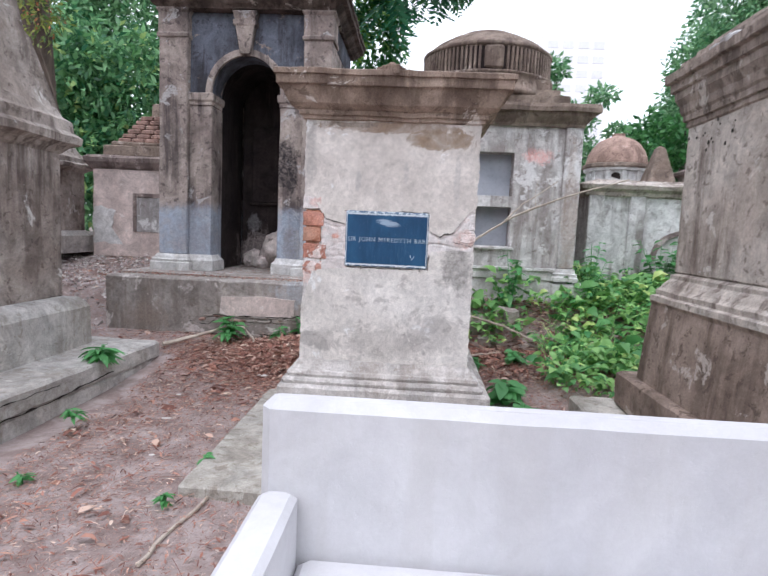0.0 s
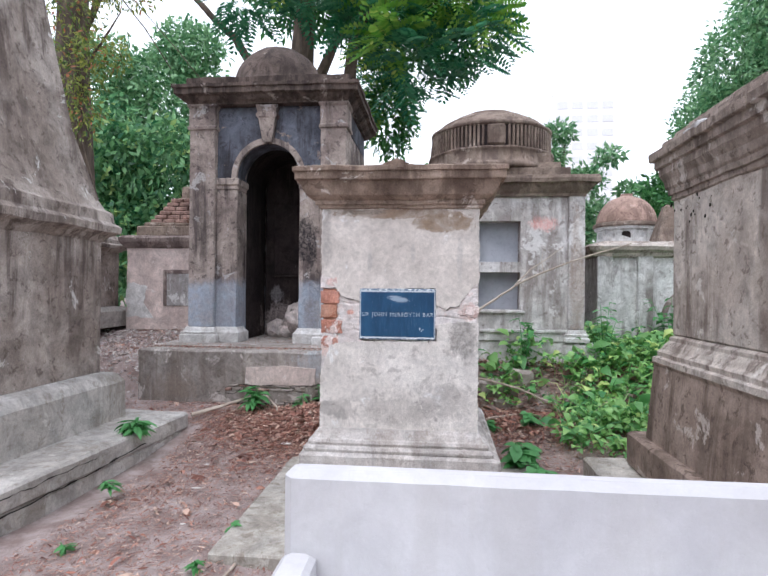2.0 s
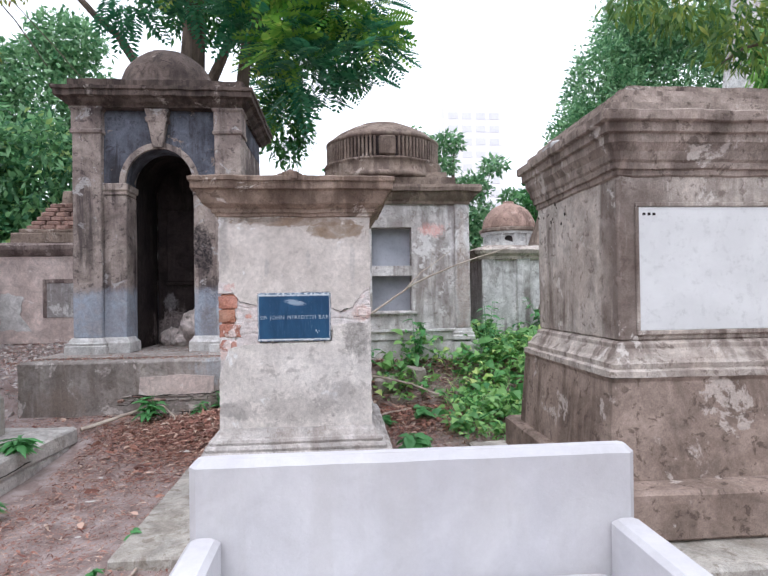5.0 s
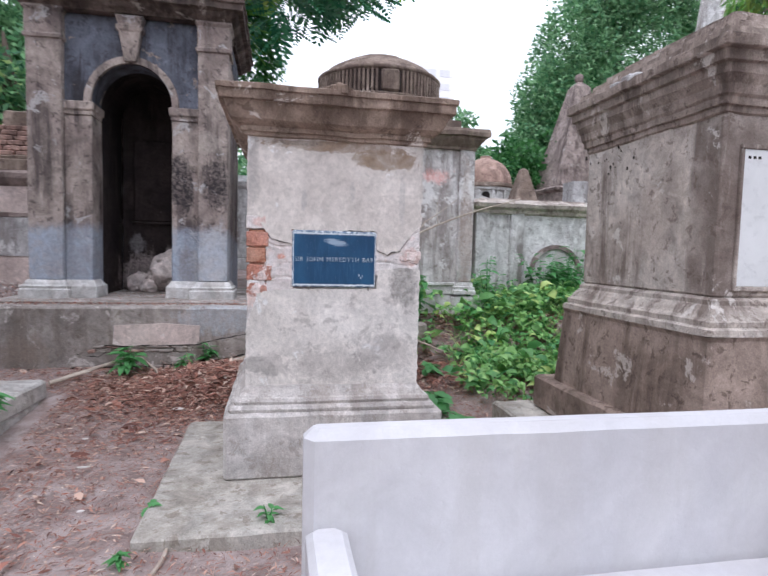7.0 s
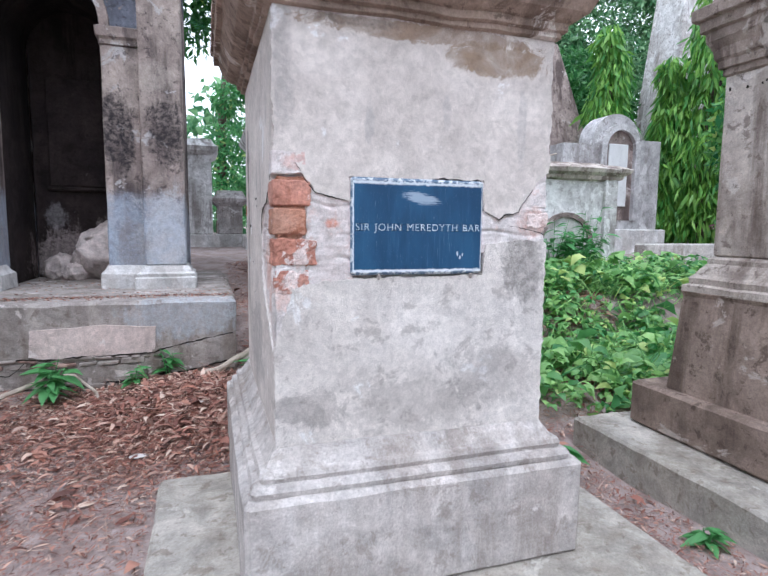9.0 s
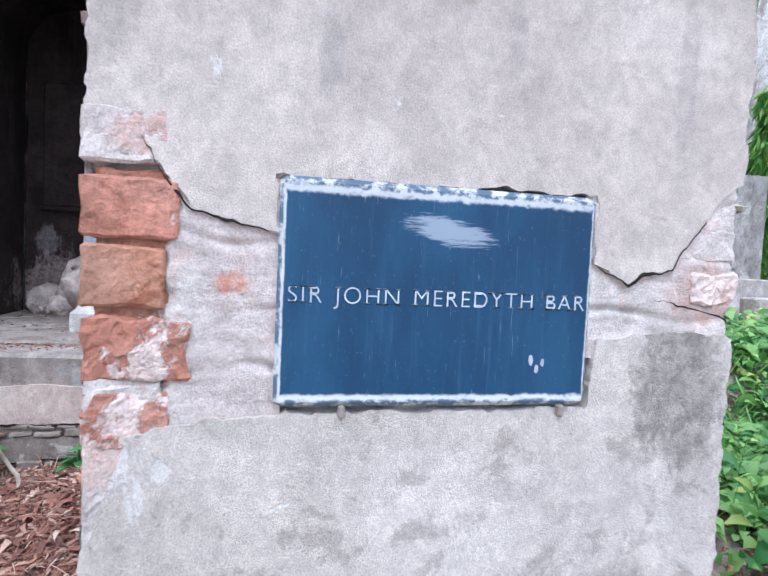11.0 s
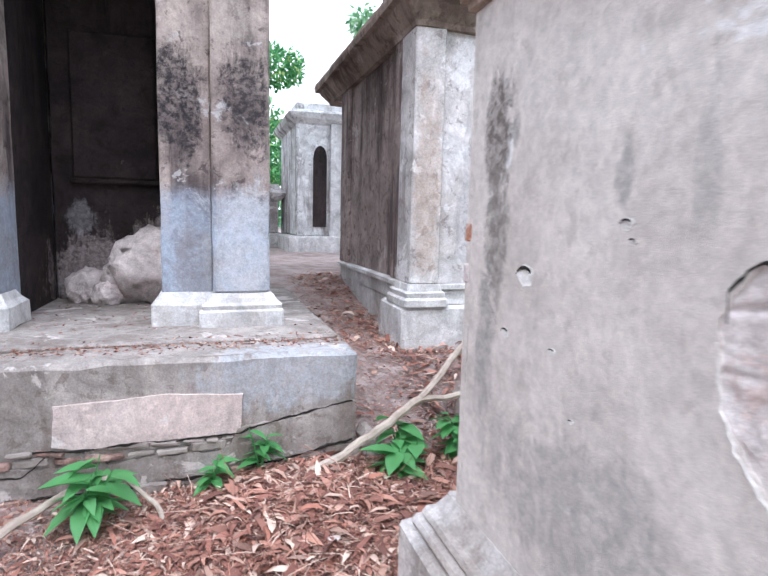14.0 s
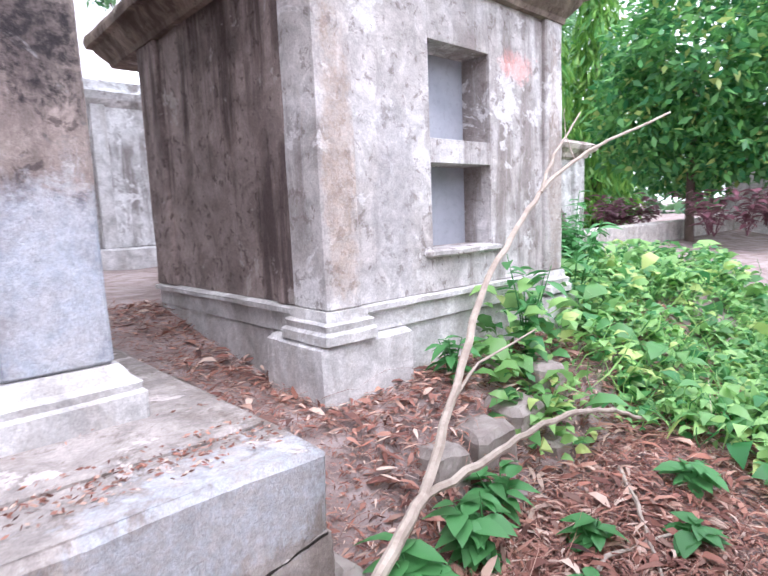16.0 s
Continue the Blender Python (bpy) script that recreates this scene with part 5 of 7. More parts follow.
# ---------- domed tomb ----------
def domed_tomb():
    t = thing("niche_tomb", "pale streaked tomb with whitewashed arched niche", "tomb")
    X0, X1, Y0, Y1 = 2.42, 4.45, 7.52, 9.6
    part("body", box(X0, X1, Y0, Y1, 0.55, 2.0, 0.014, 0.12, 0.006, seed=81), M_NICHE, t)
    for x in (2.42, 2.95, 4.24):
        part("pilaster", box(x, x + 0.2, Y0 - 0.05, Y0 + 0.05, 0.55, 1.98, 0.01, 0.1, 0.004, seed=x), M_NICHE, t)
    part("cornice", moulding((X0, X1, Y0, Y1), [(0.0, 1.95), (0.06, 1.97), (0.07, 2.01), (0.13, 2.05), (0.15, 2.10), (0.08, 2.13), (0.0, 2.16)], 0.1, 0.008, seed=82), M_RIGHT, t)
    arc = [(3.68 - 0.36 * math.cos(a), 1.13 + 0.36 * math.sin(a)) for a in np.linspace(0, math.pi, 15)]
    part("arched_niche", sheet([(3.32, 0.6)] + arc + [(4.04, 0.6)], 0.03, "y", Y0 - 0.012, 0), M_WHITE, t, "whitewashed arched niche")
    bm = bmesh.new()
    rings = []
    for a in np.linspace(0, math.pi, 15):
        rings.append([bm.verts.new((3.68 - r * math.cos(a), y, 1.13 + r * math.sin(a))) for r, y in ((0.35, Y0), (0.35, Y0 - 0.045), (0.41, Y0 - 0.045), (0.41, Y0))])
    for a, b in zip(rings, rings[1:]):
        for i in range(4):
            bm.faces.new((a[i], b[i], b[(i + 1) % 4], a[(i + 1) % 4]))
    part("niche_arch", bm, M_FAR_SIDE, t)
    part("roof_slab", box(X0 + 0.1, X1 - 0.1, Y0 + 0.1, Y1 - 0.1, 2.12, 2.19, 0.02, 0.12, 0.008, seed=84), M_RIGHT, t)
    t = thing("domed_tomb", "small reddish dome on a whitewashed drum behind", "tomb")
    cx, cy = 4.27, 12.0
    part("body", box(cx - 0.9, cx + 0.9, cy - 0.9, cy + 0.9, 0.5, 2.42, 0.02, 0.2, 0.008, seed=83), M_NICHE, t)
    part("drum", turned([(0.80, 2.40), (0.78, 2.46), (0.60, 2.50), (0.58, 2.78), (0.64, 2.80), (0.65, 2.86)], 24, (cx, cy), 0.006), M_WHITE, t, "whitewashed drum with small openings")
    for i in range(7):
        a = -math.pi / 2 + (i - 2.6) * 0.52
        turn = Matrix.Translation((cx, cy, 0)) @ Matrix.Rotation(a + math.pi / 2, 4, "Z")
        bm = box(-0.04, 0.04, -0.03, 0.03, 2.50, 2.81, 0.008, 0.1, 0.003)
        bmesh.ops.transform(bm, matrix=turn @ Matrix.Rotation(0.26, 4, "Z") @ Matrix.Translation((0, -0.585, 0)), verts=bm.verts)
        part("drum_pilaster", bm, M_WHITE, t)
        arc = [(-0.085 * math.cos(b), 2.68 + 0.07 * math.sin(b)) for b in np.linspace(0, math.pi, 9)]
        # Openings are flat sheets; two have their inner shade painted on
        bm = sheet([(-0.085, 2.62 + 0.02 * (i % 3))] + arc + [(0.085, 2.60 + 0.02 * (i % 2))], 0.012, "y", -0.592, 0.006, i, 0.02)
        bmesh.ops.transform(bm, matrix=turn, verts=bm.verts)
        part("drum_opening", bm, M_SOOT_SHADE if i in (2, 5) else M_NICHE, t)
    part("dome_ring", turned([(0.66, 2.85), (0.68, 2.88), (0.67, 2.93), (0.62, 2.95)], 32, (cx, cy), 0.004), M_DRUM, t)
    dome = [(0.62, 2.93)] + [(0.61 * math.cos(a), 2.95 + 0.60 * math.sin(a)) for a in np.linspace(0.05, 1.35, 10)] + [(0.12, 3.56), (0.13, 3.59), (0.03, 3.60)]
    part("dome", turned(dome, 36, (cx, cy), 0.008), M_DOME, t, "reddish plaster dome", True)


domed_tomb()


def stele():
    t = thing("arched_stele", "grey round-topped headstone on a white base", "headstone")
    part("base", box(5.6, 7.45, 9.65, 10.3, 0.7, 1.34, 0.02, 0.15, 0.006, seed=91), M_WHITE, t, "white limewashed base")
    arc = [(6.32 - 0.52 * math.cos(a), 2.86 + 0.52 * math.sin(a)) for a in np.linspace(0, math.pi, 17)]
    part("slab", sheet([(5.75, 1.34), (5.75, 2.2), (5.2, 2.4), (5.2, 2.82), (5.78, 2.84)] + arc + [(6.86, 2.95), (7.3, 2.95), (7.3, 1.34)], 0.4, "y", 9.75), M_GREY, t)
    arc = [(6.36 - 0.31 * math.cos(a), 2.78 + 0.31 * math.sin(a)) for a in np.linspace(0, math.pi, 15)]
    part("recess", sheet([(6.05, 1.5)] + arc + [(6.67, 1.5)], 0.03, "y", 9.74), M_FAR_SIDE, t)
    bm = bmesh.new()
    rings = []
    for x, z in [(-0.31, 1.5)] + [(-0.31 * math.cos(a), 2.78 + 0.31 * math.sin(a)) for a in np.linspace(0, math.pi, 15)] + [(0.31, 1.5)]:
        k = Vector((x, 0.0 if z <= 2.78 else z - 2.78)).normalized() * 0.11
        rings.append([bm.verts.new((6.36 + x + k.x * q, y, z + k.y * q)) for q, y in ((0, 9.75), (0, 9.66), (1, 9.66), (1, 9.75))])
    for a, b in zip(rings, rings[1:]):
        for i in range(4):
            bm.faces.new((a[i], b[i], b[(i + 1) % 4], a[(i + 1) % 4]))
    part("arch_moulding", bm, M_GREY, t)
    part("tablet", box(6.13, 6.55, 9.715, 9.74, 1.75, 2.85, 0.01, 0.2, 0.002), M_MARBLE, t, "pale marble tablet")


stele()


def spire(name, label, x, y, z0, w, h, mat, ball=True):
    t = thing(name, label, "tomb", at=(x, y, z0))
    part("pedestal", box(-w * 0.66, w * 0.66, -w * 0.66, w * 0.66, -0.6, 1.5, 0.02, 0.2, 0.01, seed=x), mat, t)
    part("cornice", moulding((-w * 0.66, w * 0.66, -w * 0.66, w * 0.66), [(0.0, 1.46), (0.1, 1.5), (0.12, 1.56), (0.0, 1.62)], 0.2, 0.008), mat, t)
    part("obelisk", loft([(1.62 + h * f, -w * k, w * k, -w * k, w * k) for f, k in ((0, 0.56), (0.025, 0.56), (0.03, 0.50), (0.32, 0.38), (0.64, 0.25), (0.95, 0.125), (1.0, 0.04))], 0.15, 0.005, seed=y), mat, t)
    if ball:
        part("finial", turned([(0.05, 1.6 + h), (0.10, 1.64 + h), (0.13, 1.73 + h), (0.10, 1.82 + h), (0.03, 1.86 + h)], 16), mat, t, "", True)


spire("spire_tomb", "brown obelisk with a ball finial among trees", 7.93, 14.5, 1.60, 1.75, 3.05, M_FAR_SIDE)
spire("spire_tomb", "small brown obelisk behind the niche tomb", 4.62, 10.75, 0.6, 0.62, 0.95, M_DRUM, False)
spire("spire_tomb", "tall pale grey obelisk half hidden by hanging leaves", 12.5, 14.6, 1.0, 1.8, 9.5, M_FAR, False)


def block_tomb(label, x0, x1, y0, y1, h, mat, cx=None):
    t = thing("block_tomb", label, "tomb")
    part("base", box(x0 - 0.15, x1 + 0.15, y0 - 0.15, y1 + 0.15, 0.6, 1.15, 0.02, 0.2, 0.008, seed=x0), M_WHITE, t)
    part("wall", box(x0, x1, y0, y1, 1.15, h, 0.02, 0.2, 0.008, seed=x1), mat, t)
    part("cornice", moulding((x0, x1, y0, y1), [(0.0, h - 0.02), (0.1, h + 0.06), (0.14, h + 0.14), (0.05, h + 0.2), (0.0, h + 0.3)], 0.2, 0.01), mat, t)
    if cx is not None:
        arc = [(cx - 0.11 * math.cos(a), h - 0.55 + 0.2 * math.sin(a)) for a in np.linspace(0, math.pi, 13)]
        part("niche_pilaster", box(cx + 0.16, cx + 0.34, y0 - 0.06, y0 + 0.05, 1.15, h, 0.01, 0.2, 0.006), M_WHITE, t)
        # No recess here: a flat sheet coloured like the niche's shade
        part("niche", sheet([(cx - 0.11, 1.3)] + arc + [(cx + 0.11, 1.3)], 0.03, "y", y0 - 0.015), M_SOOT_SHADE, t, "dark arched niche, its shade a flat sheet")


block_tomb("grey tomb with a dark arched niche, its shade a flat sheet behind", 0.12, 2.2, 12.0, 14.0, 2.95, M_NICHE, 0.50)
block_tomb("tall pale tomb beyond the leaf path", -1.9, -0.6, 13.2, 14.6, 2.75, M_NICHE)
block_tomb("grey tomb behind the purple shrubs", 12.6, 15.4, 6.2, 8.4, 2.6, M_GREY)
block_tomb("weathered tomb at the end of the weeds", 13.0, 15.2, 2.6, 5.0, 3.0, M_FAR)
tagged(part("kerb_wall", box(5.5, 12.2, 8.05, 8.3, 0.6, 1.12, 0.02, 0.3, 0.01, seed=3), M_LEDGE), "low grey kerb wall beyond the weeds", "wall")
block_tomb("low pale tomb beyond the leaf path", -0.5, 0.0, 13.4, 14.2, 1.75, M_FAR)


# ---------- plants ----------
LEAF_MESHES = {}


def leaf_mesh(mat):
    """An ovate leaf, one long, folded along its rib and drooping at the tip."""
    if mat.name not in LEAF_MESHES:
        rows = ((0.0, 0.01), (0.18, 0.15), (0.42, 0.21), (0.70, 0.14), (1.0, 0.004))
        verts, faces = [], []
        for y, w in rows:
            z = 0.10 * y - 0.28 * y * y
            verts += [(-w, y, z + w * 0.35), (0, y, z), (w, y, z + w * 0.35)]
        for i in range(4):
            for k in (0, 1):
                a = i * 3 + k
                faces.append((a, a + 1, a + 4, a + 3))
        mesh = bpy.data.meshes.new("leaf")
        mesh.from_pydata(verts, [], faces)
        mesh.polygons.foreach_set("use_smooth", [True] * len(faces))
        mesh.materials.append(mat)
        LEAF_MESHES[mat.name] = mesh
    return LEAF_MESHES[mat.name]


def weed(name, label, at, stems, height, leaf, rng, mat=M_WEED, spread=0.5, per=9, droop=0.25, wide=0.42):
    t = thing(name, label, "plant", at=at)
    cs, ds = [], []
    for _ in range(stems):
        a = rng.uniform(0, math.tau)
        lean = rng.uniform(0.1, spread)
        h = height * rng.uniform(0.6, 1.1)
        top = Vector((math.cos(a) * lean * h, math.sin(a) * lean * h, h))
        mid = top * 0.5 + Vector((0, 0, 0.08 * h))
        part("stem", tube([(0, 0, -0.02), mid, top], [0.006, 0.005, 0.002], 5), mat, t)
        for i in range(per):
            f = 0.25 + 0.75 * (i + rng.uniform(0, 1)) / per
            p = (mid * (f * 2) if f < 0.5 else mid.lerp(top, f * 2 - 1))
            b = rng.uniform(0, math.tau)
            cs.append(p)
            ds.append((math.cos(b), math.sin(b), rng.uniform(-0.1, 0.5)))
    for c, d in zip(cs, ds):
        d = (Vector(d) + Vector((0, 0, -droop))).normalized()
        side = d.cross(Vector((rng.uniform(-0.3, 0.3), rng.uniform(-0.3, 0.3), 1))).normalized()
        k = leaf * rng.uniform(0.6, 1.25)
        ob = finish("leaf", leaf_mesh(mat), None, t)
        ob.matrix_basis = Matrix.Translation(c) @ Matrix((side, d, side.cross(d))).transposed().to_4x4() @ Matrix.Diagonal((k * wide / 0.42, k, k, 1))
    return t


RNG = np.random.default_rng(11)


def zat(x, y):
    return float(ground_z(x, y))


# undergrowth between the tombs
def undergrowth():
    cs, ds = [], []
    rng = np.random.default_rng(3)
    for _ in range(760):
        x, y = rng.uniform(0.85, 5.2), rng.uniform(4.55, 7.6)
        if (x < 2.05 and y > 6.2) or (x > 1.4 and y < 4.4) or (x < 1.25 and y < 5.0) or (x > 2.35 and y > 7.4):
            continue
        if ((x - 0.85) / 0.85) ** 2 + ((y - 5.3) / 0.55) ** 2 < 1:
            continue
        if x < 1.0 + 0.4 * math.sin(y * 3) and y < 5.6 and rng.uniform() < 0.6:
            continue
        if math.sin(x * 4.1 + 1.3 * y) * math.sin(y * 5.3 - x) < -0.45 and y < 6.9:
            continue
        h = rng.uniform(0.06, 0.30) * (1.3 if y > 6 else 0.85)
        k = int(rng.integers(12, 30))
        r = rng.uniform(0.08, 0.2)
        a = rng.uniform(0, math.tau, k)
        rr = r * np.sqrt(rng.uniform(0, 1, k))
        px, py = x + rr * np.cos(a), y + rr * np.sin(a)
        cs.append(np.stack([px, py, ground_z(px, py) + h * rng.uniform(0.2, 1, k)], 1))
        ds.append(np.stack([np.cos(a), np.sin(a), rng.uniform(-0.2, 0.7, k)], 1))
    c, d = np.concatenate(cs), unit(np.concatenate(ds) + np.array([0, 0, -0.15]))
    k = len(c)
    side = unit(np.cross(d, np.array([0, 0, 1.0]) + rng.normal(0, 0.45, (k, 3))))
    ln = (0.088 * np.exp(rng.normal(0, 0.40, k)))[:, None]
    ob = blades("undergrowth", c, d, side, ln, ln * rng.uniform(0.42, 0.72, (k, 1)), rng.uniform(0.1, 0.6, (k, 1)), M_UNDER)
    tagged(ob, "green leafy weeds covering the ground between tombs", "weeds", kind="stuff")
    n = 1500
    x, y = rng.uniform(1.5, 4.9, n), rng.uniform(4.9, 7.3, n)
    keep = ~((x < 2.05) & (y > 6.2))
    x, y = x[keep], y[keep]
    k = len(x)
    a = rng.uniform(0, math.tau, k)
    d = unit(np.stack([np.cos(a), np.sin(a), rng.uniform(0.3, 1.8, k)], 1))
    side = unit(np.cross(d, rng.normal(size=(k, 3))))
    ob = blades("grass_blades", np.stack([x, y, ground_z(x, y)], 1), d, side, rng.uniform(0.18, 0.45, (k, 1)), rng.uniform(0.007, 0.014, (k, 1)), rng.uniform(0.3, 0.9, (k, 1)), M_UNDER)
    tagged(ob, "long green grass blades among the weeds", "grass", kind="stuff")


undergrowth()
WEEDS = ((-1.72, 5.45, 0.32, 0.15, 6, "tall green weed against the platform"), (-1.0, 5.62, 0.24, 0.12, 3, "small green weed in the platform crack"),
         (-1.22, 5.58, 0.14, 0.10, 3, "tiny weed at the platform foot"), (0.95, 4.35, 0.24, 0.16, 7, "broad-leaved weed beside the plaque tomb"),
         (1.25, 6.15, 0.62, 0.14, 5, "tall weed against the drum tomb"), (-0.30, 5.52, 0.24, 0.14, 3, "broad-leaved weed beside the platform corner"),
         (0.05, 5.55, 0.25, 0.13, 6, "weed by the dry branch"), (0.35, 5.7, 0.22, 0.13, 5, "weed by the broken stones"), (1.02, 3.9, 0.20, 0.17, 6, "broad-leaved weed beside the plaque tomb"),
         (-0.35, 2.72, 0.09, 0.06, 3, "small seedling on the slab"), (-0.98, 2.50, 0.07, 0.06, 3, "small seedling on the earth"), (-0.95, 2.92, 0.08, 0.07, 3, "small seedling by the slab corner"),
         (-1.82, 2.66, 0.06, 0.06, 3, "seedling at the ledge foot"), (1.28, 3.15, 0.08, 0.10, 3, "flat weed on the step"), (3.3, 7.2, 0.75, 0.16, 9, "tall weed before the arched niche"),
         (3.75, 7.25, 0.9, 0.15, 9, "tall weed before the arched niche"), (2.2, 6.4, 0.7, 0.13, 6, "tall weed beside the drum tomb"), (0.45, 5.35, 0.12, 0.11, 3, "broad-leaved seedling among dead leaves"), (0.75, 5.1, 0.10, 0.12, 3, "broad-leaved seedling among dead leaves"),
         (1.15, 5.25, 0.12, 0.12, 4, "broad-leaved seedling among dead leaves"), (0.2, 5.2, 0.10, 0.10, 3, "broad-leaved seedling among dead leaves"), (-0.40, 5.42, 0.16, 0.16, 2, "broad-leaved weed beside the platform corner"), (0.62, 6.18, 0.2, 0.12, 4, "weed at the foot of the drum tomb"))
for x, y, h, lf, st, text in WEEDS:
    weed("weed", text, (x, y, zat(x, y) + (0.06 if -0.9 < x < 1.0 and 2.6 < y < 4.3 else 0)), st, h, lf, RNG, wide=0.62 if "broad" in text or "branch" in text else 0.42, per=6 if st < 4 else 8)
for x, y in ((3.55, 7.05), (3.75, 7.15), (3.65, 7.3)):
    weed("weed", "bushy dark green weed heaped before the arched niche", (x, y, zat(x, y)), 9, 0.62, 0.15, RNG, per=9, spread=0.35)
weed("fern", "small fern growing on the grey ledge", (-2.28, 4.15, 0.25), 9, 0.09, 0.16, RNG, M_WEED, 1.3, 7, 0.3, 0.3)
weed("fern", "small fern growing from the ledge crack", (-2.02, 3.4, 0.04), 6, 0.08, 0.09, RNG, M_WEED, 1.0, 6, 0.3, 0.3)


# dead leaves
def litter():
    rng = np.random.default_rng(5)
    n = 520000
    x, y = rng.uniform(-4.5, 3.2, n), rng.uniform(1.0, 8.5, n)
    x[:80000], y[:80000] = rng.normal(-0.6, 0.75, 80000), rng.normal(5.15, 0.38, 80000)
    dens = 0.55 + 0.9 * np.exp(-((x + 0.9) ** 2 / 1.1 + (y - 5.0) ** 2 / 0.7)) + 0.9 * smooth01(-0.6, -0.2, x) * smooth01(4.7, 5.2, y) + 0.8 * smooth01(0.6, 1.0, x) * smooth01(2.9, 3.4, y)
    dens = dens + 0.35 * np.exp(-((x + 1.7) ** 2 / 0.12))
    keep = rng.uniform(0, 1, n) < np.clip(dens, 0, 1)
    keep &= ~((x > -0.98) & (x < 1.05) & (y > 2.58) & (y < 4.34))
    keep &= ~((x > -0.62) & (x < 0.66) & (y > 3) & (y < 4.75))
    keep &= ~((x < -0.5) & (y > 5.66) & (x > -3.2))
    keep &= ~((x > 1.38) & (y < 4.3))
    keep &= ~((x > 0.0) & (x < 1.95) & (y > 6.36))
    keep &= ~((x < -2.05) & (y < 4.95))
    x, y = x[keep], y[keep]
    k = len(x)
    c = np.stack([x, y, ground_z(x, y) + rng.uniform(0.003, 0.03, k)], 1)
    a = rng.uniform(0, math.tau, k)
    d = np.stack([np.cos(a), np.sin(a), rng.normal(0, 0.18, k)], 1)
    d = unit(d)
    s = unit(np.cross(d, np.array([0, 0, 1.0]) + rng.normal(0, 0.35, (k, 3))))
    ln = (0.022 * np.clip(np.exp(rng.normal(0, 0.6, k)), 0.2, 3.4))[:, None]
    mound = np.exp(-((x + 0.9) ** 2 / 0.8 + (y - 5.1) ** 2 / 0.5)) + smooth01(-0.5, 0.2, x) * smooth01(4.6, 5.2, y)
    ln = ln * (1 + 0.9 * np.clip(mound, 0, 1) * rng.uniform(0, 1, k))[:, None]
    ln = ln * (0.72 + 0.28 * np.clip(mound, 0, 1))[:, None]
    twig = rng.uniform(0, 1, k) < 0.035
    ln[twig] *= rng.uniform(2.5, 6, twig.sum())[:, None]
    ln = ln * 1.1
    wd = ln * (0.05 + 0.26 * rng.uniform(0, 1, k) ** 2.2)[:, None]
    big = (rng.uniform(0, 1, k) < 0.006 * (0.3 + np.clip(mound, 0, 1))) & ~twig
    ln[big] = rng.uniform(0.07, 0.13, big.sum())[:, None]
    wd[big] = ln[big] * rng.uniform(0.28, 0.42, big.sum())[:, None]
    wd[twig] = 0.0032
    tagged(blades("leaf_litter", c, d, s, ln, wd, rng.uniform(-0.25, 0.45, (k, 1)), M_LITTER, rng.normal(0, 0.16, (k, 1))), "brown dead leaves and chips strewn on earth", "leaf litter", kind="stuff")
    # on ledges and platform tops
    n = 1900
    x, y = rng.uniform(-3.1, -0.55, n), np.where(rng.uniform(0, 1, n) < 0.7, 5.78 + 0.22 * rng.uniform(0, 1, n) ** 0.6, rng.uniform(6.2, 7.5, n))
    keep = ~(((x < -2.2) | (x > -1.5)) & (y > 6.3))
    x, y = x[keep], y[keep]
    k = len(x)
    c = np.stack([x, y, np.where(y > 5.99, 0.806, 0.785) + rng.uniform(0, 0.012, k)], 1)
    q = leaves_at(c, 0.024, 0.008, rng, np.stack([rng.normal(size=k), rng.normal(size=k), rng.normal(0, 0.1, k)], 1), 0, 0.1)
    tagged(quads("leaf_litter", q, M_LITTER), "brown dead leaves lying on the tomb platform", "leaf litter", kind="stuff")


litter()


# broken stones along the bank and the platform's rubble foot
def stone_bm(w, d, h, seed):
    bm = box(-w / 2, w / 2, -d / 2, d / 2, 0, h, 0.03, 0.04, 0.0, 0.04)
    wobble(bm, 0.024, 5, seed)
    return bm


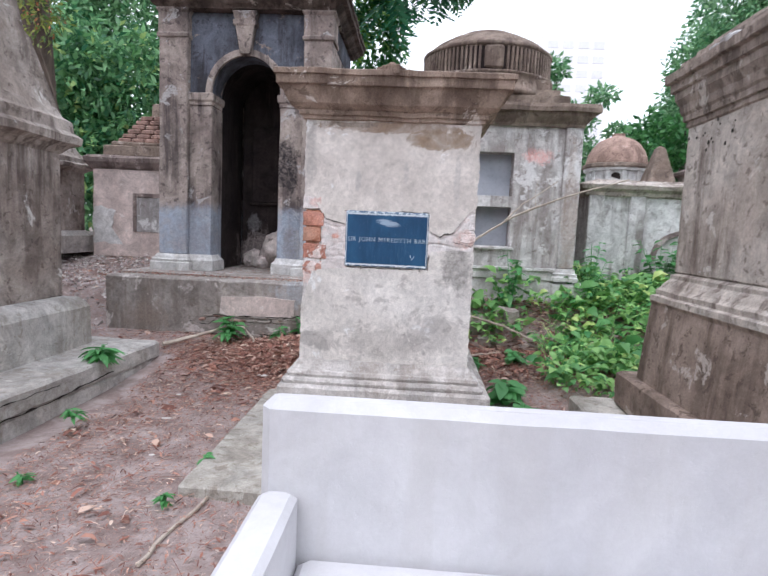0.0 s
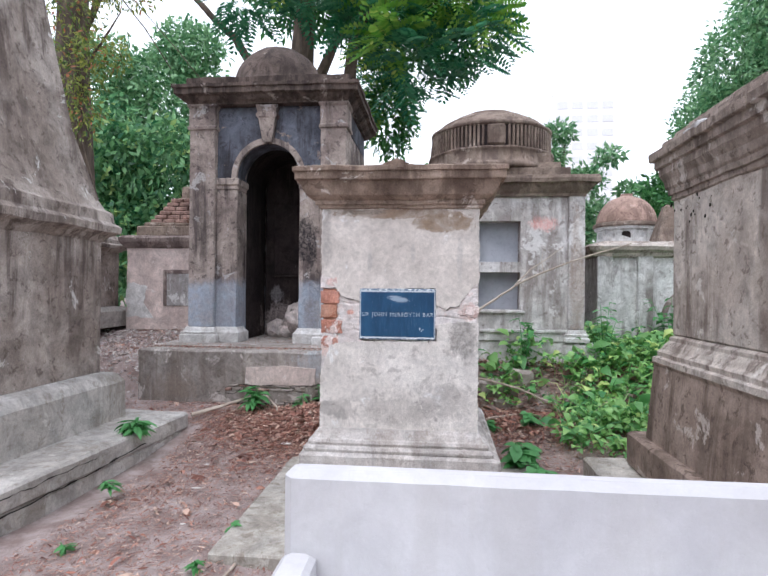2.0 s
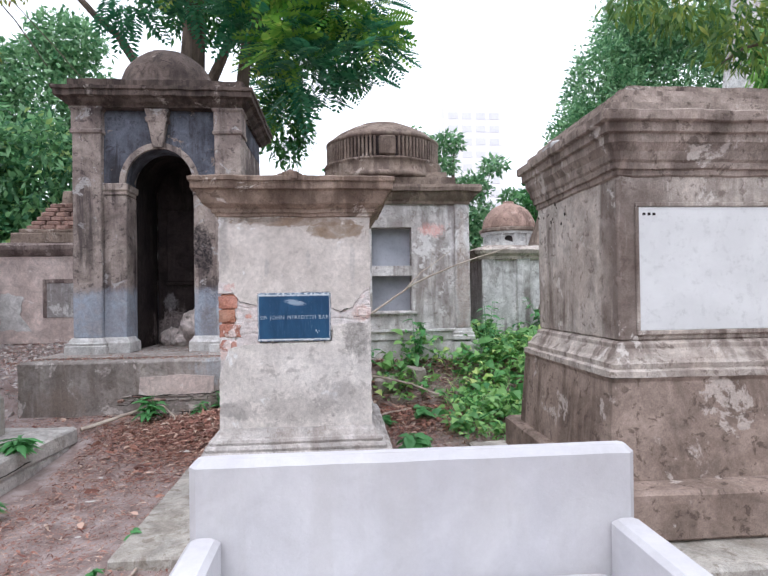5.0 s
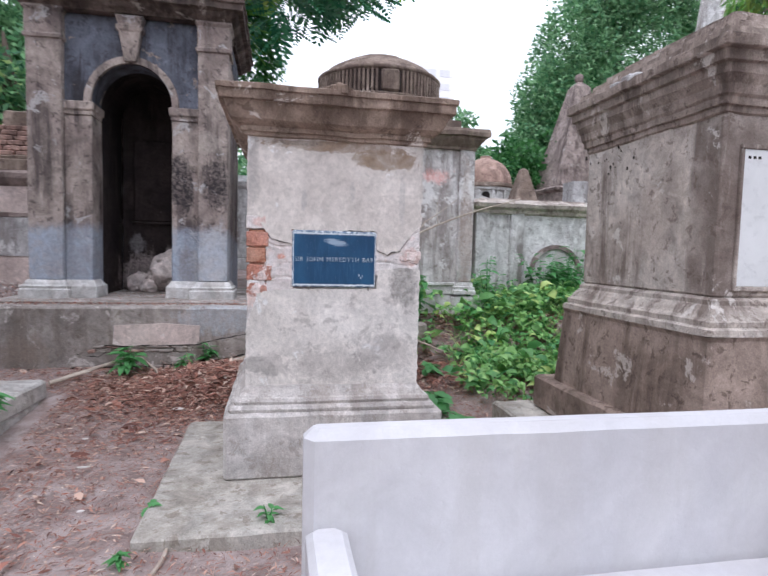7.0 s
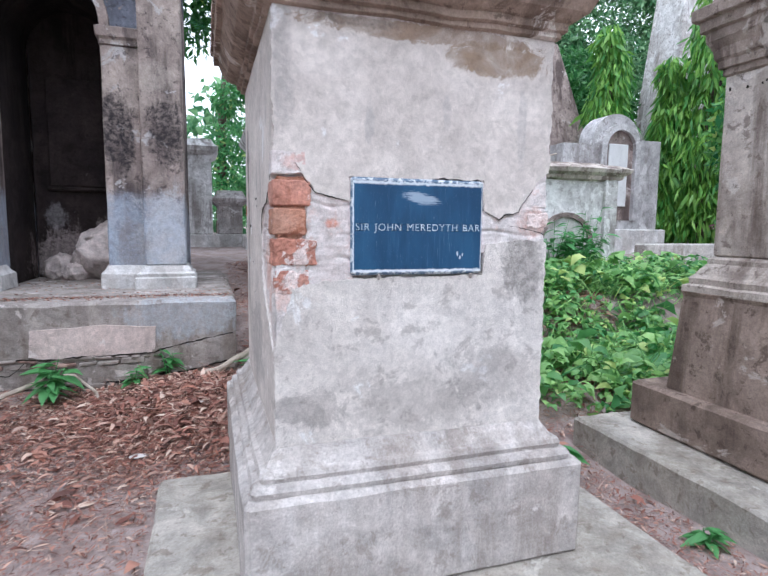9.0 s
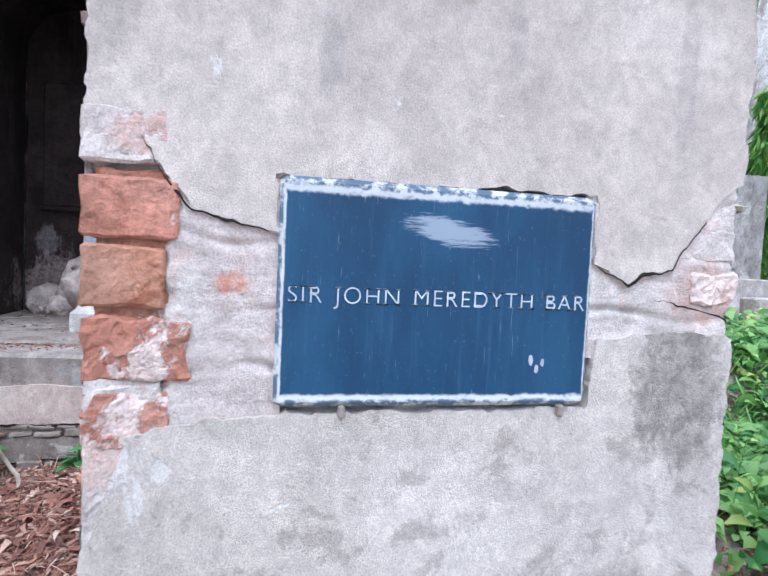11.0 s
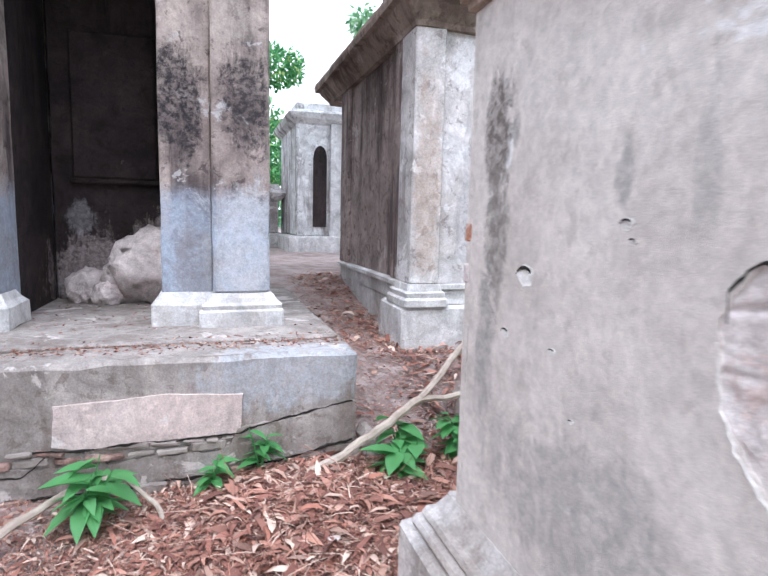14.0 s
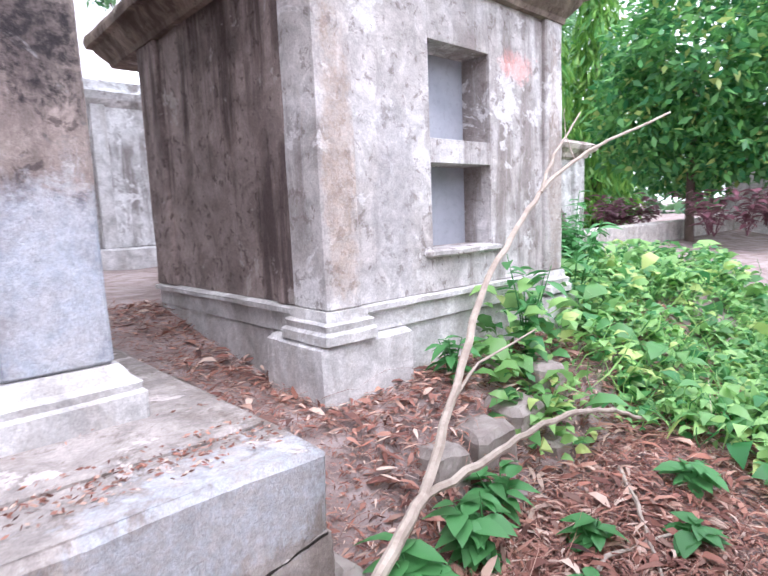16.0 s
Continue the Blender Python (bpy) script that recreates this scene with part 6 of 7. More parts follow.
def bank_stones():
    rnd = random.Random(8)
    for x, y, w, h in ((0.22, 5.94, 0.20, 0.24), (0.56, 5.95, 0.24, 0.26), (0.86, 6.0, 0.28, 0.24), (1.2, 6.05, 0.24, 0.26), (0.48, 5.80, 0.14, 0.14), (0.98, 5.86, 0.18, 0.16), (-0.43, 5.78, 0.10, 0.20)):
        ob = part("stone_block", stone_bm(w, 0.24, h, x), M_STONE)
        ob.matrix_basis = pose(x, y, zat(x, y - 0.1) - 0.06, rnd.uniform(-6, 6), rnd.uniform(-6, 6), rnd.uniform(-14, 14))
        tagged(ob, "broken grey masonry block half buried in earth", "stone", "blocks along the bank")
    host = bpy.data.objects["tomb_platform"]
    band = [(-2.1, 0.335), (-1.75, 0.325), (-1.5, 0.34), (-1.3, 0.33), (-1.14, 0.345), (-1.10, 0.42), (-0.98, 0.455), (-0.75, 0.475), (-0.525, 0.52), (-0.525, 0.34), (-0.66, 0.31), (-0.8, 0.275), (-1.0, 0.25), (-1.2, 0.222), (-1.5, 0.205), (-1.8, 0.20), (-2.1, 0.19)]
    part("plaster_band", sheet(band, 0.02, "y", 5.668, 0.016, 5, 0.018), M_PLATFORM, host, "grey plaster left on the rubble")
    for row, (z, rise, x, end, h0, h1) in enumerate(((0.340, 0.0, -2.1, -1.14, 0.022, 0.045), (0.382, 0.0, -2.05, -1.12, 0.014, 0.028), (0.150, 0.09, -2.1, -0.56, 0.028, 0.05), (0.095, 0.07, -2.1, -0.60, 0.03, 0.055))):
        while x < end:
            w, h = rnd.uniform(0.05, 0.17), rnd.uniform(h0, h1)
            bm = box(-w / 2, w / 2, -0.05, 0.05, 0, h, 0.006, 0.02, 0.0, 0.02)
            wobble(bm, 0.007, 16, x + row)
            ob = part("stone", bm, M_STONE if rnd.random() < 0.75 else M_OLDBRICK, host)
            ob.matrix_basis = pose(x + w / 2, 5.715 + rnd.uniform(-0.014, 0.012), z + rise * (x + 2.1) ** 2 / 1.6, rnd.uniform(-4, 4), rnd.uniform(-5, 5), rnd.uniform(-6, 6))
            x += w + rnd.uniform(0.006, 0.02)


bank_stones()


def crack_line(host, points, plane, at, w, seed):
    pts = [(a + (c - a) * i / 24, b + (d - b) * i / 24) for (a, b), (c, d) in zip(points, points[1:]) for i in range(24)]
    pts = [(u, v + 0.016 * noise.noise(Vector((u * 7, v * 7, seed))) + 0.007 * noise.noise(Vector((u * 30, v * 30, seed)))) for u, v in pts]
    wide = [w * max(0.06, 0.45 + 1.3 * noise.noise(Vector((u * 11, seed, 0)))) for u, v in pts]
    part("crack", sheet([(u, v + k) for (u, v), k in zip(pts, wide)] + [(u, v - k) for (u, v), k in zip(pts[::-1], wide[::-1])], 0.003, plane, at), M_CRACK, host, "open crack, its shade a flat dark strip")


HOST = bpy.data.objects["tomb_platform"]
crack_line(HOST, [(-1.95, 0.40), (-1.5, 0.40), (-1.1, 0.41), (-0.95, 0.46), (-0.525, 0.525)], "y", 5.6655, 0.008, 1)
crack_line(HOST, [(-3.1, 0.17), (-2.4, 0.18), (-1.9, 0.195), (-1.5, 0.205), (-1.2, 0.222), (-0.8, 0.275), (-0.53, 0.335)], "y", 5.6655, 0.010, 2)
crack_line(HOST, [(-2.2, 0.33), (-2.0, 0.30), (-1.9, 0.38)], "y", 5.665, 0.005, 3)
HOST = bpy.data.objects["stone_ledge"]
crack_line(HOST, [(-4.5, 0.10), (-3.2, 0.09), (-2.0, 0.10), (-1.2, 0.12), (-0.7, 0.15)], "x", 0.008, 0.009, 4)
crack_line(HOST, [(-2.6, 0.19), (-1.9, 0.20), (-1.3, 0.21)], "x", 0.007, 0.004, 5)


# pale chips on the side path, a root and a few scraps
def scraps():
    rng = np.random.default_rng(9)
    n = 5200
    x, y = rng.uniform(-7.0, -3.2, n), rng.uniform(5.2, 8.0, n)
    c = np.stack([x, y, ground_z(x, y) + rng.uniform(0.004, 0.03, n)], 1)
    q = leaves_at(c, 0.06, 0.035, rng, np.stack([rng.normal(size=n), rng.normal(size=n), rng.normal(0, 0.15, n)], 1), 0, 0.1)
    tagged(quads("stone_chips", q, M_CHIPS), "pale grey chips strewn over the side path", "gravel", kind="stuff")
    rnd = random.Random(3)
    t = thing("tree_root", "pale exposed root crossing the earth by the platform", "root")
    pts = [(-2.2, 5.05, 0.20), (-1.98, 5.30, 0.24), (-1.78, 5.50, 0.29), (-1.6, 5.60, 0.30), (-1.45, 5.45, 0.22), (-1.38, 5.30, 0.14)]
    c = curved(pts, 4, jitter=0.006, rnd=rnd)
    part("stem", tube(c, np.linspace(0.020, 0.008, len(c)), 8, wob=0.3), M_WOOD, t)
    for x, y, r, w in ((-1.45, 3.55, 0.035, 0.4), (-1.10, 4.6, 0.05, 0.6), (-1.30, 3.0, 0.02, 0.5), (-1.62, 4.1, 0.02, 0.5), (-0.78, 5.0, 0.03, 0.5)):
        o = [(x + r * math.cos(a), y + r * w * math.sin(a)) for a in np.linspace(0, math.tau, 9)[:-1]]
        bm = sheet([(u, v) for u, v in o], 0.004, "y", 0.0, 0.014, int(x * 50))
        bmesh.ops.transform(bm, matrix=Matrix(((1, 0, 0, 0), (0, 0, 1, 0), (0, 1, 0, zat(x, y) + 0.035), (0, 0, 0, 1))), verts=bm.verts)
        tagged(part("dry_leaf", bm, M_CHIPS), "large pale dry leaf lying on earth", "leaf", "pale scraps on the earth")


scraps()


# fallen branch
def branches():
    t = thing("fallen_branch", "pale forked dry branch leaning across the weeds", "branch")
    rnd = random.Random(2)
    low = curved([(-1.03, 5.44, 0.195), (-0.66, 5.52, 0.293), (-0.43, 5.56, 0.41), (-0.20, 5.60, 0.53)], 5, jitter=0.006, rnd=rnd)
    part("stem", tube(low, np.linspace(0.024, 0.021, len(low)), 8, wob=0.2), M_WOOD, t)
    up = curved([(-0.20, 5.60, 0.53), (0.11, 5.72, 0.80), (0.50, 5.88, 1.12), (0.85, 5.94, 1.36), (1.15, 5.98, 1.56), (1.55, 5.95, 1.75), (1.95, 5.85, 1.89), (2.3, 5.80, 2.0)], 5, jitter=0.006, rnd=rnd)
    part("limb", tube(up, np.linspace(0.018, 0.007, len(up)), 7, wob=0.2), M_WOOD, t)
    for a, b, c, r in (((1.10, 5.97, 1.53), (1.28, 6.0, 1.72), (1.65, 6.05, 1.98), 0.011), ((1.42, 5.96, 1.70), (1.40, 6.0, 1.82), (1.44, 6.03, 1.98), 0.005), ((0.0, 5.69, 0.72), (0.25, 5.72, 0.86), (0.62, 5.7, 0.93), 0.008)):
        side = curved([a, b, c], 4, jitter=0.006, rnd=rnd)
        part("twig", tube(side, np.linspace(r, r * 0.4, len(side)), 6), M_WOOD, t)
    right = curved([(-0.20, 5.60, 0.53), (0.15, 5.61, 0.53), (0.45, 5.60, 0.565), (0.75, 5.59, 0.55), (1.1, 5.58, 0.46), (1.48, 5.57, 0.31)], 5, jitter=0.006, rnd=rnd)
    part("limb", tube(right, np.linspace(0.017, 0.009, len(right)), 7, wob=0.2), M_WOOD, t)
    for label, pts in (("bent dry stick among dead leaves", [[1.07, 5.53], [0.79, 5.33], [0.56, 5.17], [0.39, 5.07]]), ("curved dry twig among dead leaves", [[0.23, 5.25], [0.39, 5.27], [0.58, 5.24], [0.77, 5.13]])):
        s = thing("stick", label, "stick")
        c = curved([(x, y, zat(x, y) + 0.02 + 0.03 * (i % 2)) for i, (x, y) in enumerate(pts)], 4, jitter=0.005, rnd=rnd)
        part("stem", tube(c, np.linspace(0.011, 0.006, len(c)), 6), M_WOOD, s)
    s = thing("stick", "thin dry stick lying on bare earth", "stick")
    pts = [(x, y, zat(x, y) + 0.012) for x, y in ((-0.87, 2.05), (-0.86, 2.3), (-0.80, 2.55), (-0.83, 2.75))]
    part("stem", tube(curved(pts, 4, jitter=0.006, rnd=rnd), [0.010] * 13, 6), M_WOOD, s)


branches()


# ---------- trees ----------
def tree(label, trunk, limbs, blobs, n, leaf, mat, seed, wide=0.45, droop=0.3, shell=0.5, along=None):
    t = thing("tree", label, "tree", "trees of the graveyard")
    bm = tube(trunk[0], trunk[1], 12, wob=0.25)
    part("trunk", bm, M_TRUNK, t)
    for pts, r0, r1 in limbs:
        c = curved(pts, 5, jitter=r0 * 0.3, rnd=random.Random(seed))
        part("limb", tube(c, np.linspace(r0, r1, len(c)), 8, wob=0.2), M_TRUNK, t)
    rng = np.random.default_rng(seed)
    c, d = cloud(blobs, n, rng, shell)
    dirs = d * 0.5 + rng.normal(size=d.shape) * 0.6
    part_ob = quads("crown", leaves_at(c, leaf, leaf * wide, rng, dirs, droop), mat, t)
    return t


def fronds(name, centres, heads, rng, mat, parent, length=0.4, pairs=9):
    """Compound leaves: leaflets in pairs along a drooping rachis."""
    out = []
    k = len(centres)
    d = unit(heads + rng.normal(size=heads.shape) * 0.5)
    d[:, 2] *= 0.4
    d = unit(d)
    s = unit(np.cross(d, np.array([0, 0, 1.0]) + rng.normal(0, 0.3, (k, 3))))
    ln = (length * rng.uniform(0.6, 1.2, k))[:, None]
    up = np.cross(s, d)
    for i in range(pairs):
        f = (i + 0.6) / pairs
        base = centres + d * ln * f + np.array([0, 0, -1.0]) * ln * 0.25 * f * f
        w = math.sin(math.pi * (0.15 + 0.8 * f)) ** 0.7
        for sg in (-1, 1):
            dirn = unit(s * sg + d * 0.45 - np.array([0, 0, 0.15]))
            L = ln * 0.34 * w
            W = ln * 0.13
            mid = base + dirn * L * 0.5
            out.append(np.stack([base, mid + d * W / 2, base + dirn * L, mid - d * W / 2], 1))
    quads(name, np.concatenate(out), mat, parent)


def feathery_tree():
    t = tree("large tree with feathery compound leaves behind the arched tomb", ([(-3.0, 11.5, 0.6), (-2.95, 11.5, 3.0), (-2.8, 11.4, 5.5), (-2.6, 11.2, 8.5)], [0.42, 0.34, 0.28, 0.18]),
             [([(-2.85, 11.4, 4.8), (-1.8, 10.6, 6.6), (0.2, 9.6, 7.2)], 0.14, 0.04), ([(-2.85, 11.4, 4.4), (-3.8, 10.8, 6.4), (-5.0, 10, 7.6)], 0.14, 0.04), ([(-2.1, 11.6, 0.7), (-2.0, 11.6, 4.0), (-1.5, 11.5, 7.5)], 0.24, 0.12)],
             [(-2.0, 11.6, 8.4, 2.4, 1.6, 1.3), (-0.95, 13.2, 5.9, 0.7, 0.7, 1.2), (-0.9, 12.3, 7.4, 1.2, 1.0, 0.8), (0.5, 11.0, 6.6, 0.9, 0.8, 0.8)], 9000, 0.20, M_LEAF, 21, shell=0.3)
    rng = np.random.default_rng(22)
    masses = [(-2.0, 9.6, 7.2, 1.0, 0.7, 0.5), (-3.4, 9.7, 7.0, 0.6, 0.6, 0.5), (-0.94, 13.0, 5.8, 0.6, 0.5, 0.9), (-0.2, 9.5, 5.6, 0.7, 0.6, 0.6), (0.8, 9.4, 5.9, 0.6, 0.6, 0.5), (-0.9, 9.4, 6.6, 0.9, 0.7, 0.6), (0.5, 9.4, 6.9, 0.8, 0.7, 0.5), (0.1, 9.4, 7.7, 1.3, 0.8, 0.5), (-1.3, 13.1, 7.0, 0.6, 0.5, 0.6)]
    c, d = cloud(masses, 620, rng, 0.3)
    fronds("crown", c, d, rng, M_FROND, t, 0.58, 9)
    # Outer fronds that take the painted sunlit colour
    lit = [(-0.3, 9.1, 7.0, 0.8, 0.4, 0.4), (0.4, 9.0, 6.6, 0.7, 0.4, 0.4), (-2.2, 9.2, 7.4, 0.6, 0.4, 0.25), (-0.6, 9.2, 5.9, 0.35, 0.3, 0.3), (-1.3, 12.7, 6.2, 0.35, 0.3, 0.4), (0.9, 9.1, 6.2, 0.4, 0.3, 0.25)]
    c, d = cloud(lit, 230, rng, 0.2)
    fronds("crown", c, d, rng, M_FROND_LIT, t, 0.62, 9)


feathery_tree()
M_DENSE = leafy("dense_leaves", (0.025, 0.15, 0.07), (0.34, 0.64, 0.30), (0.50, 0.66, 0.26))
tree("dense green trees behind the brick tomb", ([(-6.5, 14.5, 0.7), (-6.4, 14.5, 4), (-6.6, 14.4, 6.2)], [0.35, 0.26, 0.03]), [([(-6.4, 14.5, 3.8), (-5.4, 14.0, 5.5)], 0.12, 0.04), ([(-4.2, 15.0, 0.7), (-4.6, 14.8, 3.5), (-5.0, 14.6, 5.6)], 0.16, 0.02)],
     [(-7.2, 14.0, 4.2, 1.7, 1.3, 1.9), (-5.2, 14.5, 3.2, 1.4, 1.2, 1.6), (-9.2, 13.5, 4.6, 1.9, 1.5, 2.0), (-8.0, 13.2, 2.6, 1.6, 1.2, 1.4)], 15000, 0.27, M_DENSE, 23, 0.42, 0.5, 0.3)
tree("hazy green tree behind the brick tomb", ([(-8.0, 18, 0.7), (-8.0, 18, 4), (-8.2, 18, 8)], [0.3, 0.24, 0.12]), [([(-8.0, 18, 4), (-6.6, 17.6, 6.4)], 0.1, 0.03)],
     [(-9.0, 17.5, 7.6, 2.0, 1.4, 2.2), (-6.8, 17.8, 6.6, 1.7, 1.2, 1.8), (-11.5, 17.0, 7.6, 2.2, 1.4, 2.4), (-5.2, 17.5, 5.4, 1.4, 1.2, 1.4), (-8.2, 17.5, 9.6, 1.2, 1.0, 0.9)], 20000, 0.24, M_PALE, 31, shell=0.35)
tree("old tree with rusty leaves behind the obelisk tomb", ([(-6.7, 9.6, 0.8), (-6.6, 9.4, 3.5), (-6.45, 9.1, 5.4), (-6.3, 8.9, 8.5)], [0.36, 0.33, 0.28, 0.2]), [([(-6.4, 9.05, 5.6), (-5.6, 8.8, 6.9), (-4.2, 8.5, 7.7), (-2.8, 8.3, 8.0)], 0.07, 0.015), ([(-6.4, 9.1, 5.0), (-5.8, 8.8, 5.6), (-5.2, 8.6, 6.2)], 0.04, 0.01), ([(-6.3, 9.0, 7.2), (-5.57, 9.0, 6.8), (-5.0, 9.0, 6.1), (-4.5, 9.0, 5.35)], 0.013, 0.009), ([(-5.9, 9.0, 6.9), (-5.2, 9.0, 6.6), (-4.4, 9.0, 5.7), (-3.9, 9.0, 5.1)], 0.009, 0.006), ([(-6.6, 9.0, 5.3), (-6.2, 9.0, 4.2), (-5.8, 9.0, 2.9)], 0.013, 0.010), ([(-5.6, 8.8, 6.8), (-4.6, 8.7, 7.0), (-3.9, 8.7, 6.7)], 0.02, 0.005)],
     [(-6.1, 8.7, 5.3, 0.6, 0.5, 0.7), (-5.5, 8.6, 5.5, 0.5, 0.5, 0.4), (-6.2, 8.7, 6.4, 0.6, 0.5, 0.4), (-5.9, 8.6, 4.5, 0.35, 0.4, 0.5), (-5.2, 8.6, 6.6, 0.7, 0.5, 0.35), (-4.2, 8.7, 7.1, 0.6, 0.5, 0.35), (-6.9, 8.8, 7.2, 1.0, 0.7, 0.5)], 3600, 0.11, M_AUTUMN, 24, 0.36, 0.4, 0.2)
tree("tall pale green creeper-clad tree", ([(13, 21, 0.6), (13, 21, 6), (13.2, 21, 10)], [0.6, 0.5, 0.3]), [([(12, 21, 5), (10.5, 20.5, 8)], 0.2, 0.05)],
     [(13.8, 20, 9.2, 3.2, 2.0, 3.2), (11.2, 19.5, 7.0, 1.9, 1.6, 2.6), (14.0, 18, 5.0, 2.6, 2.0, 3.0), (10.6, 19.2, 6.4, 1.7, 1.4, 2.0), (8.9, 19.0, 5.0, 1.3, 1.2, 1.6), (9.6, 19.2, 6.6, 1.2, 1.2, 1.4), (18.0, 17, 8, 3, 2, 4), (9.4, 19.2, 4.6, 1.4, 1.4, 2.0), (12.6, 20, 11.2, 1.6, 1.2, 1.4), (15.6, 19, 11.4, 2.0, 1.4, 1.8), (10.4, 19.5, 9.0, 1.4, 1.3, 1.9), (9.2, 19.2, 7.0, 1.0, 1.2, 1.5), (11.9, 20, 11.6, 1.5, 1.4, 1.5)], 78000, 0.22, M_PALE, 25)


def mast_tree(x, y, h, r, seed):
    """A narrow column of long drooping leaves."""
    blobs = [(x + 0.1 * math.sin(i * 2.1), y, 1.6 + (h - 1.6) * i / 8, r * (1 - 0.07 * i), r * (1 - 0.07 * i), (h - 1.6) / 9) for i in range(9)]
    tree("narrow mast tree with long drooping glossy leaves", ([(x, y, 0.6), (x, y, h * 0.6), (x, y, h)], [0.14, 0.10, 0.03]), [], blobs, 5200, 0.36, M_HANG, seed, 0.20, 2.2, 0.45)


mast_tree(8.7, 12.9, 5.8, 0.75, 41)
mast_tree(10.9, 12.0, 7.5, 0.95, 42)
mast_tree(12.2, 11.2, 7.0, 1.0, 43)
mast_tree(10.3, 12.6, 5.2, 0.6, 44)
tree("leafy dark tree behind the headstones", ([(9.2, 15.8, 0.7), (9.2, 15.7, 3), (9.4, 15.6, 5)], [0.26, 0.2, 0.08]), [([(9.2, 15.7, 3.0), (8.7, 15.2, 4.4)], 0.08, 0.03)],
     [(8.7, 15.2, 4.4, 1.3, 1.0, 1.3), (10.2, 15.8, 4.8, 1.6, 1.2, 1.8), (6.6, 15.6, 3.2, 1.2, 0.9, 1.6)], 13000, 0.22, M_LEAF, 26)
tree("slender tree behind the drum tomb", ([(4.4, 19, 0.7), (4.4, 19, 4), (4.5, 19, 6.5)], [0.16, 0.12, 0.04]), [([(4.4, 19, 4), (5.4, 18.8, 5.4)], 0.05, 0.02), ([(4.4, 19, 4.6), (3.2, 18.8, 6.8)], 0.05, 0.015)],
     [(3.0, 18.5, 6.9, 0.45, 0.5, 0.35), (4.2, 18.5, 6.8, 0.6, 0.6, 0.35), (5.8, 18.5, 6.0, 0.5, 0.5, 0.3), (5.0, 18.5, 5.2, 0.7, 0.7, 0.5), (5.3, 18.5, 4.0, 0.8, 0.7, 0.7), (3.9, 18.5, 6.0, 0.6, 0.6, 0.4), (4.6, 18.5, 3.4, 0.9, 0.7, 0.9), (6.6, 18.6, 4.9, 0.5, 0.5, 0.3)], 4600, 0.22, M_PALE, 27, shell=0.2)
tree("far green tree over the path", ([(-0.2, 21, 0.7), (-0.2, 21, 4), (0.0, 21, 7)], [0.22, 0.16, 0.08]), [], [(0.2, 20.5, 3.2, 0.9, 0.8, 1.8), (0.8, 20.5, 6.0, 0.8, 0.8, 0.6), (0.0, 20.5, 5.4, 0.5, 0.5, 0.5)], 3800, 0.20, M_WEED, 28, shell=0.3)
tree("bushy green tree beyond the weeds", ([(9.0, 7.9, 0.7), (9.0, 7.9, 2.5), (9.1, 7.9, 4.5)], [0.08, 0.06, 0.03]), [([(9.0, 7.9, 2.0), (8.4, 7.6, 3.2)], 0.04, 0.02)],
     [(8.6, 7.8, 3.8, 1.4, 1.2, 1.3), (10.0, 6.6, 3.4, 1.4, 1.2, 1.6), (8.2, 8.4, 3.0, 0.8, 0.8, 1.0), (9.3, 7.6, 2.3, 1.0, 1.0, 0.5), (11.0, 8.6, 2.4, 1.3, 1.0, 0.8), (11.4, 6.4, 2.6, 1.2, 1.0, 0.8)], 17000, 0.20, M_FOLI, 29)
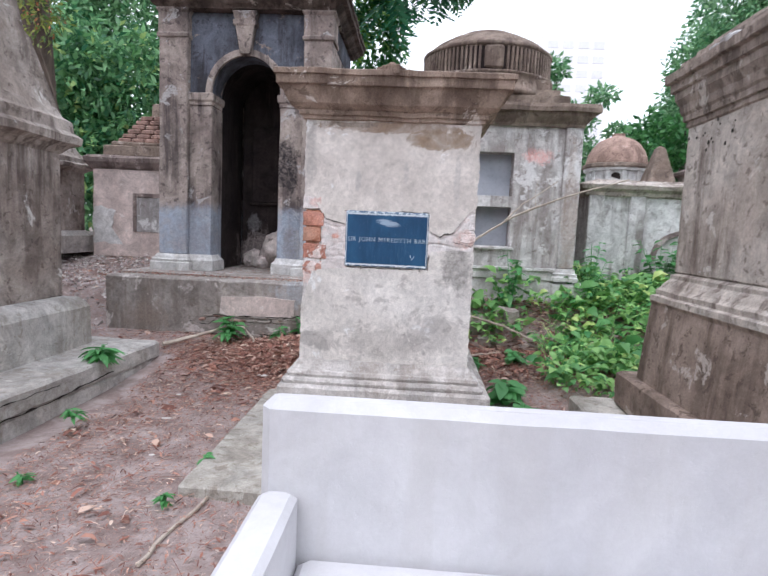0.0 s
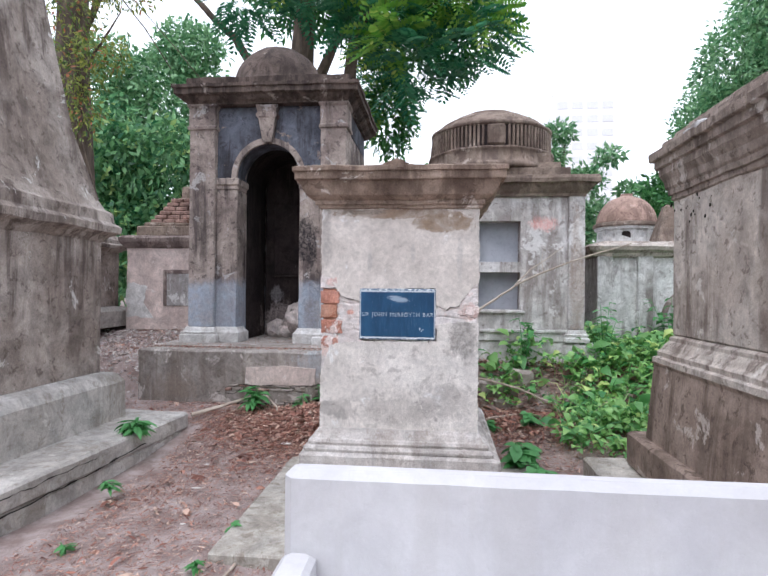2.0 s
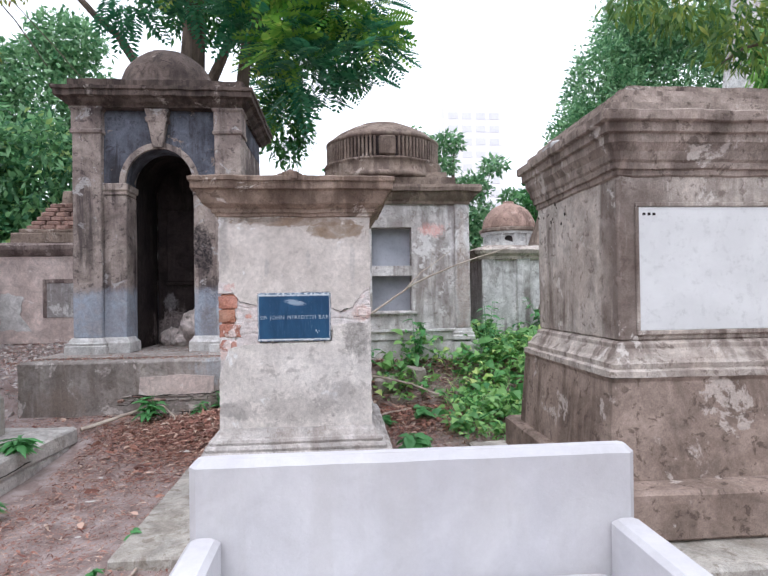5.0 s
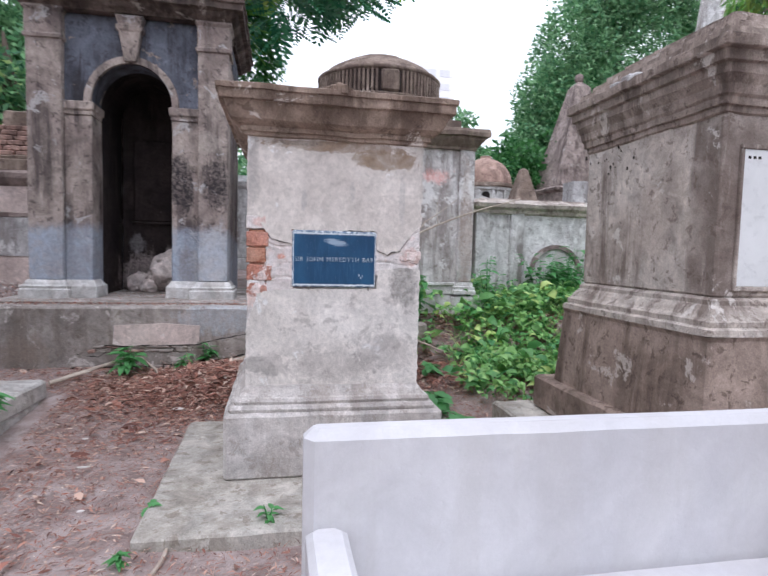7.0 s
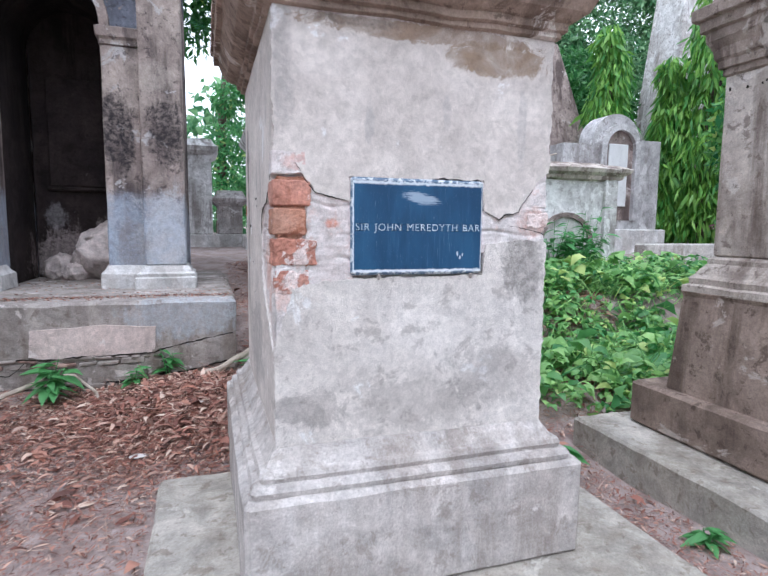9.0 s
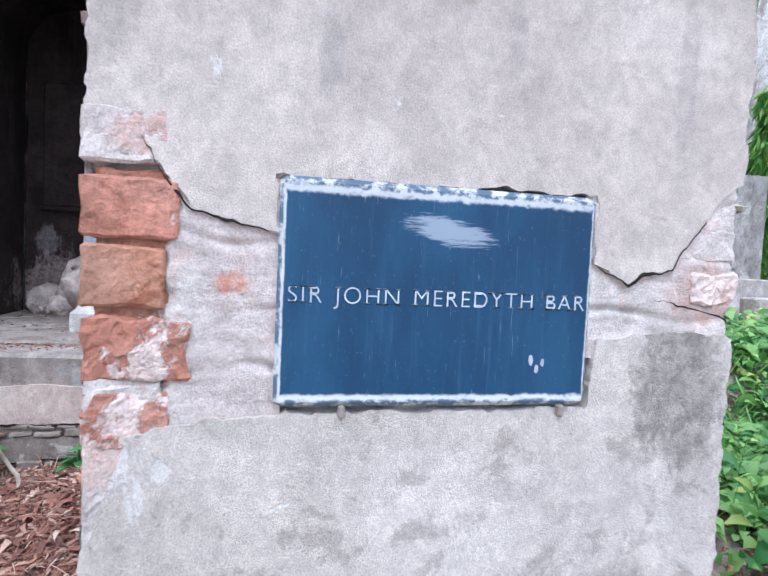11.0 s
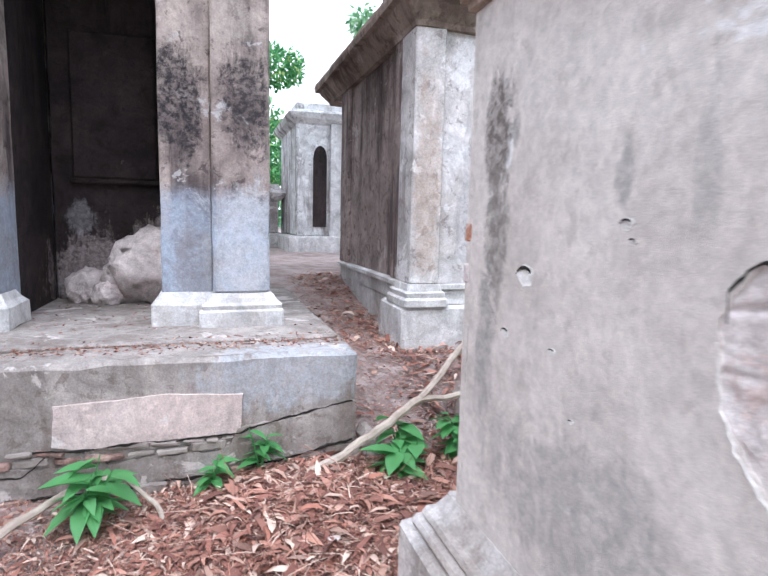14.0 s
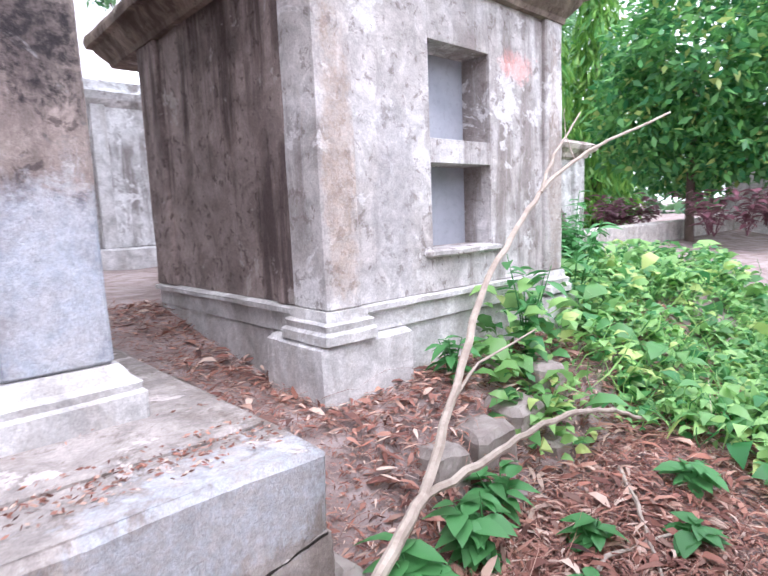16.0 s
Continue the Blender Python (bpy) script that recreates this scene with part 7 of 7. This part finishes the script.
tree("overhanging branch of a nearby tree", ([(5.2, 4.2, 0.0), (5.2, 4.2, 3), (5.0, 4.3, 6)], [0.22, 0.18, 0.12]), [([(5.1, 4.3, 4.4), (4.2, 4.6, 4.4), (3.2, 4.6, 4.3)], 0.04, 0.006), ([(5.1, 4.3, 4.0), (4.4, 4.7, 3.9), (4.1, 4.6, 3.7)], 0.025, 0.005), ([(5.15, 4.25, 3.0), (4.5, 4.4, 2.9), (4.15, 4.45, 2.5)], 0.02, 0.004)],
     [(3.2, 4.6, 4.32, 0.28, 0.3, 0.16), (3.7, 4.6, 4.25, 0.4, 0.35, 0.22), (4.4, 4.7, 4.1, 0.45, 0.4, 0.4), (4.2, 4.45, 2.5, 0.22, 0.25, 0.30)], 1300, 0.15, M_OVER, 30, 0.26, 0.9, 0.2)
for x, y in ((10.6, 10.9), (11.3, 10.4), (12.0, 9.8), (8.5, 6.9), (8.7, 7.5), (8.9, 8.8), (9.1, 9.3), (8.3, 7.3), (8.6, 9.1), (9.0, 6.7), (11.2, 6.0), (11.8, 7.4), (11.4, 5.4)):
    weed("shrub", "low shrub with dull purple leaves", (x, y, 0.9), 8, 0.7, 0.22, RNG, M_PURPLE, 0.7, 8)


def backdrop_trees():
    rng = np.random.default_rng(40)
    blobs = []
    for i in range(46):
        a = math.tau * i / 46
        r = 34 + 6 * rng.uniform(-1, 1)
        x, y = r * math.sin(a), 5 + r * math.cos(a)
        if abs(math.degrees(math.atan2(x, y)) - 14) < 9:
            blobs.append((x, y, 2.2, 3.6, 2.5, 2.4))
            continue
        blobs.append((x, y, rng.uniform(3, 5), 4.2, 2.5, rng.uniform(4, 6.5)))
    c, d = cloud(blobs, 42000, rng, 0.75)
    tagged(quads("far_trees", leaves_at(c, 0.75, 0.5, rng, None, 0.2), M_PALE), "belt of hazy green trees round the graveyard", "trees", kind="stuff")


backdrop_trees()


def highrise(x, y, w, h, rz):
    t = thing("apartment_tower", "hazy white apartment tower beyond the trees", "building", at=(x, y, 0), rz=rz)
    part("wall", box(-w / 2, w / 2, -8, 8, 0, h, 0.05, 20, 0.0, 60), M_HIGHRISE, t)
    mesh = None
    for k in range(9):
        for i in range(4):
            bm = box(-w * 0.08, w * 0.08, -0.1, 0.05, 0, 1.6, 0.02, 5, 0.0, 5)
            if mesh is None:
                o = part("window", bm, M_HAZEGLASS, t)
                mesh = o.data
            else:
                bm.free()
                o = finish("window", mesh, None, t)
            o.location = ((i - 1.5) * w * 0.23, -8.0, h - 3.4 - k * 3.2)


highrise(34, 140, 15, 48, 0)
highrise(23, 150, 7, 41, 0)
